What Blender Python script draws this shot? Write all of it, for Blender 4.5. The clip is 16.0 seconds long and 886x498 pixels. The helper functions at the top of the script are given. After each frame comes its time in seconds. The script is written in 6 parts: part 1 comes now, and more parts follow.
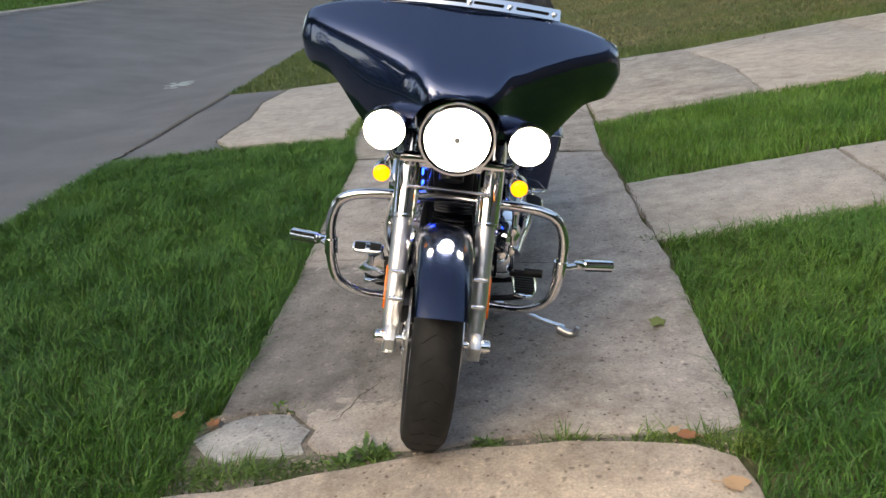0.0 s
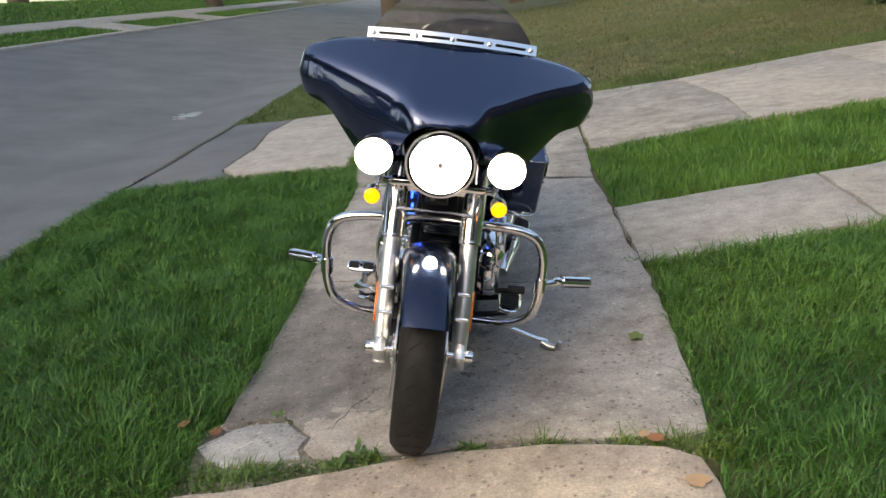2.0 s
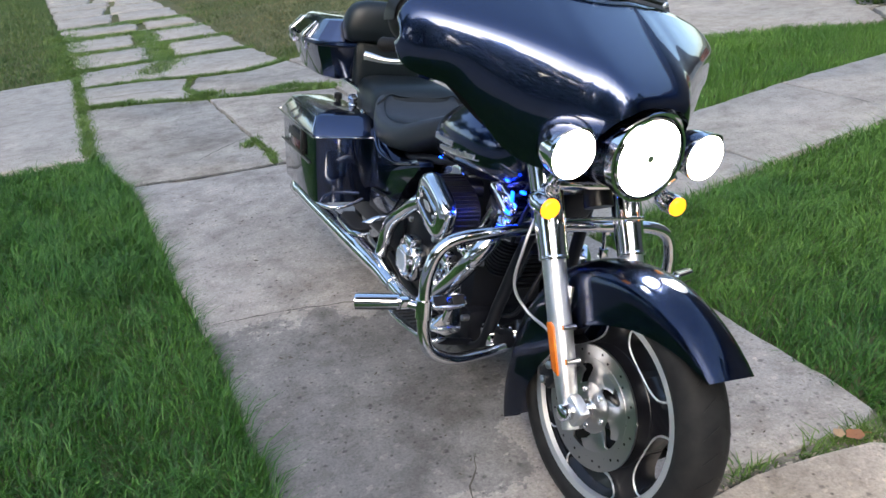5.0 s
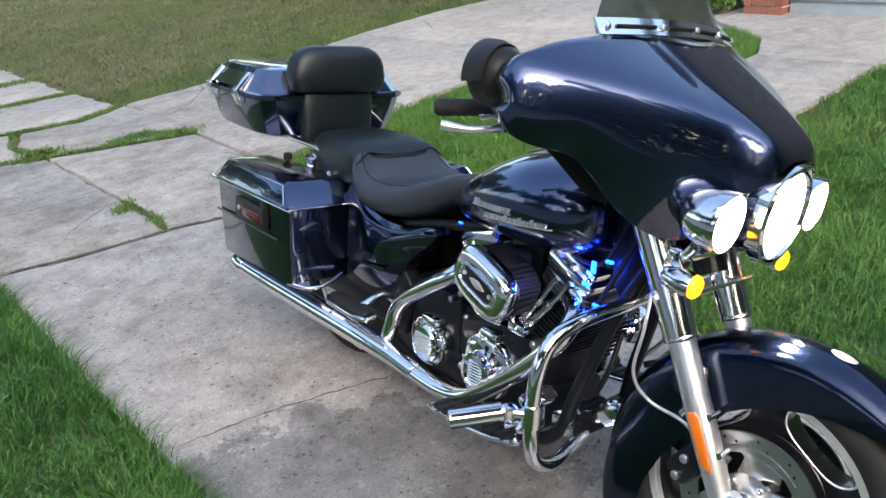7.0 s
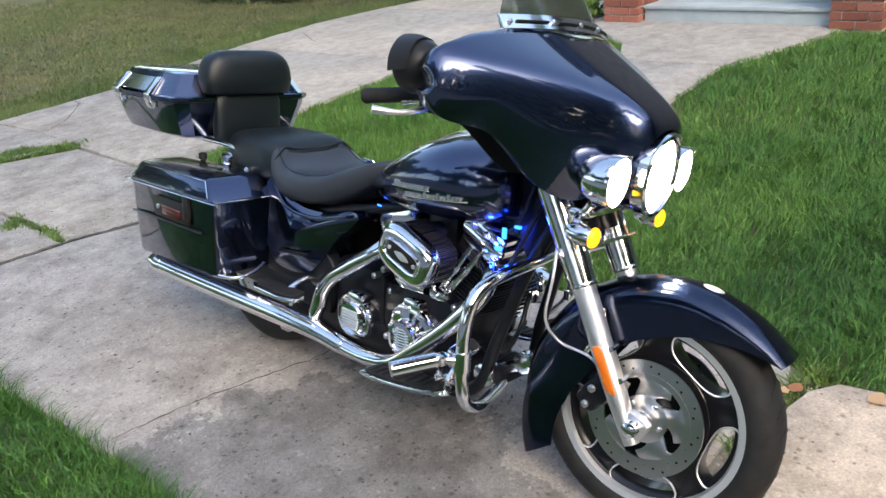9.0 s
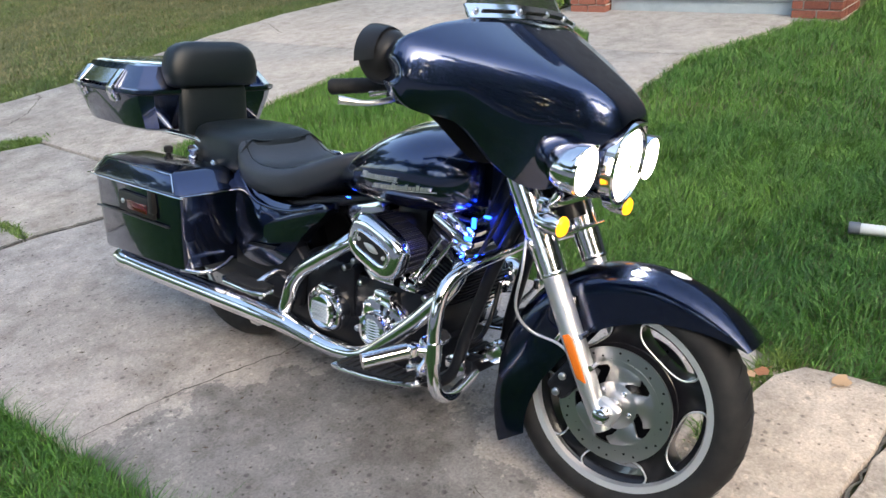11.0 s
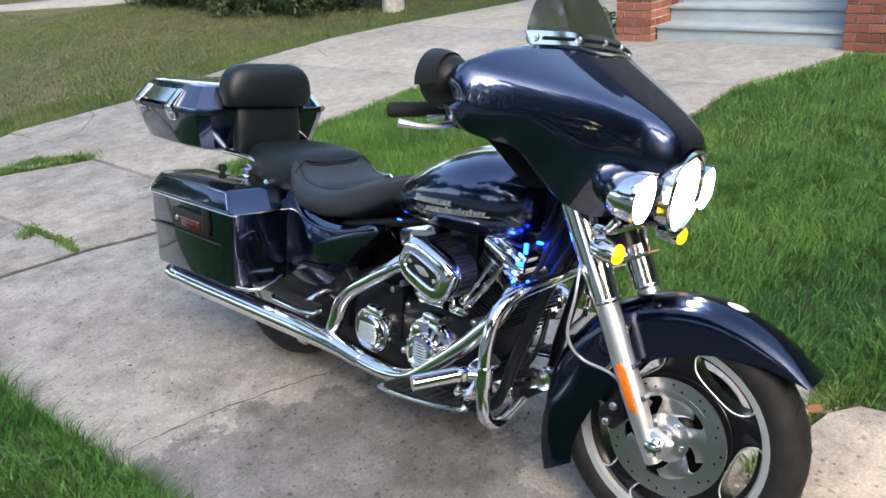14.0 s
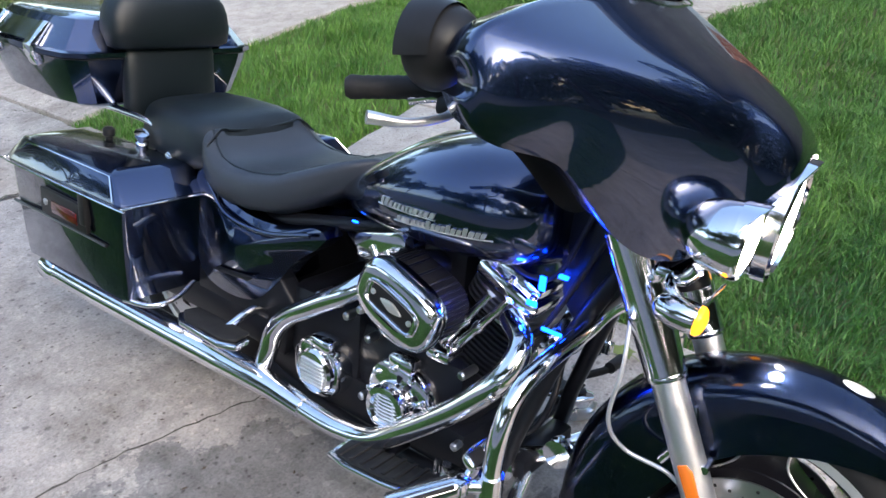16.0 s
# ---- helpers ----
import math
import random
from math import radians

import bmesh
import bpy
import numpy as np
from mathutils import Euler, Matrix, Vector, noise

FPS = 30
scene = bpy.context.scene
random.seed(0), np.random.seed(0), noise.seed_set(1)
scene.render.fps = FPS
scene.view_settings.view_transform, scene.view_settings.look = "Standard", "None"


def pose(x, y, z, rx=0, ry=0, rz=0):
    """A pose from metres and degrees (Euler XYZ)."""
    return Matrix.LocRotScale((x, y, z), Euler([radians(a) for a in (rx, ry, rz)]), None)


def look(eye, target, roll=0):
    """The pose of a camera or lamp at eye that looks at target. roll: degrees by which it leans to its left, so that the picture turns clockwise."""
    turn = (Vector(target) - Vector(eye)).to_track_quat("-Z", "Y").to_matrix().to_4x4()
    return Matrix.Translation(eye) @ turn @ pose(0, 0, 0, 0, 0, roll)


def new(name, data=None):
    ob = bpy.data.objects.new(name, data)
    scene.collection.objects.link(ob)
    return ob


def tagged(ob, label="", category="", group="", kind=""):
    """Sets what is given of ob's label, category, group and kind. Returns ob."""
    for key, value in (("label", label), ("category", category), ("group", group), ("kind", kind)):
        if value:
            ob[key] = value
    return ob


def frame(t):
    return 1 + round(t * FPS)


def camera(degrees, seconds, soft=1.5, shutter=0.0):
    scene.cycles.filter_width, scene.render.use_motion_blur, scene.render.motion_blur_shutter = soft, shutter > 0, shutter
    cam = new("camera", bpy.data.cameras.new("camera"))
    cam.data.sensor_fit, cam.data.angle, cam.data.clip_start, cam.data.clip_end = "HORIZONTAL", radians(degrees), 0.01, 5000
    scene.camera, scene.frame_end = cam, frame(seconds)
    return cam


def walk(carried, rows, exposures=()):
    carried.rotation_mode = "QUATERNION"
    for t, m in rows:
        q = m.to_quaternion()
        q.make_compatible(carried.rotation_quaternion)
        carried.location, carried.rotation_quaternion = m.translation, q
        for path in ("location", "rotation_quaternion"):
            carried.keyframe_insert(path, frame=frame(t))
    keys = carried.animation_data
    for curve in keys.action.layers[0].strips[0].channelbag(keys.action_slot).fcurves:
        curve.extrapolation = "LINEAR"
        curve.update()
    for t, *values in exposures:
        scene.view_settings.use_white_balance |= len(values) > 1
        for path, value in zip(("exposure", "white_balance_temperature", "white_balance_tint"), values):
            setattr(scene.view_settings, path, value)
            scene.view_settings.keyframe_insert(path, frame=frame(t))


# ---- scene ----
cam = camera(59.0, 16.0)
PATH = [
    (0, (0.42, 0.124, 1.32), (0.228, 1.988, 0.621), -7.1),
    (0.5, (0.427, 0.121, 1.325), (0.247, 1.99, 0.636), -8.0),
    (1, (0.422, 0.106, 1.334), (0.282, 1.993, 0.684), -7.9),
    (1.5, (0.427, 0.056, 1.345), (0.282, 1.949, 0.716), -7.2),
    (2, (0.497, -0.052, 1.342), (0.295, 1.836, 0.713), -7.4),
    (2.5, (0.445, -0.106, 1.339), (0.248, 1.777, 0.695), -6.1),
    (3, (0.171, -0.047, 1.342), (0.058, 1.825, 0.646), -4.7),
    (3.5, (-0.038, 0.13, 1.294), (-0.086, 1.965, 0.499), -3.7),
    (4, (-0.28, 0.458, 1.295), (-0.109, 2.268, 0.461), -2.7),
    (4.5, (-0.603, 0.66, 1.354), (-0.036, 2.395, 0.537), -1.3),
    (5, (-0.795, 0.858, 1.414), (-0.076, 2.535, 0.597), -4.9),
    (5.2, (-0.834, 0.973, 1.413), (-0.073, 2.633, 0.599), -6.4),
    (7.3, (-1.123, 1.488, 1.493), (0.037, 2.89, 0.661), -4.8),
    (7.5, (-1.124, 1.486, 1.492), (0.056, 2.857, 0.64), -4.3),
    (8, (-1.207, 1.462, 1.503), (0.003, 2.775, 0.6), -5.0),
    (8.5, (-1.353, 1.428, 1.488), (-0.083, 2.679, 0.58), -4.8),
    (9, (-1.362, 1.382, 1.498), (-0.021, 2.624, 0.686), -5.2),
    (11.5, (-1.359, 1.38, 1.494), (0.021, 2.557, 0.652), -5.1),
    (12, (-1.364, 1.382, 1.492), (0.007, 2.577, 0.659), -5.3),
    (12.5, (-1.369, 1.383, 1.496), (-0.004, 2.588, 0.67), -5.4),
    (13, (-1.374, 1.381, 1.501), (-0.01, 2.624, 0.73), -5.3),
    (13.5, (-1.381, 1.385, 1.502), (-0.033, 2.649, 0.736), -5.1),
    (14, (-1.39, 1.413, 1.497), (-0.045, 2.674, 0.724), -4.5),
    (14.5, (-1.402, 1.492, 1.472), (-0.015, 2.677, 0.655), -3.1),
    (15, (-1.284, 1.599, 1.422), (0.102, 2.739, 0.54), -2.0),
    (15.5, (-1.036, 1.75, 1.436), (0.338, 2.877, 0.518), -1.7),
    (16, (-0.936, 1.935, 1.454), (0.437, 3.011, 0.474), -2.1),
]
walk(cam, [(t, look(eye, target, roll)) for t, eye, target, roll in PATH], [(0, 1.38, 7800, 8), (2.4, 1.36, 7700, 7), (3.3, 1.0, 6800, 6), (4.0, 1.27, 5950, 5), (5.0, 1.54, 6400, 7), (7.5, 1.83, 6650, 8), (9.0, 1.83, 6850, 8), (12.5, 1.84, 6900, 8), (14.5, 1.90, 6800, 8), (16, 1.94, 6350, 9)])

# ---- world ----
world = bpy.data.worlds.new("world")
scene.world = world
world.use_nodes = True
wn = world.node_tree
sky = wn.nodes.new("ShaderNodeTexSky")
sky.sky_type, sky.sun_disc = "NISHITA", False
sky.sun_elevation, sky.sun_rotation = radians(34), radians(209)
sky.air_density, sky.dust_density, sky.ozone_density = 1.0, 2.6, 1.0
wn.links.new(sky.outputs[0], wn.nodes["Background"].inputs[0])
wn.nodes["Background"].inputs[1].default_value = 0.15
sun = new("sun", bpy.data.lights.new("sun", "SUN"))
sun.data.energy, sun.data.angle, sun.data.color = 0.3, radians(70), (1.0, 0.97, 0.92)
sun.matrix_world = look((-6, -9, 9), (0, 2, 0))

# ---- materials ----


def mat(name, base, rough=0.5, metal=0.0, coat=0.0, emit=None, power=0.0, alpha=None):
    m = bpy.data.materials.new(name)
    m.use_nodes = True
    b = m.node_tree.nodes["Principled BSDF"]
    b.inputs["Base Color"].default_value = (*base, 1)
    b.inputs["Roughness"].default_value = rough
    b.inputs["Metallic"].default_value = metal
    b.inputs["Coat Weight"].default_value = coat
    b.inputs["Coat Roughness"].default_value = 0.02
    if emit:
        b.inputs["Emission Color"].default_value = (*emit, 1)
        b.inputs["Emission Strength"].default_value = power
    return m


def node(m, kind, **sets):
    n = m.node_tree.nodes.new(kind)
    for k, v in sets.items():
        if k in n.inputs:
            n.inputs[k].default_value = v
    return n


def wire(m, a, b):
    m.node_tree.links.new(a, b)


def noise_tex(m, scale, detail=4.0, rough=0.55):
    tc = m.node_tree.nodes.new("ShaderNodeTexCoord")
    n = node(m, "ShaderNodeTexNoise", Scale=scale, Detail=detail, Roughness=rough)
    wire(m, tc.outputs["Object"], n.inputs["Vector"])
    return n


def ramp(m, source, stops):
    r = m.node_tree.nodes.new("ShaderNodeValToRGB")
    el = r.color_ramp.elements
    while len(el) < len(stops):
        el.new(0.5)
    for e, (p, c) in zip(el, stops):
        e.position, e.color = p, (*c, 1)
    wire(m, source, r.inputs["Fac"])
    return r


def mix(m, fac, a, b, mode="MIX"):
    n = m.node_tree.nodes.new("ShaderNodeMix")
    n.data_type, n.blend_type = "RGBA", mode
    for sock, v in ((n.inputs["Factor"], fac), (n.inputs[6], a), (n.inputs[7], b)):
        if hasattr(v, "is_output"):
            wire(m, v, sock)
        else:
            sock.default_value = v if isinstance(v, (int, float)) else (*v, 1)
    return n.outputs[2]


def bump(m, height, strength=0.3, distance=0.002):
    b = node(m, "ShaderNodeBump", Strength=strength, Distance=distance)
    wire(m, height, b.inputs["Height"])
    wire(m, b.outputs[0], m.node_tree.nodes["Principled BSDF"].inputs["Normal"])


def base(m, colour):
    wire(m, colour, m.node_tree.nodes["Principled BSDF"].inputs["Base Color"])


def rough_from(m, source, lo, hi):
    r = node(m, "ShaderNodeMapRange")
    r.inputs["To Min"].default_value, r.inputs["To Max"].default_value = lo, hi
    wire(m, source, r.inputs["Value"])
    wire(m, r.outputs[0], m.node_tree.nodes["Principled BSDF"].inputs["Roughness"])


def concrete_mat(name, light, dark, speck=1.0, damp=False):
    m = mat(name, light, 0.92)
    big = noise_tex(m, 1.3, 6, 0.6)
    mid = noise_tex(m, 9.0, 6, 0.65)
    fine = noise_tex(m, 110.0, 3, 0.7)
    stones = m.node_tree.nodes.new("ShaderNodeTexVoronoi")
    stones.inputs["Scale"].default_value = 70.0
    wire(m, mid.outputs["Color"], stones.inputs["Vector"])
    tc = m.node_tree.nodes.new("ShaderNodeTexCoord")
    wire(m, tc.outputs["Object"], stones.inputs["Vector"])
    a = ramp(m, big.outputs["Fac"], [(0.32, dark), (0.66, light)])
    b = ramp(m, mid.outputs["Fac"], [(0.32, (0.80, 0.78, 0.75)), (0.5, (1, 1, 1)), (0.7, (1.2, 1.19, 1.16))])
    c = mix(m, 1.0, a.outputs[0], b.outputs[0], "MULTIPLY")
    s = ramp(m, stones.outputs["Color"], [(0.0, (0.74, 0.72, 0.70)), (0.20, (0.95, 0.95, 0.95)), (0.78, (1.0, 1.0, 1.0)), (1.0, (1.35, 1.32, 1.27))])
    stain = noise_tex(m, 3.1, 7, 0.7)
    k = ramp(m, stain.outputs["Fac"], [(0.34, (0.70, 0.67, 0.64)), (0.52, (1.02, 1, 0.98)), (0.70, (1.08, 1.07, 1.05))])
    c = mix(m, speck, c, mix(m, 1.0, c, k.outputs[0], "MULTIPLY"))
    d = mix(m, speck, c, mix(m, 1.0, c, s.outputs[0], "MULTIPLY"))
    grit = m.node_tree.nodes.new("ShaderNodeTexVoronoi")
    grit.inputs["Scale"].default_value = 135.0
    wire(m, tc.outputs["Object"], grit.inputs["Vector"])
    g = ramp(m, grit.outputs["Color"], [(0.0, (0.50, 0.50, 0.52)), (0.18, (0.80, 0.80, 0.81)), (0.32, (1.0, 1.0, 1.0)), (0.80, (1.02, 1.02, 1.02)), (1.0, (1.45, 1.44, 1.42))])
    d = mix(m, speck * 0.5, d, mix(m, 1.0, d, g.outputs[0], "MULTIPLY"))
    pits = m.node_tree.nodes.new("ShaderNodeTexVoronoi")
    pits.inputs["Scale"].default_value = 42.0
    wire(m, tc.outputs["Object"], pits.inputs["Vector"])
    few = ramp(m, pits.outputs["Color"], [(0.62, (0, 0, 0)), (0.66, (1, 1, 1))])
    hole = ramp(m, pits.outputs["Distance"], [(0.10, (0.42, 0.40, 0.38)), (0.26, (1, 1, 1))])
    d = mix(m, few.outputs[0], d, mix(m, 1.0, d, hole.outputs[0], "MULTIPLY"))
    # larger chips where stones have come out
    warp = noise_tex(m, 60.0, 3, 0.6)
    bend = m.node_tree.nodes.new("ShaderNodeVectorMath")
    bend.operation = "MULTIPLY_ADD"
    wire(m, warp.outputs["Color"], bend.inputs[0])
    bend.inputs[1].default_value = (0.016, 0.016, 0.016)
    wire(m, tc.outputs["Object"], bend.inputs[2])
    chips = m.node_tree.nodes.new("ShaderNodeTexVoronoi")
    chips.inputs["Scale"].default_value = 19.0
    wire(m, bend.outputs[0], chips.inputs["Vector"])
    some = ramp(m, chips.outputs["Color"], [(0.50, (0, 0, 0)), (0.56, (1, 1, 1))])
    dent = ramp(m, chips.outputs["Distance"], [(0.10, (0.40, 0.40, 0.40)), (0.21, (1, 1, 1))])
    chip = mix(m, some.outputs[0], (1, 1, 1), dent.outputs[0])
    d = mix(m, 0.75 * speck, d, mix(m, 1.0, d, chip, "MULTIPLY"))
    f = ramp(m, fine.outputs["Fac"], [(0.35, (0.80, 0.80, 0.80)), (0.6, (1.06, 1.06, 1.06))])
    d = mix(m, 1.0, d, f.outputs[0], "MULTIPLY")
    if damp:  # the old dark stain on the front half of the panel, with a ragged edge
        place = m.node_tree.nodes.new("ShaderNodeVectorMath")
        place.operation = "MULTIPLY_ADD"
        wire(m, tc.outputs["Object"], place.inputs[0])
        place.inputs[1].default_value = (0.74, 0.82, 0.0)
        place.inputs[2].default_value = (0.33, -2.34, 0.0)
        span = m.node_tree.nodes.new("ShaderNodeVectorMath")
        span.operation = "LENGTH"
        wire(m, place.outputs[0], span.inputs[0])
        add = m.node_tree.nodes.new("ShaderNodeMath")
        add.operation = "MULTIPLY_ADD"
        wire(m, stain.outputs["Fac"], add.inputs[0])
        add.inputs[1].default_value = 0.9
        wire(m, span.outputs["Value"], add.inputs[2])
        d = mix(m, 1.0, d, ramp(m, add.outputs[0], [(0.80, (0.54, 0.555, 0.57)), (1.04, (0.70, 0.715, 0.73)), (1.16, (1.04, 1.02, 1.0))]).outputs[0], "MULTIPLY")
    base(m, d)
    h = mix(m, 0.5, fine.outputs["Fac"], stones.outputs["Distance"])
    h = mix(m, 0.5 * speck, h, chip)
    bump(m, h, 0.6, 0.006)
    return m


M_paint = mat("navy_paint", (0.006, 0.012, 0.045), 0.25, 1.0, 1.0)
M_paint.node_tree.nodes["Principled BSDF"].inputs["Coat IOR"].default_value = 1.8
fl = noise_tex(M_paint, 900.0, 2)
base(M_paint, ramp(M_paint, fl.outputs["Fac"], [(0.4, (0.018, 0.031, 0.080)), (0.7, (0.038, 0.066, 0.170))]).outputs[0])
M_paint_black = mat("black_paint", (0.010, 0.010, 0.013), 0.30, 0.0, 0.35)
M_paint_black.node_tree.nodes["Principled BSDF"].inputs["Specular IOR Level"].default_value = 0.3
M_chrome = mat("chrome", (0.90, 0.90, 0.92), 0.05, 1.0)
rough_from(M_chrome, noise_tex(M_chrome, 40.0).outputs["Fac"], 0.04, 0.17)
M_satin = mat("satin_aluminium", (0.88, 0.88, 0.90), 0.36, 1.0)
rough_from(M_satin, noise_tex(M_satin, 120.0).outputs["Fac"], 0.30, 0.48)
M_machined = mat("machined_aluminium", (0.93, 0.93, 0.94), 0.5, 1.0)
M_steel = mat("brushed_steel", (0.58, 0.58, 0.59), 0.28, 1.0)
M_black_metal = mat("black_powder_coat", (0.009, 0.010, 0.014), 0.33)
M_black_metal.node_tree.nodes["Principled BSDF"].inputs["Specular IOR Level"].default_value = 0.25
bump(M_black_metal, noise_tex(M_black_metal, 400.0).outputs["Fac"], 0.12, 0.001)
M_rubber = mat("tyre_rubber", (0.014, 0.014, 0.015), 0.62)
M_rubber.node_tree.nodes["Principled BSDF"].inputs["Specular IOR Level"].default_value = 0.22
rub = noise_tex(M_rubber, 22.0, 6)
base(M_rubber, ramp(M_rubber, rub.outputs["Fac"], [(0.35, (0.016, 0.016, 0.017)), (0.75, (0.030, 0.030, 0.030))]).outputs[0])
bump(M_rubber, noise_tex(M_rubber, 300.0).outputs["Fac"], 0.2, 0.001)
M_leather = mat("black_vinyl", (0.006, 0.010, 0.013), 0.36)
lv = M_leather.node_tree.nodes.new("ShaderNodeTexVoronoi")
lv.inputs["Scale"].default_value = 420.0
bump(M_leather, lv.outputs["Distance"], 0.25, 0.0008)
M_leather.node_tree.nodes["Principled BSDF"].inputs["Specular IOR Level"].default_value = 0.5
rough_from(M_leather, noise_tex(M_leather, 9.0).outputs["Fac"], 0.30, 0.46)
# Seat vinyl based lighter and bluer: the sky's sheen put into its colour.
M_seat = mat("sky_sheen_vinyl", (0.030, 0.036, 0.047), 0.4)
sv = M_seat.node_tree.nodes.new("ShaderNodeTexVoronoi")
sv.inputs["Scale"].default_value = 520.0
bump(M_seat, sv.outputs["Distance"], 0.2, 0.0006)
rough_from(M_seat, noise_tex(M_seat, 7.0).outputs["Fac"], 0.28, 0.46)
M_plastic = mat("black_plastic", (0.016, 0.016, 0.017), 0.38)
M_plastic.node_tree.nodes["Principled BSDF"].inputs["Specular IOR Level"].default_value = 0.25
M_smoke = mat("smoked_acrylic", (0.20, 0.19, 0.20), 0.05, 0.0, 0.3)
M_smoke.node_tree.nodes["Principled BSDF"].inputs["Transmission Weight"].default_value = 0.85
M_smoke.node_tree.nodes["Principled BSDF"].inputs["IOR"].default_value = 1.2
M_lens_hot = mat("lit_headlamp", (1, 1, 1), 0.2, emit=(1.0, 0.93, 0.80), power=26.0)
M_lens_side = mat("lit_passing_lamp", (1, 1, 1), 0.2, emit=(1.0, 0.86, 0.62), power=20.0)
M_amber = mat("lit_amber_lens", (0.9, 0.22, 0.01), 0.2, emit=(1.0, 0.34, 0.010), power=1.1)
M_reflector = mat("orange_reflector", (0.85, 0.20, 0.02), 0.2, coat=0.6)
M_red = mat("red_reflector", (0.075, 0.006, 0.006), 0.18, coat=0.6)
M_blue = mat("blue_led", (0.01, 0.03, 0.5), 0.3, emit=(0.004, 0.055, 1.0), power=5.0)
M_cable = mat("white_cable", (0.62, 0.63, 0.66), 0.3, 0.6)
M_emblem = mat("silver_emblem", (0.80, 0.80, 0.82), 0.38, 0.8)

M_concrete = concrete_mat("grey_concrete", (0.40, 0.385, 0.365), (0.265, 0.255, 0.245))
M_concrete_damp = concrete_mat("stained_concrete", (0.43, 0.408, 0.39), (0.33, 0.315, 0.305), damp=True)
M_concrete_tan = concrete_mat("tan_concrete", (0.54, 0.465, 0.39), (0.42, 0.36, 0.305))
M_concrete_pale = concrete_mat("pale_concrete", (0.425, 0.405, 0.38), (0.345, 0.33, 0.305), 0.45)
M_concrete_patch = concrete_mat("lime_white_concrete", (0.47, 0.48, 0.48), (0.36, 0.37, 0.37), 0.9)
M_step = mat("blue_grey_step_paint", (0.40, 0.47, 0.50), 0.6)
stp = noise_tex(M_step, 5.0, 6, 0.6)
base(M_step, ramp(M_step, stp.outputs["Fac"], [(0.3, (0.35, 0.41, 0.44)), (0.7, (0.44, 0.51, 0.54))]).outputs[0])
bump(M_step, noise_tex(M_step, 45.0, 4).outputs["Fac"], 0.2, 0.002)

M_asphalt = mat("asphalt", (0.06, 0.06, 0.065), 0.85)
ab = noise_tex(M_asphalt, 0.9, 7, 0.62)
af = noise_tex(M_asphalt, 160.0, 3, 0.7)
base(M_asphalt, mix(M_asphalt, 1.0, ramp(M_asphalt, ab.outputs["Fac"], [(0.3, (0.115, 0.122, 0.134)), (0.7, (0.185, 0.192, 0.203))]).outputs[0],
                    ramp(M_asphalt, af.outputs["Fac"], [(0.3, (0.6, 0.6, 0.6)), (0.7, (1.25, 1.25, 1.25))]).outputs[0], "MULTIPLY"))
bump(M_asphalt, af.outputs["Fac"], 0.5, 0.004)

M_soil = mat("soil", (0.06, 0.05, 0.03), 0.95)
sb = noise_tex(M_soil, 0.5, 8, 0.65)
sf = noise_tex(M_soil, 26.0, 6, 0.7)
base(M_soil, mix(M_soil, 0.5, ramp(M_soil, sb.outputs["Fac"], [(0.36, (0.045, 0.075, 0.022)), (0.56, (0.13, 0.115, 0.055))]).outputs[0],
                 ramp(M_soil, sf.outputs["Fac"], [(0.35, (0.03, 0.05, 0.014)), (0.62, (0.12, 0.13, 0.05))]).outputs[0]))
bump(M_soil, sf.outputs["Fac"], 0.8, 0.02)


def grass_mat(name, dark, mid, light):
    m = mat(name, mid, 0.55)
    g = m.node_tree.nodes.new("ShaderNodeNewGeometry")
    r = ramp(m, g.outputs["Random Per Island"], [(0.0, dark), (0.55, mid), (1.0, light)])
    patch = noise_tex(m, 1.6, 4)
    p = ramp(m, patch.outputs["Fac"], [(0.35, (0.72, 0.85, 0.75)), (0.65, (1.2, 1.12, 1.0))])
    base(m, mix(m, 1.0, r.outputs[0], p.outputs[0], "MULTIPLY"))
    b = m.node_tree.nodes["Principled BSDF"]
    b.inputs["Subsurface Weight"].default_value = 0.0
    return m


M_grass = grass_mat("green_grass", (0.038, 0.108, 0.014), (0.078, 0.200, 0.026), (0.140, 0.275, 0.054))
# Deeper verge green, darkened further so the colour carries dimmer light.
M_grass_deep_dim = grass_mat("deep_dim_grass", (0.022, 0.078, 0.010), (0.046, 0.150, 0.018), (0.094, 0.225, 0.036))
M_grass_dry = grass_mat("dry_grass", (0.058, 0.084, 0.031), (0.110, 0.128, 0.058), (0.205, 0.185, 0.104))
M_grass_mid = grass_mat("thin_grass", (0.040, 0.084, 0.019), (0.074, 0.134, 0.034), (0.152, 0.178, 0.063))
M_leaf = grass_mat("tree_leaves", (0.036, 0.064, 0.026), (0.058, 0.098, 0.040), (0.085, 0.125, 0.055))
M_bark = mat("bark", (0.09, 0.07, 0.05), 0.9)
M_bark_pale = mat("pale_bark", (0.42, 0.41, 0.40), 0.85)
bp = noise_tex(M_bark_pale, 14.0, 6)
base(M_bark_pale, ramp(M_bark_pale, bp.outputs["Fac"], [(0.35, (0.30, 0.29, 0.28)), (0.65, (0.52, 0.51, 0.50))]).outputs[0])
M_brick = mat("red_brick", (0.34, 0.10, 0.06), 0.85)
oi = M_brick.node_tree.nodes.new("ShaderNodeObjectInfo")
bc = ramp(M_brick, oi.outputs["Random"], [(0.0, (0.22, 0.075, 0.052)), (0.5, (0.30, 0.105, 0.072)), (1.0, (0.37, 0.145, 0.10))])
bn = noise_tex(M_brick, 60.0, 5)
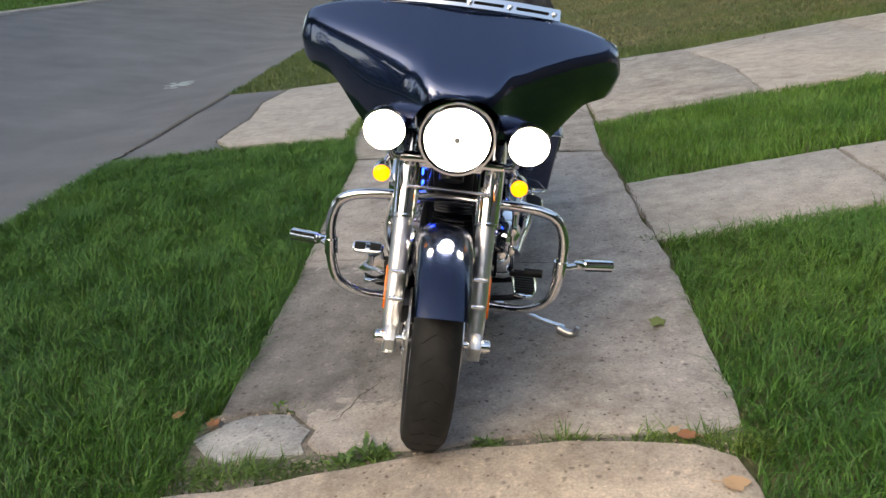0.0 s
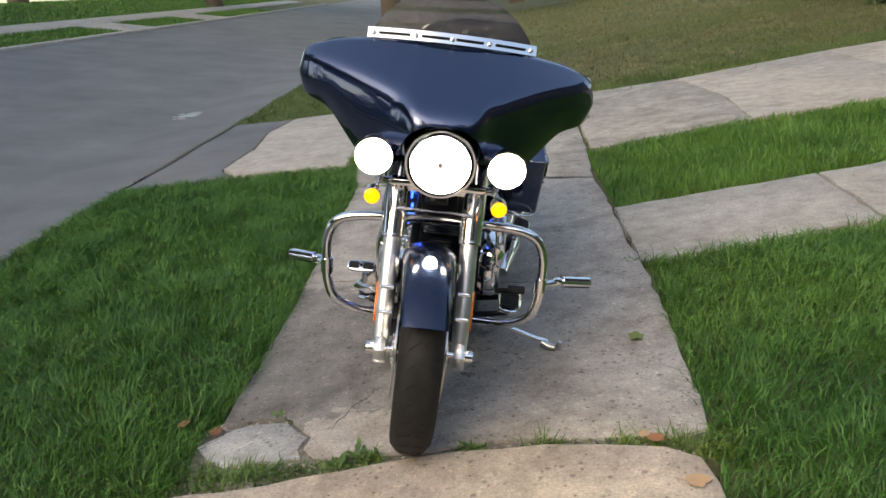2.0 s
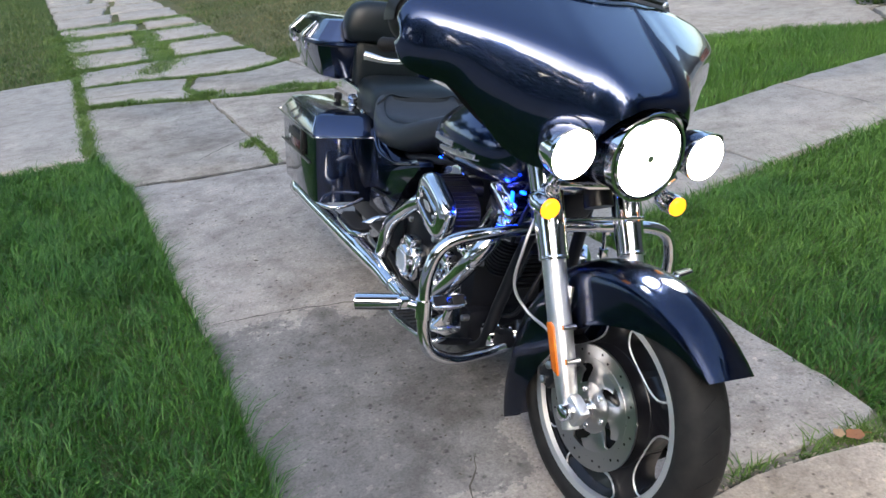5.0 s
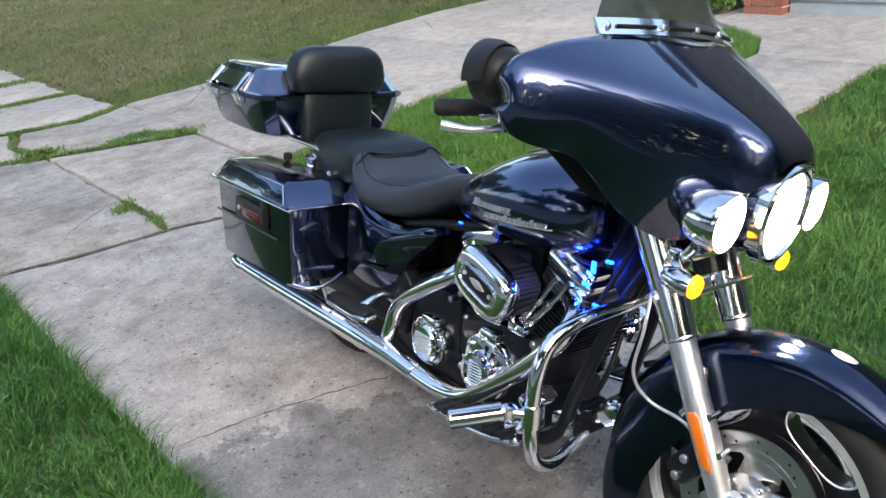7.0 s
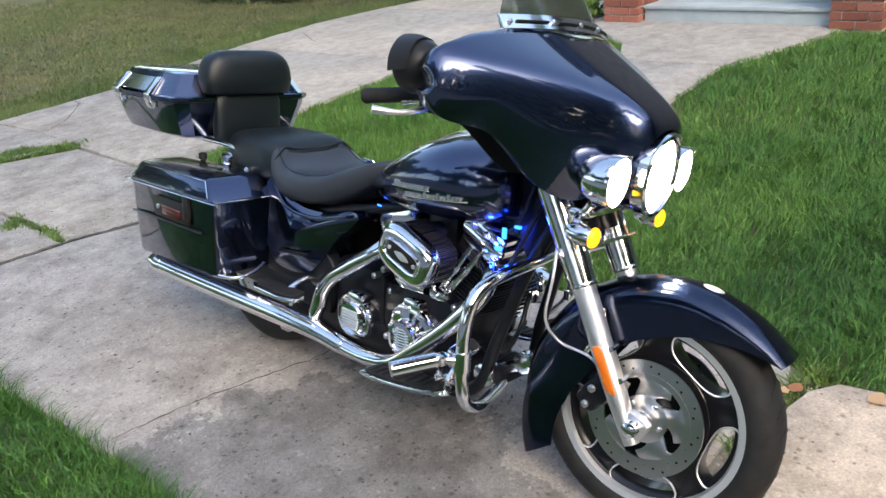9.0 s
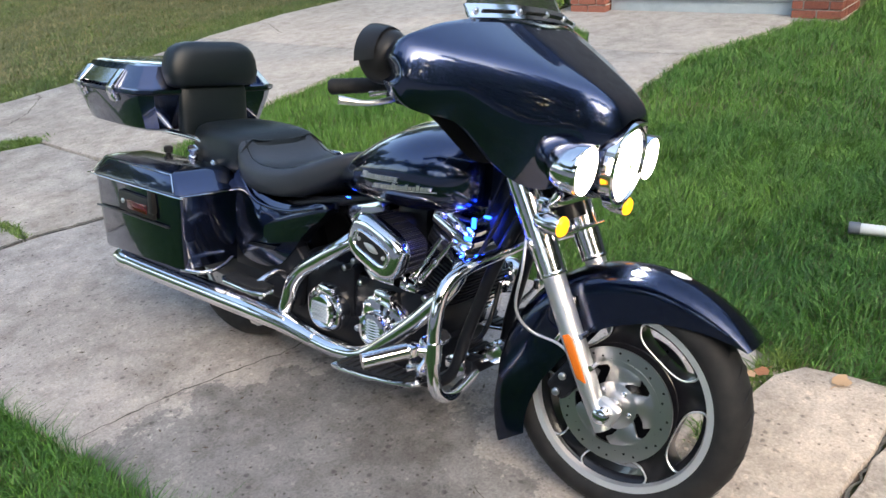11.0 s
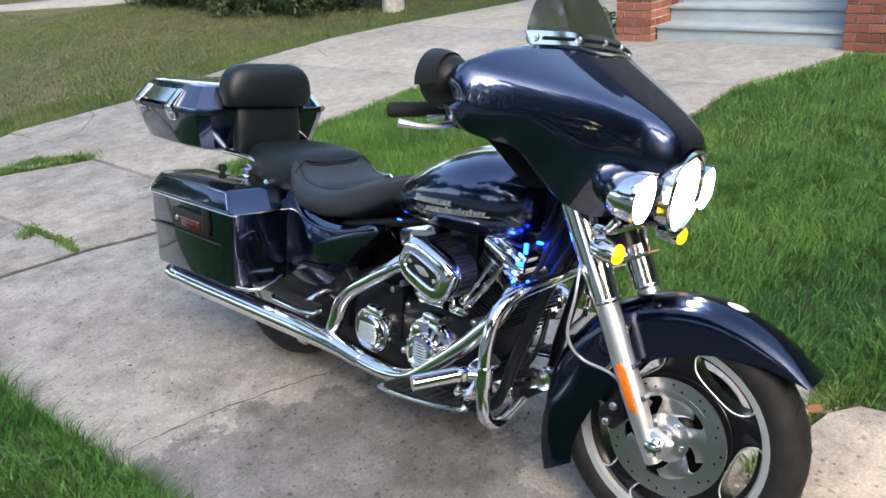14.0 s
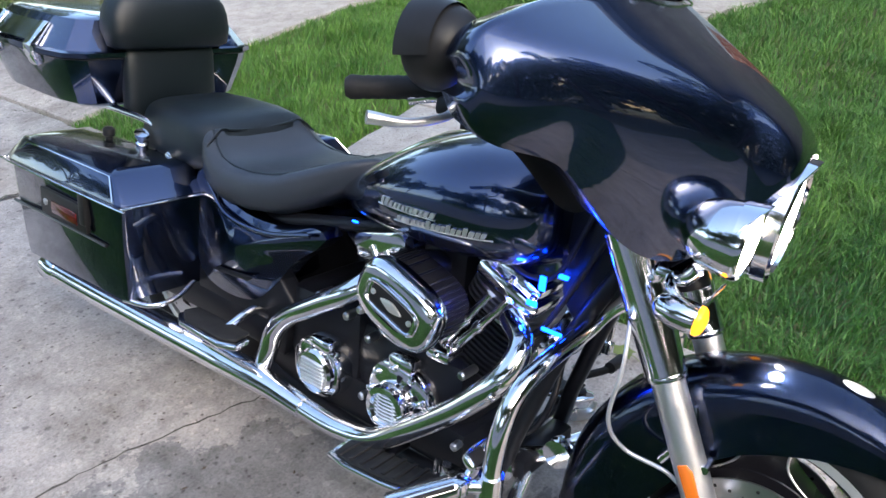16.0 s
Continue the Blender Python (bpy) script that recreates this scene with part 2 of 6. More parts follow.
base(M_brick, mix(M_brick, 1.0, bc.outputs[0], ramp(M_brick, bn.outputs["Fac"], [(0.3, (0.75, 0.75, 0.75)), (0.7, (1.15, 1.15, 1.15))]).outputs[0], "MULTIPLY"))
bump(M_brick, bn.outputs["Fac"], 0.4, 0.003)
# House walls coloured dark grey to stand for brick in dusk shade.
M_house_dim = mat("dimmed_house_wall", (0.10, 0.105, 0.115), 0.7)
sd = noise_tex(M_house_dim, 6.0, 5)
base(M_house_dim, ramp(M_house_dim, sd.outputs["Fac"], [(0.3, (0.075, 0.08, 0.09)), (0.7, (0.125, 0.13, 0.14))]).outputs[0])
M_mortar = concrete_mat("mortar", (0.62, 0.58, 0.53), (0.50, 0.47, 0.43), 0.3)
M_dead_leaf = mat("brown_leaf", (0.30, 0.13, 0.06), 0.7)
M_tan_leaf = mat("tan_leaf", (0.46, 0.30, 0.17), 0.7)
M_green_leaf = mat("green_leaf", (0.16, 0.20, 0.05), 0.6)
M_weed = grass_mat("weed_leaves", (0.05, 0.10, 0.02), (0.09, 0.17, 0.03), (0.16, 0.25, 0.06))
M_dirt = mat("crack_dirt", (0.15, 0.135, 0.112), 0.95)
db = noise_tex(M_dirt, 40.0, 5)
base(M_dirt, ramp(M_dirt, db.outputs["Fac"], [(0.35, (0.10, 0.088, 0.070)), (0.65, (0.26, 0.235, 0.20))]).outputs[0])
bump(M_dirt, db.outputs["Fac"], 0.6, 0.01)
M_crack = mat("dark_crack_dirt", (0.10, 0.09, 0.075), 0.95)
cb_ = noise_tex(M_crack, 30.0, 5)
base(M_crack, ramp(M_crack, cb_.outputs["Fac"], [(0.35, (0.055, 0.050, 0.042)), (0.65, (0.14, 0.128, 0.105))]).outputs[0])
M_bottle = mat("pale_bottle_plastic", (0.55, 0.60, 0.62), 0.3)
M_cap = mat("grey_cap_plastic", (0.12, 0.14, 0.17), 0.45)
M_pebble = mat("pale_paint_mark", (0.35, 0.42, 0.42), 0.8)

# ---- mesh helpers ----


def part(name, bm, material, parent, label="", angle=40):
    """Link a bmesh as one mesh object under a thing or a part."""
    me = bpy.data.meshes.new(name)
    bmesh.ops.recalc_face_normals(bm, faces=bm.faces)
    bm.to_mesh(me)
    bm.free()
    me.materials.append(material)
    me.polygons.foreach_set("use_smooth", [True] * len(me.polygons))
    me.set_sharp_from_angle(angle=radians(angle))
    ob = new(name, me)
    if parent:
        ob.parent = parent
    if label:
        ob["label"] = label
    return ob


def merge(bm, other, m=None):
    me = bpy.data.meshes.new("tmp")
    if m is not None:
        bmesh.ops.transform(other, matrix=m, verts=other.verts)
    other.to_mesh(me)
    other.free()
    bm.from_mesh(me)
    bpy.data.meshes.remove(me)
    return bm


def loft(rings, bm=None, closed=True, cap=True):
    bm = bm or bmesh.new()
    rows = [[bm.verts.new(p) for p in r] for r in rings]
    n = len(rows[0])
    for a, b in zip(rows, rows[1:]):
        for i in range(n if closed else n - 1):
            j = (i + 1) % n
            bm.faces.new((a[i], a[j], b[j], b[i]))
    if cap and closed:
        bm.faces.new(rows[0][::-1])
        bm.faces.new(rows[-1])
    return bm


def smooth_path(pts, steps=8):
    """Catmull-Rom through the points."""
    p = [Vector(q) for q in pts]
    p = [p[0] * 2 - p[1]] + p + [p[-1] * 2 - p[-2]]
    out = []
    for i in range(1, len(p) - 2):
        a, b, c, d = p[i - 1:i + 3]
        for k in range(steps):
            t = k / steps
            out.append(0.5 * ((2 * b) + (c - a) * t + (2 * a - 5 * b + 4 * c - d) * t * t + (3 * b - a - 3 * c + d) * t ** 3))
    return out + [p[-2]]


def tube(pts, r, bm=None, seg=14, steps=8, bend=True):
    """A round tube along the points; r is a number or a list of radii along the way."""
    path = smooth_path(pts, steps) if bend and len(pts) > 2 else [Vector(p) for p in pts]
    rings, up = [], None
    for i, p in enumerate(path):
        d = (path[min(i + 1, len(path) - 1)] - path[max(i - 1, 0)]).normalized()
        if up is None:
            up = d.orthogonal().normalized()
        up = (up - d * up.dot(d)).normalized()
        side = d.cross(up)
        k = i / (len(path) - 1)
        rad = r if isinstance(r, (int, float)) else float(np.interp(k, np.linspace(0, 1, len(r)), r))
        rings.append([p + (up * math.cos(a) + side * math.sin(a)) * rad for a in (2 * math.pi * j / seg for j in range(seg))])
    return loft(rings, bm)


def lathe(profile, centre, axis, bm=None, seg=32, cap=True):
    """Turn (radius, height along the axis) pairs round an axis."""
    axis, c = Vector(axis).normalized(), Vector(centre)
    u = Vector((0, 0, 1)) - axis * axis.z
    u = u.normalized() if u.length > 0.01 else Vector((0, 1, 0))
    v = axis.cross(u)
    rings = []
    for r, h in profile:
        rings.append([c + axis * h + (u * math.cos(2 * math.pi * j / seg) + v * math.sin(2 * math.pi * j / seg)) * max(r, 1e-4) for j in range(seg)])
    return loft(rings, bm or bmesh.new(), cap=cap)


def box(centre, size, bevel=0.004, bm=None, rot=(0, 0, 0), seg=2):
    b = bmesh.new()
    bmesh.ops.create_cube(b, size=1)
    bmesh.ops.scale(b, vec=size, verts=b.verts)
    if bevel:
        bmesh.ops.bevel(b, geom=b.edges[:], offset=bevel, segments=seg, affect="EDGES", profile=0.5)
    bmesh.ops.transform(b, matrix=pose(*centre, *rot), verts=b.verts)
    return merge(bm, b) if bm else b


def prism(outline, lo, hi, axis=0, bevel=0.004, bm=None, seg=2):
    """A flat outline (two coordinates) drawn out along an axis, its edges rounded."""
    b = bmesh.new()

    def at(p, h):
        q = list(p)
        q.insert(axis, h)
        return q
    loft([[at(p, lo) for p in outline], [at(p, hi) for p in outline]], b)
    bmesh.ops.recalc_face_normals(b, faces=b.faces)
    if bevel:
        caps = [e for e in b.edges if e.calc_face_angle(0) > 0.5]
        bmesh.ops.bevel(b, geom=caps, offset=bevel, segments=seg, affect="EDGES", profile=0.5, clamp_overlap=True)
    return merge(bm, b) if bm else b


def empty(name, m, label, category, group="", kind=""):
    ob = new(name)
    ob.matrix_world = m
    ob.empty_display_size = 0.1
    return tagged(ob, label, category, group, kind)


def oval(cy, cz, a, b, n=28, power=2.6, tilt=0.0):
    """A rounded oval in two coordinates."""
    out = []
    for i in range(n):
        t = 2 * math.pi * i / n
        c, s = math.cos(t), math.sin(t)
        y, z = a * math.copysign(abs(c) ** (2 / power), c), b * math.copysign(abs(s) ** (2 / power), s)
        out.append((cy + y * math.cos(tilt) - z * math.sin(tilt), cz + y * math.sin(tilt) + z * math.cos(tilt)))
    return out



# ---- ground, road and paving ----
rng = np.random.default_rng(7)
KERB = -3.05


def rise(x, y=5.0):
    """Height of the paved and grassed surface: level along the pavement, up to the house, and up across the road."""
    x, y = np.asarray(x, float), np.asarray(y, float)
    u = x + 0.03 * (y - 8)
    return np.where(x > 1, 0.042 * (x - 1), np.where(u < KERB, -0.06 + np.clip(-u - 4.5, 0, 14.0) * 0.21 + np.clip(-u - 18.5, 0, 40) * 0.05, 0.0))


def sheet(name, xs, ys, drop, material, label, category, slant=0.0):
    bm = bmesh.new()
    rows = [[bm.verts.new((x - slant * (y - 8), y, float(rise(x - slant * (y - 8), y)) - drop)) for x in xs] for y in ys]
    for a, b in zip(rows, rows[1:]):
        for i in range(len(xs) - 1):
            bm.faces.new((a[i], a[i + 1], b[i + 1], b[i]))
    return tagged(part(name, bm, material, None), label, category, kind="structure")


far = [-400, -150, -60, -30, -18]
sheet("ground", far + [-12, -10.8, -8, -6, -4.5, -3.6, -3.06, -3.04, -2, -1, 0, 1, 2, 3, 4, 5, 6, 8, 12, 30, 80, 200, 400],
      far + list(range(-10, 30, 2)) + [40, 60, 120, 300], 0.035, M_soil, "bare soil and thin turf under the lawns", "ground", 0.03)
sheet("road", [-10.6, -9, -7.5, -6, -4.5, -3.7, -3.06], list(range(-60, 120, 6)), 0.0, M_asphalt, "worn grey asphalt street with faint tyre marks and patches", "road", 0.03)


def slab(outline, material, parent, name="slab", top=0.0, deep=0.07, worn=0.006, edge=0.012, label=""):
    """One paving slab: an uneven outline, a rounded arris and a thickness."""
    pts = []
    for a, b in zip(outline, outline[1:] + outline[:1]):
        a, b = Vector(a), Vector(b)
        n = max(1, int((b - a).length / 0.09))
        side = Vector((-(b - a).y, (b - a).x)).normalized()
        for k in range(n):
            pts.append(a.lerp(b, k / n) + (side * random.gauss(0, worn) if k else Vector((0, 0))))
    n = len(pts)
    area = sum(pts[i].x * pts[(i + 1) % n].y - pts[(i + 1) % n].x * pts[i].y for i in range(n))
    if area < 0:
        pts.reverse()
    rings = []
    for inset, z in ((0, -deep), (0, -edge), (edge * 0.35, -edge * 0.3), (edge, 0)):
        ring = []
        for i, p in enumerate(pts):
            d = (pts[(i + 1) % n] - pts[i - 1]).normalized()
            q = p + Vector((-d.y, d.x)) * inset
            ring.append((q.x, q.y, float(rise(q.x, q.y)) + z + top))
        rings.append(ring)
    bm = loft(rings, cap=True)
    return part(name, bm, material, parent, label, angle=30)


pavement = empty("pavement", Matrix(), "cracked grey concrete pavement with weeds in its joints", "pavement", kind="structure")
# the panel in front, tan and a little raised, and those before it
slab([(-0.63, 1.765), (-0.645, 1.85), (-0.46, 1.865), (-0.22, 1.915), (0.01, 1.96), (0.25, 1.995), (0.5, 2.0), (0.7, 1.975), (0.85, 1.945), (0.94, 1.88), (0.96, 1.76), (0.955, 1.575), (0.05, 1.68)],
     M_concrete_tan, pavement, top=0.018)
slab([(-0.63, 1.745), (0.05, 1.66), (0.955, 1.555), (0.95, 0.2), (-0.60, 0.3)], M_concrete_tan, pavement, top=0.015)
slab([(-0.60, 0.285), (0.95, 0.185), (0.95, -1.2), (-0.58, -1.2)], M_concrete_tan, pavement, top=0.015)
slab([(-0.58, -1.215), (0.95, -1.215), (0.95, -2.8), (-0.56, -2.8)], M_concrete, pavement)
for k in range(4):
    slab([(-0.56, -2.815 - 1.6 * k), (0.95, -2.815 - 1.6 * k), (0.95, -4.4 - 1.6 * k), (-0.56, -4.4 - 1.6 * k)], M_concrete, pavement)
# the panels under the motorcycle and behind it
slab([(-0.21, 2.03), (0.0, 2.035), (0.25, 2.05), (0.5, 2.055), (0.72, 2.035), (0.9, 2.01), (1.0, 2.05), (1.015, 2.15), (1.03, 2.6), (1.06, 3.3), (1.05, 3.50), (1.035, 3.92), (1.045, 4.5), (1.02, 5.2), (0.6, 5.365), (0.15, 5.495), (-0.33, 5.54), (-0.70, 5.64), (-0.66, 4.2),
      (-0.61, 3.32), (-0.61, 2.6), (-0.60, 2.275), (-0.555, 2.268), (-0.50, 2.288), (-0.43, 2.292), (-0.352, 2.280), (-0.298, 2.212), (-0.255, 2.172), (-0.268, 2.10)], M_concrete_damp, pavement)
slab([(-0.645, 2.15), (-0.60, 2.20), (-0.55, 2.245), (-0.50, 2.27), (-0.43, 2.275), (-0.36, 2.265), (-0.31, 2.20), (-0.27, 2.165), (-0.285, 2.10), (-0.265, 2.05), (-0.33, 2.03), (-0.42, 2.045), (-0.5, 2.02), (-0.57, 2.06)], M_concrete_patch, pavement, top=-0.004, worn=0.006, edge=0.006)
slab([(-0.68, 1.90), (-0.45, 1.90), (-0.2, 1.95), (0.5, 2.02), (0.95, 1.95), (1.02, 2.06), (0.5, 2.08), (-0.18, 2.06), (-0.22, 2.24), (-0.3, 2.33), (-0.5, 2.33), (-0.66, 2.30)], M_dirt, pavement, name="dirt_fill", top=-0.013, deep=0.04, label="packed dirt in the broken joint")
slab([(-0.70, 5.68), (-0.33, 5.58), (0.13, 5.535), (0.15, 5.85), (0.14, 6.15), (0.10, 7.74), (-0.35, 7.98), (-0.86, 8.18), (-0.875, 7.2), (-0.85, 6.4)], M_concrete, pavement)
slab([(0.155, 5.53), (0.47, 5.45), (1.02, 5.235), (1.08, 6.38), (1.10, 7.34), (0.65, 7.54), (0.12, 7.75), (0.165, 6.15), (0.175, 5.85)], M_concrete, pavement)
slab([(-0.87, 8.27), (-0.35, 8.06), (0.04, 7.88), (-0.02, 8.4), (0.10, 8.9), (-0.3, 9.1), (-0.87, 9.2)], M_concrete_pale, pavement, worn=0.012)
slab([(0.10, 7.87), (0.66, 7.64), (1.12, 7.43), (1.2, 8.2), (1.13, 9.0), (0.65, 8.76), (0.2, 8.86), (0.05, 8.4)], M_concrete, pavement, worn=0.012)
slab([(-0.87, 9.28), (-0.3, 9.18), (0.14, 8.98), (0.65, 8.87), (1.1, 9.1), (1.02, 10.2), (0.2, 10.35), (-0.85, 10.15)], M_concrete_pale, pavement, worn=0.012)
y0 = 10.45
for k in range(18):
    y1 = y0 + random.uniform(1.1, 1.6)
    mid = random.uniform(-0.2, 0.3)
    sx = -0.03 * (y0 - 10)
    slab([(-0.85 + sx, y0), (mid - 0.1 + sx, y0 + 0.05), (mid + sx, y1 - 0.12), (-0.86 + sx, y1 - 0.1)], M_concrete_pale, pavement, worn=0.02)
    slab([(mid + 0.05 + sx, y0 + 0.05), (1.0 + sx, y0), (1.0 + sx, y1 - 0.14), (mid + 0.12 + sx, y1 - 0.12)], M_concrete_pale, pavement, worn=0.02)
    y0 = y1 + random.uniform(0.02, 0.12)

far_path = empty("far_path", Matrix(), "pale concrete path in front of the neighbouring lawn", "path", kind="structure")
slab([(6.3, 23.4), (7.35, 20.3), (7.8, 19.35), (9.8, 19.0), (10.2, 20.2), (8.6, 21.0), (7.9, 23.6), (6.6, 25.5)], M_concrete_pale, far_path)

front_walk = empty("front_walk", Matrix(), "narrow concrete path from the pavement to the porch steps", "path", kind="structure")
slab([(1.051, 3.515), (2.225, 3.66), (2.245, 4.575), (1.050, 4.44)], M_concrete_pale, front_walk)
slab([(2.240, 3.662), (3.4, 3.76), (3.42, 4.70), (2.260, 4.577)], M_concrete_pale, front_walk)
slab([(3.415, 3.762), (4.6, 3.82), (4.65, 4.73), (3.435, 4.70)], M_concrete_pale, front_walk)
slab([(4.615, 3.82), (5.5, 3.5), (6.3, 3.3), (6.3, 5.8), (5.8, 5.9), (5.45, 5.40), (5.15, 4.97), (4.665, 4.73)], M_concrete_pale, front_walk)

driveway = empty("driveway", Matrix(), "pale concrete driveway with a few cracks", "driveway", kind="structure")
slab([(1.11, 6.12), (1.8, 6.25), (2.4, 6.36), (2.5, 7.5), (2.38, 9.03), (1.16, 9.05), (1.2, 8.2), (1.13, 7.4)], M_concrete, driveway)
slab([(2.415, 6.36), (3.7, 6.45), (4.1, 6.35), (4.12, 9.42), (2.395, 9.03), (2.515, 7.5)], M_concrete_pale, driveway)
slab([(4.115, 6.35), (4.8, 6.0), (5.2, 5.55), (5.42, 5.48), (5.78, 5.93), (6.4, 5.95), (6.4, 9.30), (5.4, 9.50), (4.135, 9.42)], M_concrete_pale, driveway)
slab([(6.415, 5.95), (9.2, 6.1), (9.2, 8.3), (6.415, 9.29)], M_concrete_pale, driveway)
slab([(9.215, 6.1), (12.5, 6.3), (12.5, 7.8), (9.215, 8.29)], M_concrete_pale, driveway)
slab([(-0.905, 6.50), (-0.91, 8.2), (-0.905, 9.9), (-2.2, 9.75), (-2.3, 8.8), (-2.17, 7.9), (-2.2, 6.95), (-2.0, 6.62)], M_concrete_pale, driveway)
slab([(-2.215, 6.955), (-2.185, 7.9), (-2.315, 8.8), (-2.215, 9.75), (-3.09, 9.9), (-3.05, 8.2), (-3.02, 6.45), (-2.02, 6.6)], M_asphalt, driveway, name="asphalt_patch", top=-0.012, label="cracked asphalt repair beside the road")


def ribbon(points, width, seed, bm):
    """A jagged thin dirt-filled crack lying on the concrete."""
    r = random.Random(seed)
    path = []
    for a, b in zip(points, points[1:]):
        a, b = Vector(a), Vector(b)
        n = max(2, int((b - a).length / 0.03))
        d = Vector((-(b - a).y, (b - a).x)).normalized()
        for k in range(n):
            path.append((a.lerp(b, k / n) + d * r.gauss(0, 0.006), d))
    path.append((Vector(points[-1]), d))
    last = None
    for i, (p, d) in enumerate(path):
        w = width * r.uniform(0.35, 1.0) * min(1, i / 4 + 0.15, (len(path) - 1 - i) / 4 + 0.15)
        row = [bm.verts.new((q.x, q.y, float(rise(q.x, q.y)) + 0.0022)) for q in (p - d * w / 2, p + d * w / 2)]
        if last:
            bm.faces.new((last[0], row[0], row[1], last[1]))
        last = row


b = bmesh.new()
for i, (pts, w) in enumerate([
        ([(-0.26, 2.19), (-0.19, 2.21), (-0.14, 2.34), (-0.06, 2.46)], 0.006), ([(0.62, 3.33), (0.16, 3.44), (-0.15, 3.54), (-0.36, 3.60), (-0.60, 3.63)], 0.009),
        ([(0.1, 6.5), (-0.2, 6.55), (-0.5, 6.62)], 0.012), ([(-0.3, 5.9), (0.02, 6.2), (0.12, 6.25)], 0.010), ([(-0.85, 8.6), (-0.3, 8.5), (0.0, 8.35)], 0.02), ([(1.15, 8.1), (1.5, 8.36), (1.84, 8.8), (1.9, 9.05)], 0.016),
        ([(2.5, 8.4), (3.2, 8.9), (3.3, 9.15)], 0.012), ([(4.0, 8.6), (4.5, 8.5), (4.9, 9.2)], 0.012), ([(1.05, 7.4), (0.9, 7.0), (1.08, 6.4)], 0.012)]):
    ribbon(pts, w, i, b)
for i, (pts, w) in enumerate([([(-0.70, 5.66), (-0.33, 5.56), (0.15, 5.515), (0.6, 5.385), (1.02, 5.22)], 0.030), ([(0.145, 5.53), (0.163, 5.86), (0.15, 6.15)], 0.03), ([(-0.63, 1.755), (0.05, 1.67), (0.955, 1.565)], 0.016), ([(-3.0, 6.5), (-2.98, 7.4), (-3.02, 8.4), (-3.04, 9.9)], 0.07), ([(-2.2, 6.95), (-2.18, 7.9), (-2.31, 8.8), (-2.21, 9.75)], 0.04), ([(1.053, 3.51), (1.053, 4.46)], 0.006)]):
    ribbon(pts, w, 40 + i, b)
tagged(part("crack", b, M_crack, None), "thin jagged dirt-filled cracks in the concrete", "crack", kind="stuff")

across = empty("far_pavement", Matrix(), "pale concrete path and pavement across the road", "pavement", kind="structure")
slab([(-12.76, -20), (-11.56, -20), (-13.96, 60), (-15.16, 60)], M_concrete_pale, across, top=0.01)
slab([(-12.91, 25), (-11.15, 25), (-11.22, 27.5), (-12.98, 27.5)], M_concrete_pale, across, top=0.01)
slab([(-13.15, 33), (-11.38, 33), (-11.47, 36), (-13.24, 36)], M_concrete_pale, across, top=0.01)
slab([(-9.78, -20), (-9.6, -20), (-12.02, 60), (-12.2, 60)], M_concrete_pale, across, name="kerb", top=0.06)

# ---- lawns ----


def waves(x, y, k, seed):
    r = np.random.default_rng(seed)
    out = np.zeros_like(x)
    for _ in range(6):
        a, f, p = r.uniform(0, 6.28), k * r.uniform(0.5, 1.6), r.uniform(0, 6.28)
        out += np.sin(f * (x * np.cos(a) + y * np.sin(a)) + p)
    return out / 6


def blades(name, x, y, h, w, material, label, lean=0.5, seed=1, drop=0.035, out=None):
    """One mesh of many grass blades, each a bent tapering strip of its own."""
    r = np.random.default_rng(seed)
    n = len(x)
    h = h * r.uniform(0.45, 1.3, n) * (1 + 0.34 * waves(x, y, 5.0, seed) + 0.38 * waves(x, y, 23.0, seed + 3))
    a = r.uniform(0, 6.28, n)
    la = 4.0 * waves(x, y, 11.0, seed + 5) + r.normal(0, 1.5, n)
    lx, ly = np.cos(la) * lean * h * r.uniform(0.2, 1.2, n), np.sin(la) * lean * h * r.uniform(0.2, 1.2, n)
    if out is not None:
        lx, ly = lx + out[0] * h, ly + out[1] * h
    dx, dy = np.cos(a) * w / 2, np.sin(a) * w / 2
    z = rise(x, y) - drop
    v = np.empty((n, 5, 3), np.float32)
    for i, (s, t, k) in enumerate(((-1, 0, 0), (1, 0, 0), (0.8, 0.55, 0.30), (-0.8, 0.55, 0.30), (0, 1, 1))):
        v[:, i, 0], v[:, i, 1], v[:, i, 2] = x + dx * s + lx * k, y + dy * s + ly * k, z + h * t * (1 - 0.25 * lean * k)
    me = bpy.data.meshes.new(name)
    me.vertices.add(n * 5)
    me.vertices.foreach_set("co", v.ravel())
    idx = np.arange(n)[:, None] * 5
    loops = (idx + np.array([0, 1, 2, 3, 3, 2, 4])).ravel().astype(np.int32)
    me.loops.add(n * 7)
    me.loops.foreach_set("vertex_index", loops)
    start = (np.arange(n)[:, None] * 7 + np.array([0, 4])).ravel().astype(np.int32)
    me.polygons.add(n * 2)
    me.polygons.foreach_set("loop_start", start)
    me.materials.append(material)
    me.update(calc_edges=True)
    me.validate()
    return tagged(new(name, me), label, "grass", kind="stuff")


def scatter(x0, x1, y0, y1, per_m2, seed, keep=None):
    r = np.random.default_rng(seed)
    n = int((x1 - x0) * (y1 - y0) * per_m2)
    x, y = r.uniform(x0, x1, n), r.uniform(y0, y1, n)
    if keep is not None:
        k = keep(x, y)
        x, y = x[k], y[k]
    return x, y


def left_edge(y):
    return np.interp(y, [0, 1.9, 2.1, 2.6, 3.3, 4.2, 5.5, 6.4], [-0.60, -0.645, -0.66, -0.60, -0.61, -0.655, -0.71, -0.84])


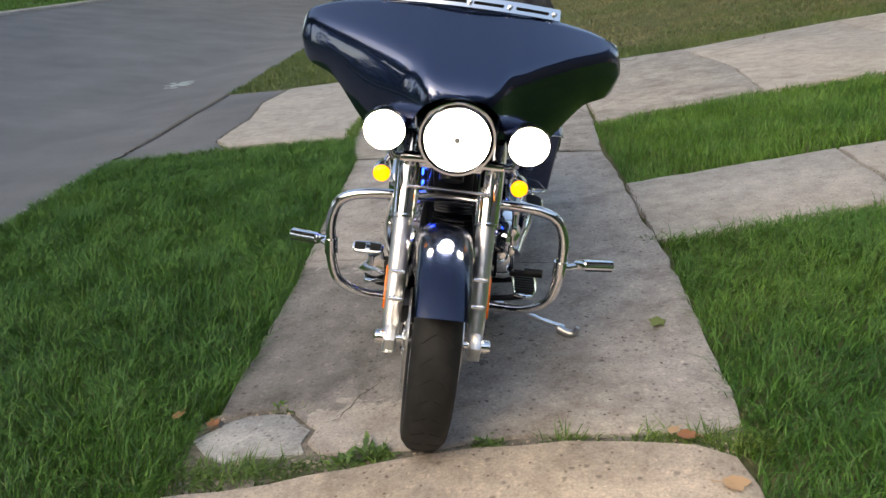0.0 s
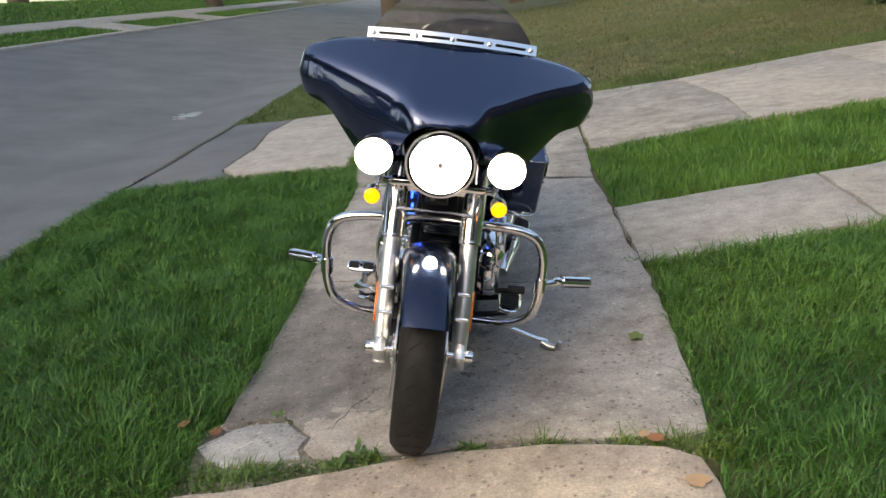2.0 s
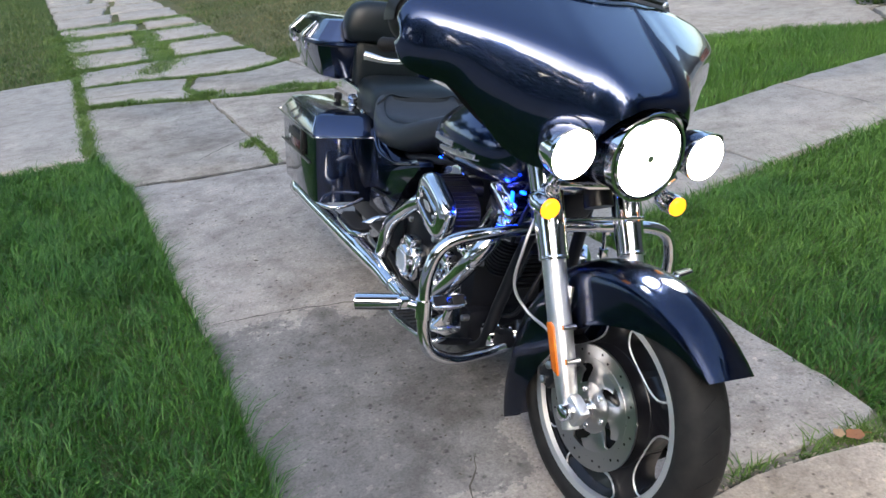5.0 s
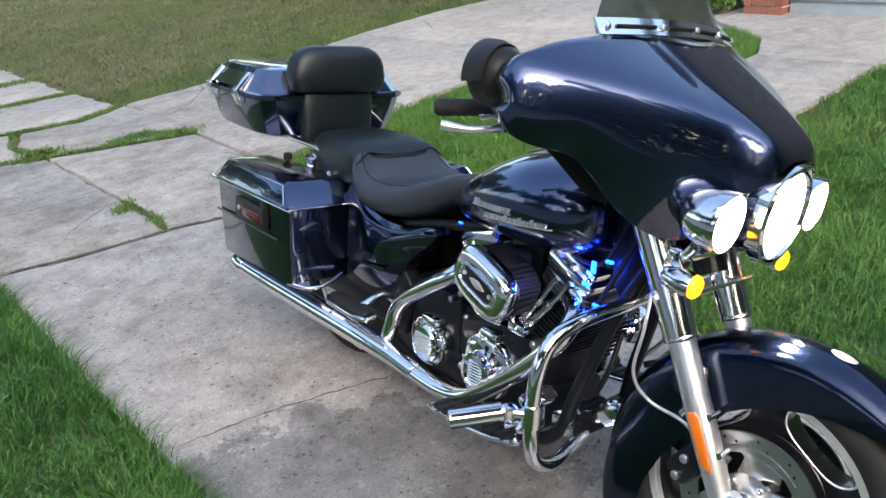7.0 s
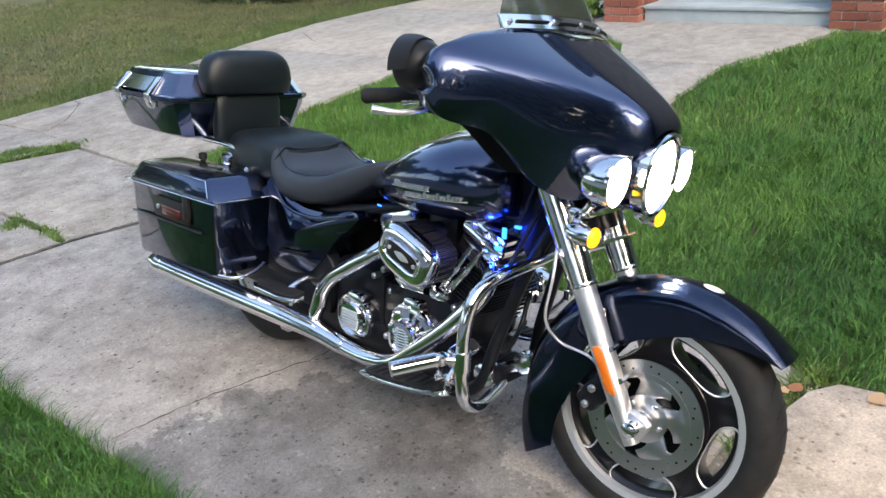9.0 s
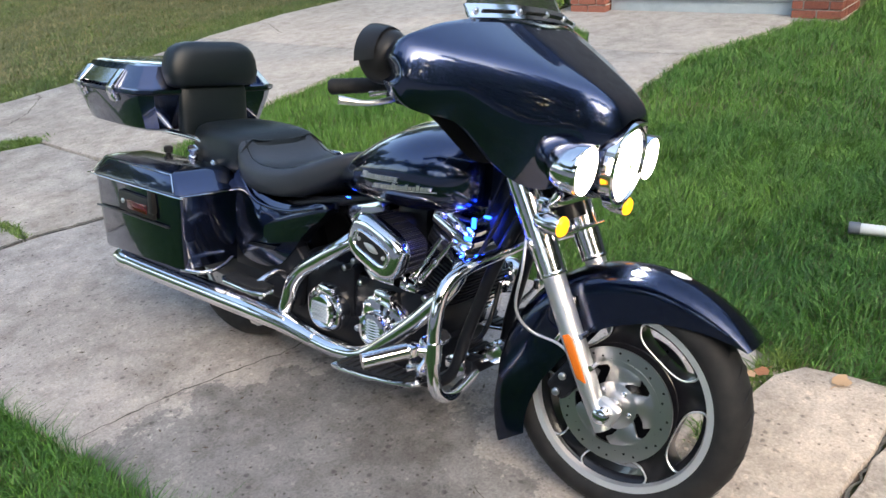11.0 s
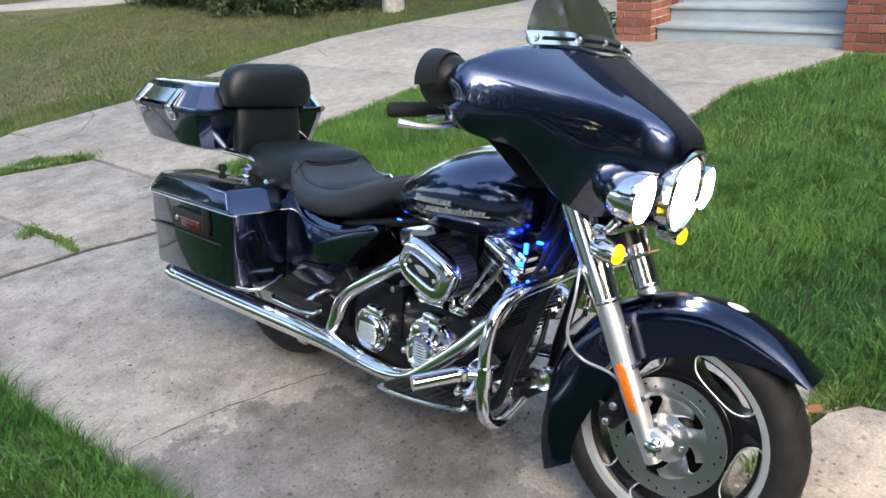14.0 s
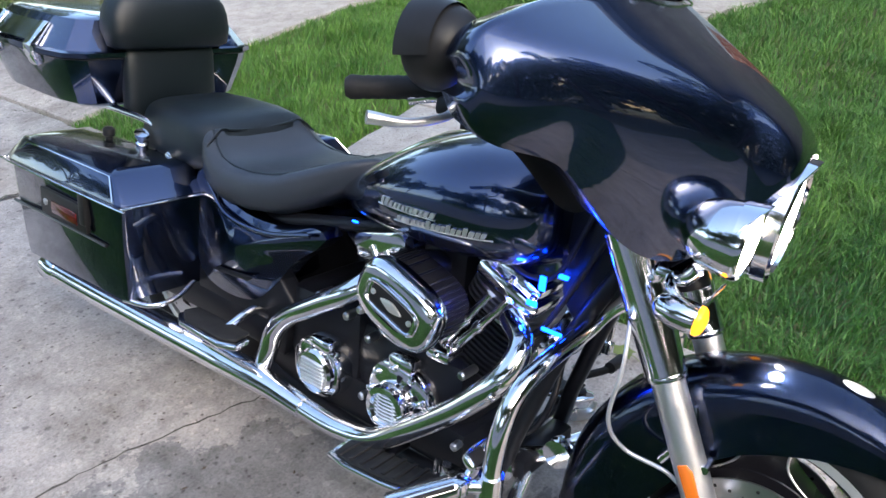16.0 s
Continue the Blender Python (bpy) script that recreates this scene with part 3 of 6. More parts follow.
x, y = scatter(-3.03, -0.55, 0.45, 6.48, 9500, 11, lambda x, y: x < left_edge(y) + 0.03 * waves(x, y, 6, 3))
blades("verge_grass", x, y, 0.088, 0.0042, M_grass_deep_dim, "lush uncut green grass between pavement and road", seed=2, lean=1.05)
x, y = scatter(-0.90, -0.58, 0.5, 6.5, 5000, 12, lambda x, y: (x < left_edge(y) + 0.02 * waves(x, y, 9, 4)) & (x > left_edge(y) - 0.10))
blades("edge_grass", x, y, 0.10, 0.0042, M_grass_deep_dim, "long grass hanging over the pavement's edge", seed=3, lean=0.8, out=(0.35, 0))


def right_edge(x, y):
    e = np.interp(y, [0.5, 1.57, 1.8, 1.95, 2.15, 2.6, 3.3, 3.5], [0.955, 0.955, 0.965, 0.985, 1.02, 1.035, 1.065, 1.07])
    walk = np.interp(x, [1, 2.2, 3.4, 4.6, 5.5, 6.3], [3.50, 3.64, 3.74, 3.80, 3.48, 3.28])
    return (x > e + 0.03 * waves(x, y, 6, 8)) & (y < walk + 0.02 * waves(x, y, 7, 5))


x, y = scatter(0.9, 3.2, 0.6, 3.75, 9000, 13, right_edge)
# Darker blade colour on the near lawn carries dimmer light; growth is unchanged.
lush = lambda x, y: y + 0.35 * (x - 1) < 2.75 + 0.35 * waves(x, y, 2.5, 6)
thick = lush(x, y)
blades("front_lawn", x[thick], y[thick], 0.085, 0.0042, M_grass_deep_dim, "lawn beside the pavement, its green darkened for dimmer light", seed=4, lean=1.05)
blades("front_lawn", x[~thick], y[~thick], 0.085, 0.0042, M_grass, "green lawn beside the front walk", seed=44, lean=1.05)
x, y = scatter(3.2, 7.6, -0.8, 3.85, 4200, 14, lambda x, y: right_edge(x, y) & ((x < 5.98) | (y < 3.02)))
thick = lush(x, y)
blades("front_lawn", x[thick], y[thick], 0.075, 0.0052, M_grass_deep_dim, "lawn away from the pavement in the same darkened green", seed=45, lean=1.0)
blades("front_lawn", x[~thick], y[~thick], 0.075, 0.0052, M_grass, "green lawn rising to the porch", seed=5, lean=1.0)


x, y = scatter(-3.02, -0.60, -9.0, 0.5, 4200, 51)
blades("verge_grass", x, y, 0.088, 0.0065, M_grass_deep_dim, "green grass between pavement and road", seed=52, lean=1.0)
x, y = scatter(0.97, 7.6, -9.0, 0.65, 2300, 53, lambda x, y: (x < 3.2) | (y < -0.75))
blades("front_lawn", x, y, 0.08, 0.0085, M_grass_deep_dim, "green lawn further along the pavement", seed=54, lean=1.0)
x, y = scatter(7.6, 16.0, -9.0, 6.0, 420, 55)
blades("front_lawn", x, y, 0.08, 0.016, M_grass, "green lawn beside the house", seed=56, lean=1.0)


def strip(x, y):
    lo = np.interp(x, [1.06, 2.25, 3.42, 4.65, 5.15, 5.45], [4.46, 4.60, 4.71, 4.74, 4.97, 5.36])
    hi = np.interp(x, [1.06, 1.8, 2.4, 3.7, 4.1, 4.8, 5.2, 5.45], [6.10, 6.23, 6.34, 6.43, 6.33, 5.98, 5.53, 5.46])
    return (x > 1.06 + 0.03 * waves(x, y, 5, 2)) & (y > lo) & (y < hi)


x, y = scatter(1.02, 5.45, 4.4, 6.45, 6500, 15, strip)
blades("strip_grass", x, y, 0.072, 0.0045, M_grass, "green grass strip between path and driveway", seed=6, lean=0.7)
far_edge = lambda x: np.interp(x, [1.1, 2.4, 4.1, 5.4, 6.4, 9.2, 12.5], [9.06, 9.04, 9.43, 9.51, 9.31, 8.31, 7.81])
x, y = scatter(1.12, 14.0, 7.8, 10.6, 2600, 16, lambda x, y: (y > far_edge(x)) & (y < far_edge(x) + 0.75 + 0.3 * waves(x, y, 2, 2)))
blades("dry_lawn", x, y, 0.06, 0.0055, M_grass_mid, "greener edge of the dry lawn along the driveway", seed=7, lean=0.8)
x, y = scatter(1.05, 14.0, 8.3, 19.5, 900, 17, lambda x, y: y > far_edge(x) + 0.4)
blades("dry_lawn", x, y, 0.05, 0.009, M_grass_dry, "dry yellowing lawn beyond the driveway", seed=8, lean=1.0)
x, y = scatter(1.05, 14.0, 9.5, 19.5, 520, 27, lambda x, y: (waves(x, y, 1.2, 9) > 0.02) & (y > far_edge(x) + 0.3))
blades("dry_lawn", x, y, 0.055, 0.008, M_grass_mid, "greener patches in the dry lawn", seed=18, lean=1.0)
x, y = scatter(-1.0, 22.0, 19.4, 36.0, 240, 41, lambda x, y: (x > 1.0 - 0.03 * (y - 10)) & ((x < 6.0) | (x > 10.3) | (y > 25.5)))
blades("dry_lawn", x, y, 0.06, 0.016, M_grass_dry, "dry lawn in the distance", seed=42, lean=1.0)
x, y = scatter(-3.6, -0.87, 9.9, 24.0, 1300, 18, lambda x, y: (x > -3.05 - 0.03 * (y - 8)) & (x < -0.87 - 0.03 * (y - 10)))
blades("far_verge_grass", x, y, 0.06, 0.008, M_grass_mid, "thin verge grass beyond the driveway", seed=9, lean=0.8)
x, y = scatter(-12.38, -10.47, -5, 45, 420, 19, lambda x, y: ~(((y > 25) & (y < 27.5)) | ((y > 33) & (y < 36))))
blades("far_lawn", x - 0.03 * (y - 8), y, 0.09, 0.02, M_grass, "green verge across the road", seed=10, lean=0.8)
x, y = scatter(-26, -13.65, 0, 60, 120, 20)
blades("far_lawn", x - 0.03 * (y - 8), y, 0.10, 0.04, M_grass, "green lawns across the road", seed=11, lean=0.8)


def along(points, per_m, spread, seed):
    """Places strewn along a line of points."""
    r = np.random.default_rng(seed)
    p = np.array(points, float)
    d = np.linalg.norm(np.diff(p, axis=0), axis=1)
    s = np.concatenate(([0], np.cumsum(d)))
    n = int(s[-1] * per_m)
    t = r.uniform(0, s[-1], n)
    return np.interp(t, s, p[:, 0]) + r.normal(0, spread, n), np.interp(t, s, p[:, 1]) + r.normal(0, spread, n)


cracks = [([(-0.87, 8.22), (-0.35, 8.02), (0.08, 7.82), (0.6, 7.60), (1.1, 7.39)], 1500, 0.028), ([(0.0, 7.8), (0.1, 8.05), (0.2, 7.85)], 3500, 0.06), ([(0.55, 7.68), (0.85, 7.74), (1.12, 7.42)], 4200, 0.05), ([(-0.89, 6.5), (-0.89, 8.1), (-0.88, 9.9)], 1500, 0.03), ([(-0.86, 8.2), (-0.5, 8.1)], 3000, 0.05),
          ([(-0.87, 9.24), (-0.3, 9.14), (0.13, 8.93), (0.65, 8.81), (1.12, 9.05)], 1800, 0.03), ([(0.08, 7.9), (0.01, 8.4), (0.14, 8.88)], 300, 0.02), ([(0.14, 5.54), (0.165, 5.86), (0.15, 6.15)], 900, 0.018), ([(0.06, 6.0), (0.16, 6.2)], 1500, 0.03),
          ([(-0.85, 10.3), (1.0, 10.3)], 2600, 0.06), ([(-0.2, 9.4), (0.1, 10.2)], 2200, 0.10), ([(-0.9, 11.6), (1.0, 11.7)], 2600, 0.09), ([(0.05, 10.4), (0.1, 13)], 2400, 0.08), ([(-0.9, 13.1), (0.9, 13.1)], 2600, 0.10), ([(-0.95, 14.5), (0.9, 14.5)], 2600, 0.12), ([(-0.9, 9.9), (-0.95, 14)], 1500, 0.12)]
xs, ys = zip(*[along(c, n, s, 30 + i) for i, (c, n, s) in enumerate(cracks)])
blades("crack_weeds", np.concatenate(xs), np.concatenate(ys), 0.042, 0.006, M_weed, "grass and moss grown in the pavement cracks", seed=12, lean=0.9, drop=0.012)
tufts = [(-0.56, 1.95, 0.09, 600), (-0.38, 1.965, 0.07, 420), (-0.24, 1.985, 0.05, 180), (-0.07, 2.005, 0.04, 120), (0.27, 2.025, 0.022, 60), (0.51, 2.03, 0.03, 110), (0.73, 2.005, 0.04, 140), (0.86, 1.99, 0.05, 260), (0.98, 1.96, 0.05, 240), (1.03, 3.52, 0.06, 380), (-0.33, 2.29, 0.03, 40)]
tx = np.concatenate([rng.normal(a, s, n) for a, b, s, n in tufts])
ty = np.concatenate([rng.normal(b, s * 0.4, n) for a, b, s, n in tufts])
blades("joint_weeds", tx, ty, 0.06, 0.006, M_weed, "small weeds growing in the open pavement joint", seed=13, lean=1.0)

# ---- porch, brick piers ----
HX, HZ = 6.0, 0.20
porch = empty("porch_steps", Matrix(), "blue-grey painted concrete porch steps between brick piers", "steps", kind="structure")
for k in range(5):
    top, x0 = 0.214 + 0.155 * (k + 1), 6.12 + 0.29 * k
    part("step", box((x0 + 0.75, 4.36, top / 2 - 0.02), (1.5, 1.78, top - 0.04), 0.004), M_step, porch)
    part("tread", box((x0 + 0.735, 4.36, top - 0.019), (1.53, 1.785, 0.038), 0.010), M_step, porch)


def brick_pier(y0, y1, depth, courses):
    pier = empty("brick_pier", pose(HX, (y0 + y1) / 2, HZ), "red brick pier with pale mortar joints", "brick pier", "piers beside the porch steps", "structure")
    w, c, j = y1 - y0, 0.078, 0.013
    part("mortar", box((depth / 2 + 0.006, 0, courses * c / 2 - 0.05), (depth - 0.02, w - 0.014, courses * c + 0.1), 0), M_mortar, pier)
    half = w / 2 - j / 2
    long_mesh = {}

    def brick(cx, cy, cz, sx, sy):
        key = (round(sx, 4), round(sy, 4))
        if key not in long_mesh:
            o = part("brick", box((0, 0, 0), (sx, sy, c - j), 0.004, seg=1), M_brick, pier)
            long_mesh[key] = o.data
        else:
            o = new("brick", long_mesh[key])
            o.parent = pier
        o.location = (cx + random.uniform(-0.002, 0.002), cy, cz)
    for k in range(courses):
        z = (k + 0.5) * c
        lens = [half, half] if k % 2 == 0 else [half / 2, half, half / 2 - j]
        yy = -w / 2
        for n in lens:
            brick(0.05, yy + n / 2, z, 0.10, n)
            yy += n + j
        xx = 0.10 + j
        while xx < depth - 0.05:
            n = min(0.205 if (k % 2 or xx > 0.15) else 0.1, depth - xx)
            brick(xx + n / 2, -w / 2 + 0.05, z, n, 0.10)
            brick(xx + n / 2, w / 2 - 0.05, z, n, 0.10)
            xx += n + j
    part("cap", box((depth / 2, 0, courses * c + 0.03), (depth + 0.05, w + 0.05, 0.06), 0.01), M_step, pier)


# plain house front behind the porch, out of view: added to darken reflections
house = empty("house", Matrix(), "plain unseen house front behind the porch, added to darken reflections", "house", kind="structure")
part("wall_front", box((7.95, -2.4, 2.45), (0.30, 16.2, 4.5), 0.02), M_house_dim, house)
part("wall_side", box((12.0, 5.55, 2.45), (7.8, 0.30, 4.5), 0.02), M_house_dim, house)
part("roof", prism([(7.2, 4.70), (7.2, 4.82), (12.0, 7.4), (16.8, 4.82), (16.8, 4.70)], -10.9, 6.1, 1, 0.02), M_asphalt, house, "plain grey roof over the added house front")

brick_pier(5.26, 5.65, 0.60, 10)
brick_pier(3.05, 3.46, 0.60, 10)

# ---- the motorcycle ----
# Its own axes: x to the rider's left, y to the rear, z up; the front tyre touches the ground at the origin.
LEAN_ON_STAND, STEER, RAKE = 10.8, 6.5, 26.5
BIKE = pose(0.099, 2.080, 0.0, 0, 0, -2.2) @ pose(0, 0, 0, 0, LEAN_ON_STAND, 0)
bike = empty("motorcycle", BIKE, "dark blue touring motorcycle leaning on its side stand, lamps lit", "motorcycle")
AXLE, AXLE_Y = 0.300, 0.035
head_axis = Vector((0, math.sin(radians(RAKE)), math.cos(radians(RAKE))))
STEERING = Matrix.Translation((0, -0.165, 0)) @ Matrix.Rotation(radians(STEER), 4, head_axis) @ Matrix.Translation((0, 0.165, 0))


def fork(name, bm, material, parent=None, label="", angle=40):
    """A part that turns with the handlebar."""
    bmesh.ops.transform(bm, matrix=STEERING, verts=bm.verts)
    return part(name, bm, material, parent or bike, label, angle)


def fork_y(z):
    return 0.062 + (z - AXLE) * math.tan(radians(RAKE))


# front wheel
X = (1, 0, 0)


def tyre(cy, cz, R, half, bead):
    prof = [(bead, -half * 0.82), (bead + 0.012, -half * 0.93), (R - 0.052, -half), (R - 0.030, -half * 0.93), (R - 0.012, -half * 0.68), (R - 0.003, -half * 0.36), (R, 0)]
    prof += [(r, -h) for r, h in prof[-2::-1]]
    prof += [(bead - 0.004, half * 0.6), (bead - 0.004, -half * 0.6)]
    b = bmesh.new()
    lathe(prof + prof[:1], (0, cy, cz), X, b, 72, False)
    bmesh.ops.remove_doubles(b, verts=b.verts, dist=1e-4)
    return b


def grooves(bm, cy, cz, R, half, count):
    """Sunk tread grooves: dark slots cut as thin strips proud by a hair."""
    for i in range(count):
        a = 2 * math.pi * i / count
        for s in (-1, 1):
            pts = []
            for k, (u, da) in enumerate(((0.10, 0.0), (0.35, 0.035), (0.62, 0.085))):
                r = R + 0.0012 - 0.012 * (u / 0.68) ** 2 * 1.0
                pts.append((s * u * half, cy + math.cos(a + da) * r, cz + math.sin(a + da) * r))
            tube(pts, 0.0011, bm, seg=4, steps=2)
    return bm


front_wheel = part("front_wheel", tyre(AXLE_Y, AXLE, 0.308, 0.064, 0.232), M_rubber, None, "black tyre on a black cast wheel with machined edges")


def seat_part(ob, steer=False):
    ob.parent = bike
    if steer:
        ob.data.transform(STEERING)
    return ob


seat_part(front_wheel, True)
tagged(fork("tread", grooves(bmesh.new(), AXLE_Y, AXLE, 0.3085, 0.064, 34), M_plastic, front_wheel, "tread grooves"), kind="stuff")


def rim(cy, cz, r, half, parent, steer):
    put = fork if steer else part
    b = lathe([(r, -half), (r + 0.004, -half - 0.002), (r + 0.006, -half * 0.9), (r - 0.012, -half * 0.75), (r - 0.03, -half * 0.4), (r - 0.03, half * 0.4), (r - 0.012, half * 0.75),
               (r + 0.006, half * 0.9), (r + 0.004, half + 0.002), (r, half)], (0, cy, cz), X, None, 64, False)
    put("rim", b, M_paint_black, parent)
    for s in (-1, 1):
        b = lathe([(r + 0.007, s * half), (r + 0.005, s * (half + 0.005)), (r - 0.012, s * (half + 0.003)), (r - 0.017, s * (half - 0.008))], (0, cy, cz), X, None, 64, False)
        put("rim_edge", b, M_machined, parent, "machined silver rim edge")
    b = lathe([(0.028, -half - 0.01), (0.052, -half * 0.8), (0.058, -half * 0.5), (0.058, half * 0.5), (0.052, half * 0.8), (0.028, half + 0.01)], (0, cy, cz), X, None, 32)
    put("hub", b, M_paint_black, parent)
    q = r * 0.64
    b = lathe([(0.05, -half * 0.50), (q - 0.004, -half * 0.66), (q, -half * 0.58), (q, half * 0.58), (q - 0.004, half * 0.66), (0.05, half * 0.50)], (0, cy, cz), X, None, 64, False)
    put("wheel_dish", b, M_paint_black, parent)
    for k in range(5):
        a = radians(72 * k + 15)
        turn = Matrix.Translation((0, cy, cz)) @ Matrix.Rotation(a, 4, "X")
        edge = [(q + 0.002, 0.62), (q + 0.006, 0.44), (q + 0.016, 0.30), (q + 0.030, 0.225), (r - 0.034, 0.20), (r - 0.022, 0.215), (r - 0.014, 0.26)]
        side_a = [(d * math.cos(w), d * math.sin(w)) for d, w in edge]
        side_b = [(d * math.cos(w * 0.9), -d * math.sin(w * 0.9)) for d, w in edge]
        out = [(q * math.cos(w) * 0.97, q * math.sin(w) * 0.97) for w in (-0.5, -0.25, 0, 0.25, 0.5)][::-1] + side_b + [(r - 0.008, 0.0)] + side_a[::-1]
        b = prism(out, -half * 0.62, half * 0.62, 0, 0.003)
        bmesh.ops.transform(b, matrix=turn, verts=b.verts)
        put("spoke", b, M_paint_black, parent)
        for side in (side_a, side_b):
            b = tube([(-half * (0.655 + 0.02 * i), u, v) for i, (u, v) in enumerate(side)], [0.0016, 0.0025, 0.0025, 0.0024], None, 6, 5)
            bmesh.ops.transform(b, matrix=turn, verts=b.verts)
            put("spoke_edge", b, M_machined, parent, "machined silver spoke edge")
        arc = [(-half * 0.665, (q + 0.002) * math.cos(w), (q + 0.002) * math.sin(w)) for w in np.linspace(0.55, 1.257 - 0.50, 6)]
        b = tube(arc, 0.0022, None, 6, 3)
        bmesh.ops.transform(b, matrix=turn, verts=b.verts)
        put("window_edge", b, M_machined, parent, "machined silver window edge")


rim(AXLE_Y, AXLE, 0.232, 0.05, front_wheel, True)


def disc(x, cy, cz, r, parent, steer):
    put = fork if steer else part
    b = bmesh.new()
    n, s = 96, math.copysign(1, x)
    prof = [(r, -0.0025), (r, 0.0025), (r - 0.042, 0.0025), (r - 0.042, -0.0025), (r, -0.0025)]
    lathe([(q, h + x) for q, h in prof], (0, cy, cz), X, b, n, False)
    bmesh.ops.remove_doubles(b, verts=b.verts, dist=1e-5)
    d = put("brake_disc", b, M_steel, parent, "drilled steel brake disc")
    b = bmesh.new()
    for k in range(36):
        a = 2 * math.pi * k / 36
        q = r - 0.012 - 0.010 * (k % 3)
        lathe([(0.0032, -0.0030), (0.0032, 0.0030)], (x, cy + math.cos(a) * q, cz + math.sin(a) * q), X, b, 8)
    tagged(put("disc_holes", b, M_plastic, d, "drilled holes"), kind="stuff")
    b = lathe([(0.030, x - 0.003), (0.058, x - 0.003), (0.060, x + s * 0.004), (0.030, x + s * 0.010)], (0, cy, cz), X, None, 32)
    put("disc_hub", b, M_steel, d, "cast aluminium disc hub")
    b = bmesh.new()
    for k in range(5):
        a = 2 * math.pi * k / 5 + 0.9
        lathe([(0.007, x), (0.007, x + s * 0.010), (0.004, x + s * 0.012)], (0, cy + math.cos(a) * 0.045, cz + math.sin(a) * 0.045), X, b, 10)
    tagged(put("disc_bolt", b, M_chrome, d), kind="stuff")
    for k in range(5):
        a = 2 * math.pi * k / 5 + 0.3
        left = [(q, da) for q, da in ((0.052, -0.56), (0.066, -0.42), (0.080, -0.28), (0.094, -0.20), (r - 0.034, -0.34))]
        right = [(q, da) for q, da in ((r - 0.034, 0.40), (0.102, 0.62), (0.088, 0.74), (0.078, 0.56), (0.064, 0.36), (0.052, 0.46))]
        out = [(cy + math.cos(a + da) * q, cz + math.sin(a + da) * q) for q, da in left + right]
        put("carrier_arm", prism(out, x - 0.003, x + 0.003, 0, 0.0015), M_steel, d, "cast aluminium disc carrier arm")
    b = lathe([(r - 0.030, x - 0.0032), (r - 0.030, x + 0.0032), (r - 0.044, x + 0.0032), (r - 0.044, x - 0.0032), (r - 0.030, x - 0.0032)], (0, cy, cz), X, None, 64, False)
    put("carrier_rim", b, M_steel, d)


disc(-0.074, AXLE_Y, AXLE, 0.147, front_wheel, True)
disc(0.074, AXLE_Y, AXLE, 0.147, front_wheel, True)
b = tube([(-0.155, AXLE_Y, AXLE), (0.155, AXLE_Y, AXLE)], 0.011)
fork("axle", b, M_chrome)
for s in (-1, 1):
    b = lathe([(0.0, s * 0.168), (0.012, s * 0.168), (0.019, s * 0.164), (0.021, s * 0.150), (0.021, s * 0.138), (0.016, s * 0.136)], (0, AXLE_Y, AXLE), X, None, 24)
    fork("axle_cap", b, M_chrome, None, "chrome axle nut cover")
    b = tube([(s * 0.088, AXLE_Y, AXLE), (s * 0.070, AXLE_Y, AXLE)], 0.022)
    fork("axle_spacer", b, M_chrome)

# fork legs
for s in (-1, 1):
    z0, z1, z2 = AXLE - 0.05, 0.60, 0.83
    leg = bmesh.new()
    P0, P1, P2 = ((s * 0.122, fork_y(z), z) for z in (z0, z1, z2))
    tube([P0, (s * 0.122, fork_y(0.34), 0.34), (s * 0.122, fork_y(0.40), 0.40), (s * 0.122, fork_y(0.46), 0.46), P1], [0.020, 0.026, 0.0285, 0.0285, 0.0285], leg, 24)
    box((s * 0.122, fork_y(AXLE) - 0.028, AXLE), (0.036, 0.062, 0.055), 0.012, leg, (26, 0, 0))
    tube([(s * 0.122, fork_y(0.47) - 0.035, 0.44), (s * 0.105, fork_y(0.47) - 0.03, 0.44)], 0.008, leg)
    lg = fork("fork_leg", leg, M_satin, None, "satin aluminium fork slider")
    fork("fork_cover", tube([P1, P2], [0.0350, 0.0415], None, 28), M_chrome, lg, "chrome upper fork cover")
    b = lathe([(0.0345, 0), (0.0356, 0.003), (0.0356, 0.009), (0.034, 0.012)], P1, head_axis, None, 28)
    fork("cover_ring", b, M_chrome, lg)
    b = prism([(fork_y(z) + d, z) for z, d in ((0.365, -0.012), (0.372, 0.010), (0.468, 0.012), (0.475, -0.006), (0.466, -0.014))], s * 0.1475, s * 0.154, 0, 0.002)
    fork("reflector", b, M_reflector, lg, "orange side reflector")
    for z in (0.40, 0.47):
        b = tube([(s * 0.10, fork_y(z) - 0.03, z), (s * 0.138, fork_y(z) - 0.03, z)], 0.007)
        fork("fender_bolt", b, M_chrome, lg)
    cal = box((s * 0.083, 0.15, AXLE + 0.045), (0.062, 0.062, 0.12), 0.014, None, (35, 0, 0))
    c = fork("brake_caliper", cal, M_black_metal, None, "black brake caliper with bolts")
    b = bmesh.new()
    for dy, dz in ((0.123, 0.095), (0.16, 0.05), (0.173, 0.005)):
        lathe([(0.010, 0), (0.010, 0.006), (0.006, 0.009)], (s * 0.114, dy, AXLE + dz), (s, 0, 0), b, 12)
    tagged(fork("caliper_bolt", b, M_steel, c), kind="stuff")

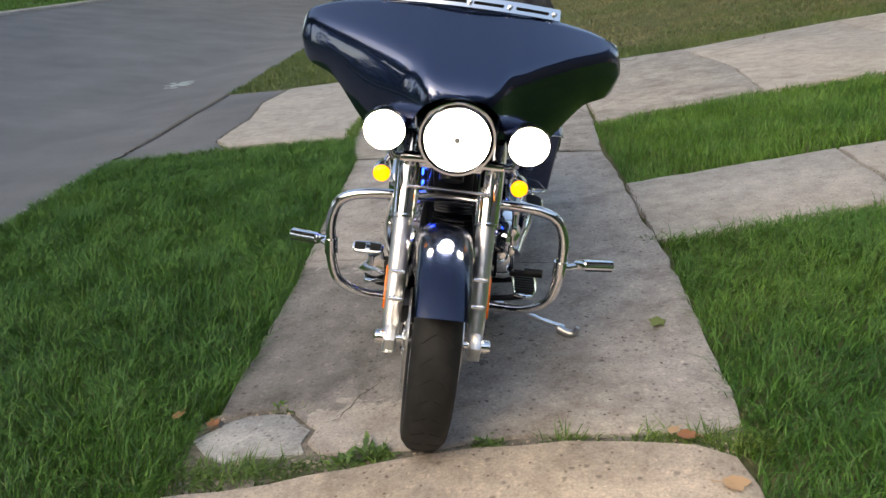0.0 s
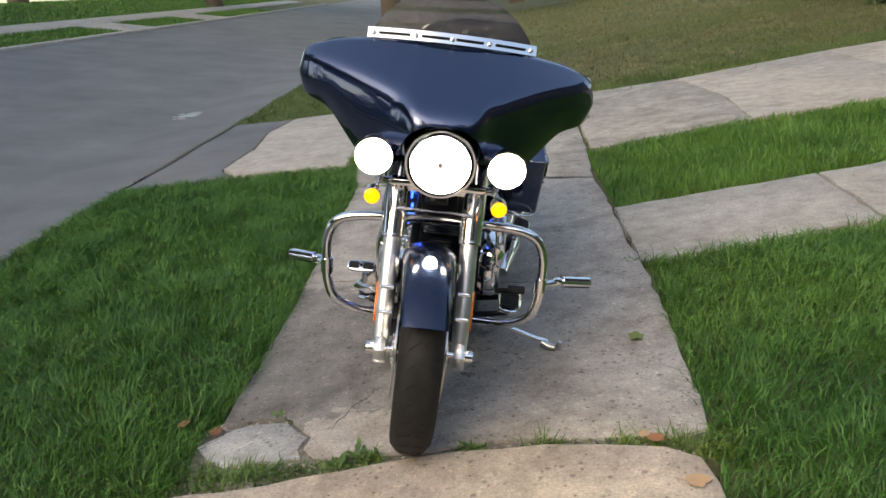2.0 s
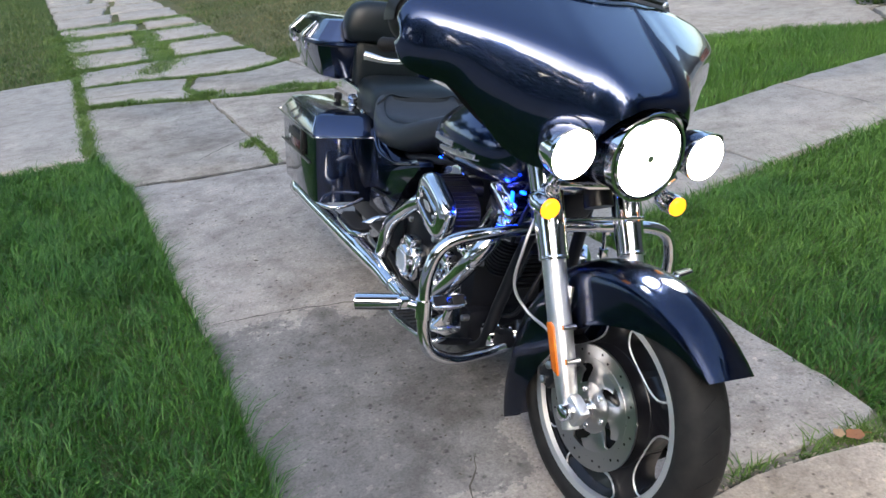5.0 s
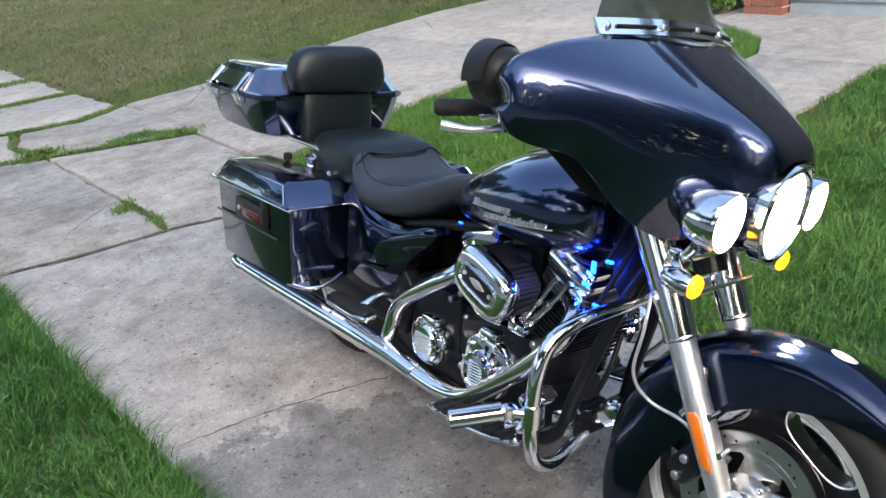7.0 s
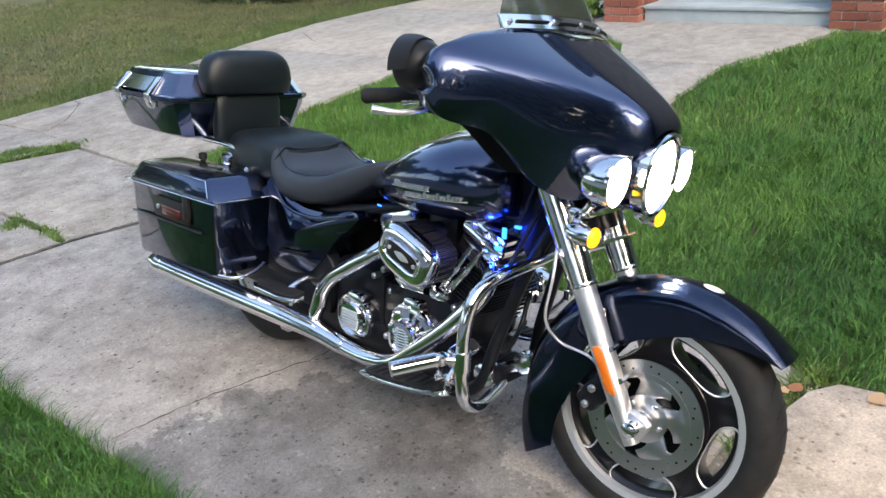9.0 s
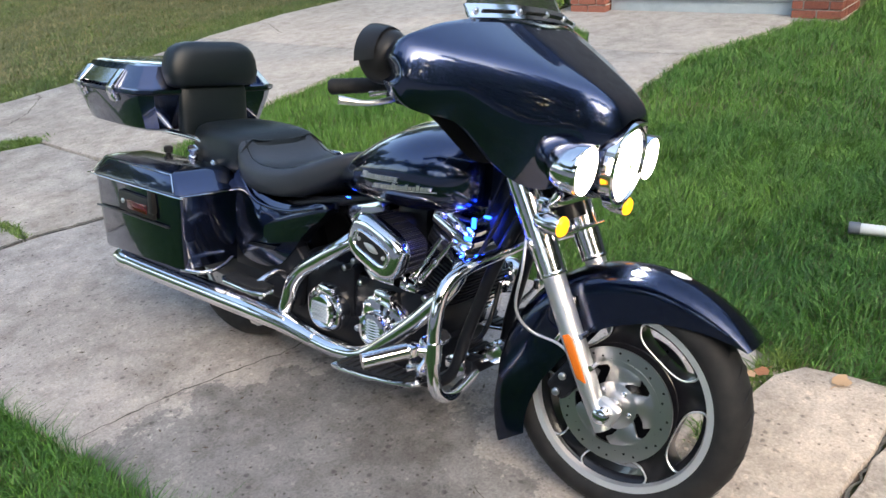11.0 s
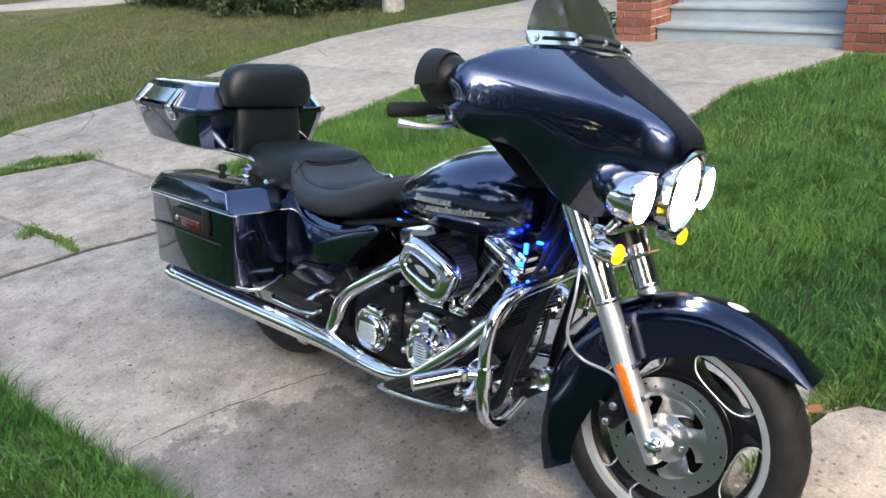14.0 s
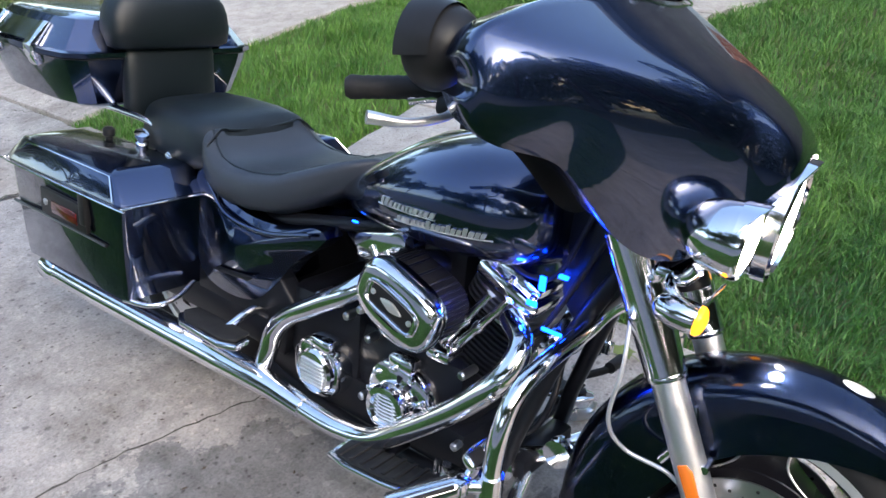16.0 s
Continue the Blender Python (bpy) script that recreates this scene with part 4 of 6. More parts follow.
# front fender, deep skirted
rings = []
for i in range(36):
    a = radians(np.interp(i, [0, 29, 35], [37, 186, 214]))
    k = i / 29
    R = float(np.interp(k, [0, 0.15, 0.4, 0.75, 1, 1.21], [0.368, 0.356, 0.344, 0.340, 0.352, 0.398]))
    crown = float(np.interp(k, [0, 0.06, 0.2, 0.35], [0.012, 0.024, 0.040, 0.045]))
    w = float(np.interp(k, [0, 0.1, 0.35, 0.6, 1.21], [0.064, 0.069, 0.075, 0.086, 0.084]))
    skirt = float(np.interp(k, [0, 0.05, 0.14, 0.30, 0.5, 0.7, 0.85, 1, 1.21], [0.003, 0.018, 0.046, 0.086, 0.112, 0.128, 0.126, 0.10, 0.075]))
    ring = []
    for j in range(25):
        u = -1 + j / 12
        if abs(u) < 0.55:
            x, r = w * math.sin(abs(u) / 0.55 * math.pi / 2) * math.copysign(1, u), R - crown * (1 - math.cos(u / 0.55 * math.pi / 2))
        else:
            x, r = math.copysign(w + 0.002, u), R - crown - skirt * (abs(u) - 0.55) / 0.45
        ring.append((x, AXLE_Y - math.cos(a) * r, AXLE + math.sin(a) * r))
    rings.append(ring)
b = loft(rings, None, closed=False)
r = bmesh.ops.solidify(b, geom=b.faces[:], thickness=0.004)
fend = fork("front_fender", b, M_paint, None, "glossy dark blue front fender")
b = lathe([(0.0, 0.004), (0.013, 0.003), (0.019, 0.0)], (0, -0.055, AXLE + 0.337), (0, -0.25, 1), None, 20)
for v in b.verts:
    v.co.y = -0.055 + (v.co.y + 0.055) * 1.6
fork("fender_badge", b, M_emblem, fend, "small silver fender badge")
for s in (-1, 1):
    b = tube([(s * 0.088, fork_y(0.47) + 0.05, 0.43), (s * 0.095, fork_y(0.5), 0.50), (s * 0.088, fork_y(0.55) - 0.02, 0.55)], 0.009)
    fork("fender_bracket", b, M_chrome, fend)

# fairing: stations out from the middle (x, bottom y, bottom z, top y, top z, forward bulge)
WIDE = 1.12
st = [(0.00, 0.118, 0.962, 0.385, 1.172, 0.018), (0.05, 0.120, 0.955, 0.386, 1.172, 0.020), (0.095, 0.135, 0.925, 0.388, 1.171, 0.030), (0.118, 0.160, 0.86, 0.391, 1.170, 0.040),
      (0.135, 0.205, 0.800, 0.394, 1.168, 0.052), (0.17, 0.235, 0.785, 0.398, 1.166, 0.070), (0.21, 0.262, 0.795, 0.404, 1.160, 0.080), (0.25, 0.295, 0.835, 0.411, 1.154, 0.085),
      (0.29, 0.330, 0.890, 0.420, 1.146, 0.075), (0.33, 0.365, 0.938, 0.430, 1.137, 0.066), (0.37, 0.395, 0.946, 0.434, 1.122, 0.055), (0.395, 0.420, 0.952, 0.438, 1.112, 0.042), (0.412, 0.445, 0.965, 0.441, 1.099, 0.024), (0.422, 0.468, 0.988, 0.443, 1.080, 0.010), (0.426, 0.47, 1.012, 0.444, 1.056, 0.01)]


st_x = np.linspace(0, 0.426, 214)
st_smooth = []
for i in range(1, 6):
    raw = np.interp(st_x, [q[0] for q in st], [q[i] for q in st])
    soft = []
    for q in st_x:
        wide = float(np.interp(q, [0, 0.10, 0.13, 0.2, 0.34, 0.426], [0.016, 0.012, 0.014, 0.026, 0.022, 0.002]))
        w = np.exp(-((st_x - q) / wide) ** 2) + np.exp(-((st_x + q) / wide) ** 2)
        soft.append(float((w * raw).sum() / w.sum()))
    st_smooth.append(soft)


def fairing_point(x, v, off=0.0):
    x = x / WIDE
    y0, z0, y1, z1, bul = (float(np.interp(abs(x), st_x, col)) for col in st_smooth)
    z = z0 + (z1 - z0) * v
    out = abs(x) - 0.072
    face = 0.082 + 0.05 * (0.5 + 0.5 * math.tanh((out - 0.030) / 0.022)) + 0.44 * (out - 0.03 + math.hypot(out - 0.03, 0.03)) + 1.3 * max(0.0, 0.95 - z) ** 2
    slope = y1 - 0.004 - 1.6 * (z1 - z)
    y = (face + slope + math.hypot(face - slope, 0.055 * (1 - 0.5 * (x / 0.43) ** 2))) / 2
    y += 0.026 * max(0.0, 1 - v / 0.4) ** 2 * min(1.0, max(0.0, abs(x) - 0.17) / 0.08) + 0.012 * max(0.0, (abs(x) - 0.35) / 0.076) ** 2
    return Vector((x * WIDE, y + off, z))


xs_st = sorted({round(s * q, 4) for q in np.concatenate([np.linspace(0, 0.40, 49), np.linspace(0.403, 0.426, 10)]) * WIDE for s in (-1, 1)})
N = 30
rows = [[fairing_point(x, k / N) for k in range(N + 1)] for x in xs_st]
b = loft(rows, None, closed=False, cap=False)
edge = [e for e in b.edges if e.is_boundary]
for shrink_x, shrink_z, back in ((0.995, 0.985, 0.010), (0.985, 0.97, 0.012), (0.955, 0.94, 0.030)):
    ext = bmesh.ops.extrude_edge_only(b, edges=edge)
    edge = [g for g in ext["geom"] if isinstance(g, bmesh.types.BMEdge) and g.is_boundary]
    for v in [g for g in ext["geom"] if isinstance(g, bmesh.types.BMVert)]:
        v.co.x *= shrink_x
        v.co.z = 1.03 + (v.co.z - 1.03) * shrink_z
        v.co.y += back
fairing = fork("fairing", b, M_paint, None, "glossy dark blue batwing fairing", 50)
# the inner dash closes the fairing to the rider
rows = [[fairing_point(x * 0.90, k / 12, 0.045) for k in range(13)] for x in xs_st[::2]]
for r_ in rows:
    for p in r_:
        p.y = max(p.y, 0.36 + 0.12 * (abs(p.x) / 0.42) ** 2)
        p.z = 1.03 + (p.z - 1.03) * 0.84
fork("inner_dash", loft(rows, None, closed=False, cap=False), M_plastic, fairing, "matt black inner dash")
# smoked shield and its chrome strip
rows = []
for i in range(25):
    u = -1 + i / 12
    x = 0.262 * u
    hgt = 0.135 * (1 - abs(u) ** 3.2) + 0.012
    yb, zb = 0.372 + 0.055 * abs(u) ** 2, 1.170 - 0.012 * abs(u) ** 2
    rows.append([(x, yb + 0.62 * hgt * t, zb + hgt * t * 0.98) for t in np.linspace(-0.08, 1, 8)])
b = loft(rows, None, closed=False, cap=False)
bmesh.ops.solidify(b, geom=b.faces[:], thickness=0.004)
fork("windshield", b, M_smoke, fairing, "low smoked black windshield")
rows, slots = [], bmesh.new()
for i in range(25):
    u = -1 + i / 12
    x = 0.268 * u
    yb, zb = 0.364 + 0.055 * abs(u) ** 2, 1.172 - 0.012 * abs(u) ** 2
    rows.append([(x, yb + dy, zb + dz) for dy, dz in ((-0.006, -0.003), (0.014, 0.027), (0.018, 0.025), (-0.002, -0.005))])
strip = fork("windshield_strip", loft(rows), M_chrome, fairing, "slotted chrome windshield strip")
for u0, u1 in ((-0.86, -0.50), (-0.36, -0.04), (0.04, 0.36), (0.50, 0.86)):
    tube([(0.268 * u, 0.364 + 0.055 * u * u + 0.0015, 1.172 - 0.012 * u * u + 0.012) for u in np.linspace(u0, u1, 6)], 0.0035, slots, 6)
tagged(fork("strip_slot", slots, M_plastic, strip), kind="stuff")
bolts = bmesh.new()
for u in (-0.93, -0.43, 0, 0.43, 0.93):
    lathe([(0.007, 0), (0.007, 0.003), (0.004, 0.005)], (0.268 * u, 0.364 + 0.055 * u * u + 0.001, 1.172 - 0.012 * u * u + 0.012), (0, -0.9, 0.4), bolts, 12)
tagged(fork("strip_screw", bolts, M_satin, strip), kind="stuff")

# lamps
FRONT = Vector((0, -1, -0.10)).normalized()


def lamp(name, c, r, deep, glass, label, dome, parent=None):
    shell = lathe([(r * 1.07, -0.012), (r * 1.10, 0.004), (r * 1.10, 0.010), (r * 1.04, 0.016), (r, 0.010), (r * 0.98, 0.002)], c, FRONT, None, 40, False)
    back = lathe([(r * 1.07, -0.010), (r * 1.04, -deep * 0.4), (r * 0.85, -deep * 0.75), (r * 0.45, -deep), (0.0, -deep * 1.02)], c, FRONT, None, 40, False)
    ring = fork(name, merge(shell, back), M_chrome, parent, label)
    fork("lens", lathe([(r, 0.004), (r * 0.97, dome * 0.4), (r * 0.86, dome * 0.7), (r * 0.6, dome * 0.9), (r * 0.25, dome), (0.0, dome + 0.0005)], c, FRONT, None, 40, False), glass, ring, "glowing warm white lens")
    return ring


hl = lamp("headlamp", (0, 0.118, 0.862), 0.085, 0.10, M_lens_hot, "lit round headlamp in a chrome ring", 0.014)
b = lathe([(0.009, 0.013), (0.009, 0.018), (0.0, 0.019)], (0, 0.118, 0.862), FRONT, None, 16)
fork("bulb_shield", b, M_steel, hl)
b = lathe([(0.099, -0.02), (0.106, -0.01), (0.104, 0.012), (0.098, 0.012)], (0, 0.118, 0.862), FRONT, None, 48, False)
fork("lamp_trim", b, M_chrome, hl)
b = lathe([(0.098, 0.0), (0.112, -0.05), (0.118, -0.10)], (0, 0.118, 0.862), FRONT, None, 40, False)
fork("nacelle", b, M_paint, fairing, "dark blue headlamp nacelle")
# visor brow above the headlamp
rows = []
for i in range(15):
    a = radians(-58 + 116 * i / 14)
    rows.append([(math.sin(a) * q, 0.118 + dy, 0.862 + math.cos(a) * q) for q, dy in ((0.100, -0.005), (0.102, -0.008 - 0.03 * math.cos(a * 1.5)), (0.105, -0.008 - 0.03 * math.cos(a * 1.5)), (0.112, 0.01))])
fork("lamp_visor", loft(rows, None, closed=False, cap=False), M_chrome, hl)
for s in (-1, 1):
    pl = lamp("passing_lamp", (s * 0.197, 0.140, 0.862), 0.053, 0.080, M_lens_side, "lit round chrome passing lamp", 0.022)
    rows = []
    for i in range(13):
        a = radians(-66 + 132 * i / 12)
        rows.append([(s * 0.197 + math.sin(a) * q, 0.140 + dy, 0.862 + math.cos(a) * q) for q, dy in ((0.057, 0.0), (0.058, -0.034 * math.cos(a * 1.3)), (0.060, -0.034 * math.cos(a * 1.3)), (0.0605, 0.002))])
    fork("lamp_visor", loft(rows, None, closed=False, cap=False), M_chrome, pl)
    b = tube([(s * 0.182, 0.19, 0.80), (s * 0.172, 0.21, 0.775), (s * 0.13, 0.235, 0.765)], 0.011)
    fork("lamp_arm", b, M_chrome, pl)
    c = (s * 0.195, 0.172, 0.727)
    sg = fork("turn_signal", lathe([(0.024, 0.0), (0.026, -0.006), (0.026, -0.035), (0.020, -0.060), (0.010, -0.068), (0.0, -0.069)], c, FRONT, None, 24), M_chrome, None, "chrome bullet turn signal with an amber lens")
    fork("lens", lathe([(0.024, -0.001), (0.0235, 0.006), (0.019, 0.011), (0.010, 0.014), (0.0, 0.015)], c, FRONT, None, 24), M_amber, sg, "glowing amber lens")
    b = tube([(s * 0.19, 0.20, 0.742), (s * 0.178, 0.225, 0.760), (s * 0.13, 0.24, 0.765)], 0.009)
    fork("signal_arm", b, M_chrome, sg)
b = box((0, 0.235, 0.768), (0.30, 0.055, 0.022), 0.008)
box((0, 0.275, 0.745), (0.25, 0.03, 0.035), 0.01, b)
fork("lamp_bracket", b, M_chrome, None, "chrome fork bracket")
b = tube([(-0.12, 0.20, 0.690), (0.12, 0.20, 0.690)], 0.005)
fork("brake_line_rail", b, M_chrome)
b = tube([(-0.10, 0.30, 0.86), (-0.13, 0.29, 0.70), (-0.165, 0.275, 0.60), (-0.170, 0.28, 0.50), (-0.14, 0.25, 0.44), (-0.125, 0.175, 0.42), (-0.115, 0.125, 0.38)], 0.0038)
fork("brake_hose", b, M_cable, None, "braided silver brake hose")

# handlebar
bar = fork("handlebar", tube([(-0.335, 0.64, 0.974), (-0.305, 0.59, 0.985), (-0.25, 0.50, 0.99), (-0.15, 0.38, 0.92), (-0.05, 0.33, 0.90), (0.05, 0.33, 0.90), (0.15, 0.38, 0.92), (0.25, 0.50, 0.99), (0.305, 0.59, 0.985), (0.335, 0.64, 0.974)], 0.0127), M_chrome, None, "chrome handlebar")
for s in (-1, 1):
    A, B_ = Vector((s * 0.305, 0.590, 0.995)), Vector((s * 0.402, 0.745, 0.975))
    d = (B_ - A).normalized()
    g = lathe([(0.0, 0), (0.019, 0.0), (0.021, 0.004)] + [(0.0175 + 0.0012 * (k % 2), 0.008 + k * 0.0075) for k in range(18)] + [(0.019, 0.148), (0.014, 0.156), (0, 0.157)], A, d, None, 20)
    fork("grip", g, M_rubber, bar, "black rubber grip")
    fork("lever", tube([A + Vector((s * 0.012, -0.034, -0.014)), A + Vector((s * 0.07, -0.048, -0.030)), A + Vector((s * 0.125, -0.022, -0.040)), A + Vector((s * 0.172, 0.018, -0.036))], [0.010, 0.0068, 0.0064, 0.010]), M_satin, bar, "polished hand lever")
    b = box(A + Vector((s * -0.012, -0.012, 0.004)), (0.05, 0.055, 0.045), 0.012)
    fork("switch_box", b, M_chrome, bar)
    b = box(A + Vector((s * 0.0, -0.02, -0.025)), (0.06, 0.045, 0.03), 0.01)
    fork("switch", b, M_plastic, bar)
    # round black mirror with a hooded back
    c = Vector((s * 0.384, 0.550, 1.062))
    d = Vector((s * 0.25, -1, 0.1)).normalized()
    m = lathe([(0.062, -0.028), (0.064, -0.022), (0.062, 0.0), (0.054, 0.020), (0.042, 0.038), (0.020, 0.050), (0, 0.052)], c, d, None, 32)
    mir = fork("mirror", m, M_plastic, None, "round black mirror on the fairing edge")
    fork("mirror_glass", lathe([(0.061, -0.0275), (0.0, -0.0275)], c, d, None, 32), M_chrome, mir, "mirror glass")
    hood = bmesh.new()
    rows = []
    for i in range(17):
        a = radians(-100 + 200 * i / 16)
        u = Vector((math.sin(a) * 1.0, 0.0, math.cos(a)))
        rows.append([c + u * q + d * h for q, h in ((0.060, 0.012), (0.068, -0.012), (0.073, -0.050), (0.069, -0.052), (0.063, -0.012))])
    fork("hood", loft(rows, hood, closed=False, cap=False), M_plastic, mir)
    fork("mirror_stem", tube([c - d * 0.005, c + Vector((-s * 0.03, -0.01, -0.03)), (s * 0.36, 0.50, 1.02)], 0.008), M_plastic, mir)

# tank: sections along y (y, half width, bottom z, top z)
ts = [(0.450, 0.055, 0.725, 0.800), (0.460, 0.110, 0.695, 0.838), (0.490, 0.158, 0.672, 0.868), (0.55, 0.192, 0.656, 0.889), (0.63, 0.207, 0.648, 0.896), (0.71, 0.207, 0.644, 0.884),
      (0.79, 0.195, 0.643, 0.856), (0.87, 0.170, 0.645, 0.815), (0.94, 0.138, 0.648, 0.772), (1.00, 0.100, 0.652, 0.729), (1.05, 0.058, 0.655, 0.698), (1.07, 0.020, 0.660, 0.682)]
rings = []
shape = list(zip(smooth_path([q[:3] for q in ts], 4), smooth_path([(q[0], q[3], 0) for q in ts], 4)))
for a_, b_ in shape:
    y, w, z0, z1 = a_.x, a_.y, a_.z, b_.y
    ring = []
    for i in range(48):
        a = 2 * math.pi * i / 48
        c, s = math.cos(a), math.sin(a)
        zm = z0 + (z1 - z0) * 0.50
        zz = zm + ((z1 - zm) if s > 0 else (zm - z0)) * math.copysign(abs(s) ** 0.88, s)
        ring.append((w * math.copysign(abs(c) ** 0.80, c), y, zz))
    rings.append(ring)
tank = part("fuel_tank", loft(rings), M_paint, bike, "glossy dark blue teardrop fuel tank", 60)
rows = []
for y in np.linspace(0.53, 1.02, 16):
    z = float(np.interp(y, [t[0] for t in ts], [t[3] for t in ts]))
    w = float(np.interp(y, [0.53, 0.6, 0.8, 1.02], [0.026, 0.038, 0.034, 0.014]))
    rows.append([(-w, y, z - 0.006), (-w * 0.9, y, z + 0.006), (-w * 0.5, y, z + 0.010), (w * 0.5, y, z + 0.010), (w * 0.9, y, z + 0.006), (w, y, z - 0.006)])
part("tank_console", loft(rows), M_chrome, tank, "chrome tank console")


def tank_at(y, z):
    """The tank's flank at a height."""
    w, z0, z1 = (float(np.interp(y, [q[0] for q in ts], [q[i] for q in ts])) for i in (1, 2, 3))
    zm = z0 + (z1 - z0) * 0.50
    s = ((z - zm) / (z1 - zm)) ** (1 / 0.88) if z > zm else ((zm - z) / (zm - z0)) ** (1 / 0.88)
    return Vector((w * max(0.0, 1 - s * s) ** 0.40, y, z))


# raised emblem: two rows of plain slanted blocks on a thin line
for s in (-1, 1):
    b = bmesh.new()
    rnd = random.Random(5)
    for y0, y1, za, zb in ((0.800, 0.665, 0.744, 0.752), (0.752, 0.550, 0.722, 0.740)):
        y = y0
        while y > y1:
            wide, tall = rnd.uniform(0.006, 0.010), rnd.choice((0.010, 0.0105, 0.011, 0.0105, 0.010, 0.015))
            z = za + (zb - za) * (y0 - y) / (y0 - y1)
            corners = []
            for dy, dz in ((0, 0), (-wide, 0), (-wide - 0.004, tall), (-0.004, tall)):
                p = tank_at(y + dy, z + dz)
                corners.append((p - Vector((0.002, 0, 0)), p + Vector((0.0055, 0, 0))))
            loft([[(s * p.x, p.y, p.z) for p, _ in corners], [(s * q.x, q.y, q.z) for _, q in corners]], b)
            y -= wide + rnd.uniform(0.0035, 0.005)
        line = [tank_at(y, z - 0.003) for y, z in zip(np.linspace(y0 + 0.010, y1 - 0.012, 10), np.linspace(za, zb, 10))]
        tube([(s * (v.x + 0.003), v.y, v.z) for v in line], 0.0016, b, 6)
    tagged(part("tank_emblem", b, M_emblem, tank, "raised silver emblem of plain blocks"), kind="stuff")

# frame and engine
b = bmesh.new()
for s in (-1, 1):
    tube([(s * 0.03, 0.30, 0.80), (s * 0.075, 0.40, 0.58), (s * 0.10, 0.47, 0.36), (s * 0.12, 0.52, 0.20), (s * 0.13, 0.66, 0.155), (s * 0.13, 1.0, 0.155), (s * 0.13, 1.25, 0.20)], 0.0175, b)
    tube([(s * 0.05, 0.45, 0.72), (s * 0.08, 0.8, 0.66), (s * 0.10, 1.1, 0.60), (s * 0.12, 1.35, 0.56), (s * 0.13, 1.9, 0.58)], 0.016, b)
tube([(0, 0.235, 0.70), (0, 0.315, 0.86)], 0.036, b)
frame_ob = part("frame", b, M_black_metal, bike, "black tubular frame")
b = prism([(0.285, 0.875), (0.45, 0.84), (0.47, 0.72), (0.45, 0.62), (0.425, 0.585), (0.385, 0.585), (0.335, 0.66), (0.29, 0.76)], -0.062, 0.062, 0, 0.012)
part("neck_cover", b, M_black_metal, frame_ob, "black steering neck and wiring cover")
for s in (-1, 1):
    b = tube([(s * 0.066, 0.36, 0.80), (s * 0.075, 0.40, 0.70), (s * 0.085, 0.455, 0.58), (s * 0.07, 0.50, 0.52)], 0.006)
    tube([(s * 0.064, 0.40, 0.82), (s * 0.082, 0.45, 0.68), (s * 0.10, 0.50, 0.66), (s * 0.09, 0.58, 0.68)], 0.005, b)
    part("wiring", b, M_rubber, frame_ob, "black wiring beside the steering neck")
b = tube([(0.03, 0.47, 0.46), (-0.02, 0.455, 0.38), (-0.05, 0.475, 0.31), (-0.08, 0.53, 0.29)], 0.007)
part("oil_hose", b, M_black_metal, bike, "black oil hose in front of the engine")
regulator = part("regulator", box((0.0, 0.495, 0.435), (0.06, 0.012, 0.15), 0.003, None, (25, 0, 0)), M_black_metal, bike, "black finned regulator on the down tubes")
for k in range(9):
    part("fin", box((0.0, 0.455 + 0.008 * k, 0.50 - 0.016 * k), (0.075, 0.022, 0.006), 0.001, None, (-25, 0, 0), 1), M_black_metal, regulator)

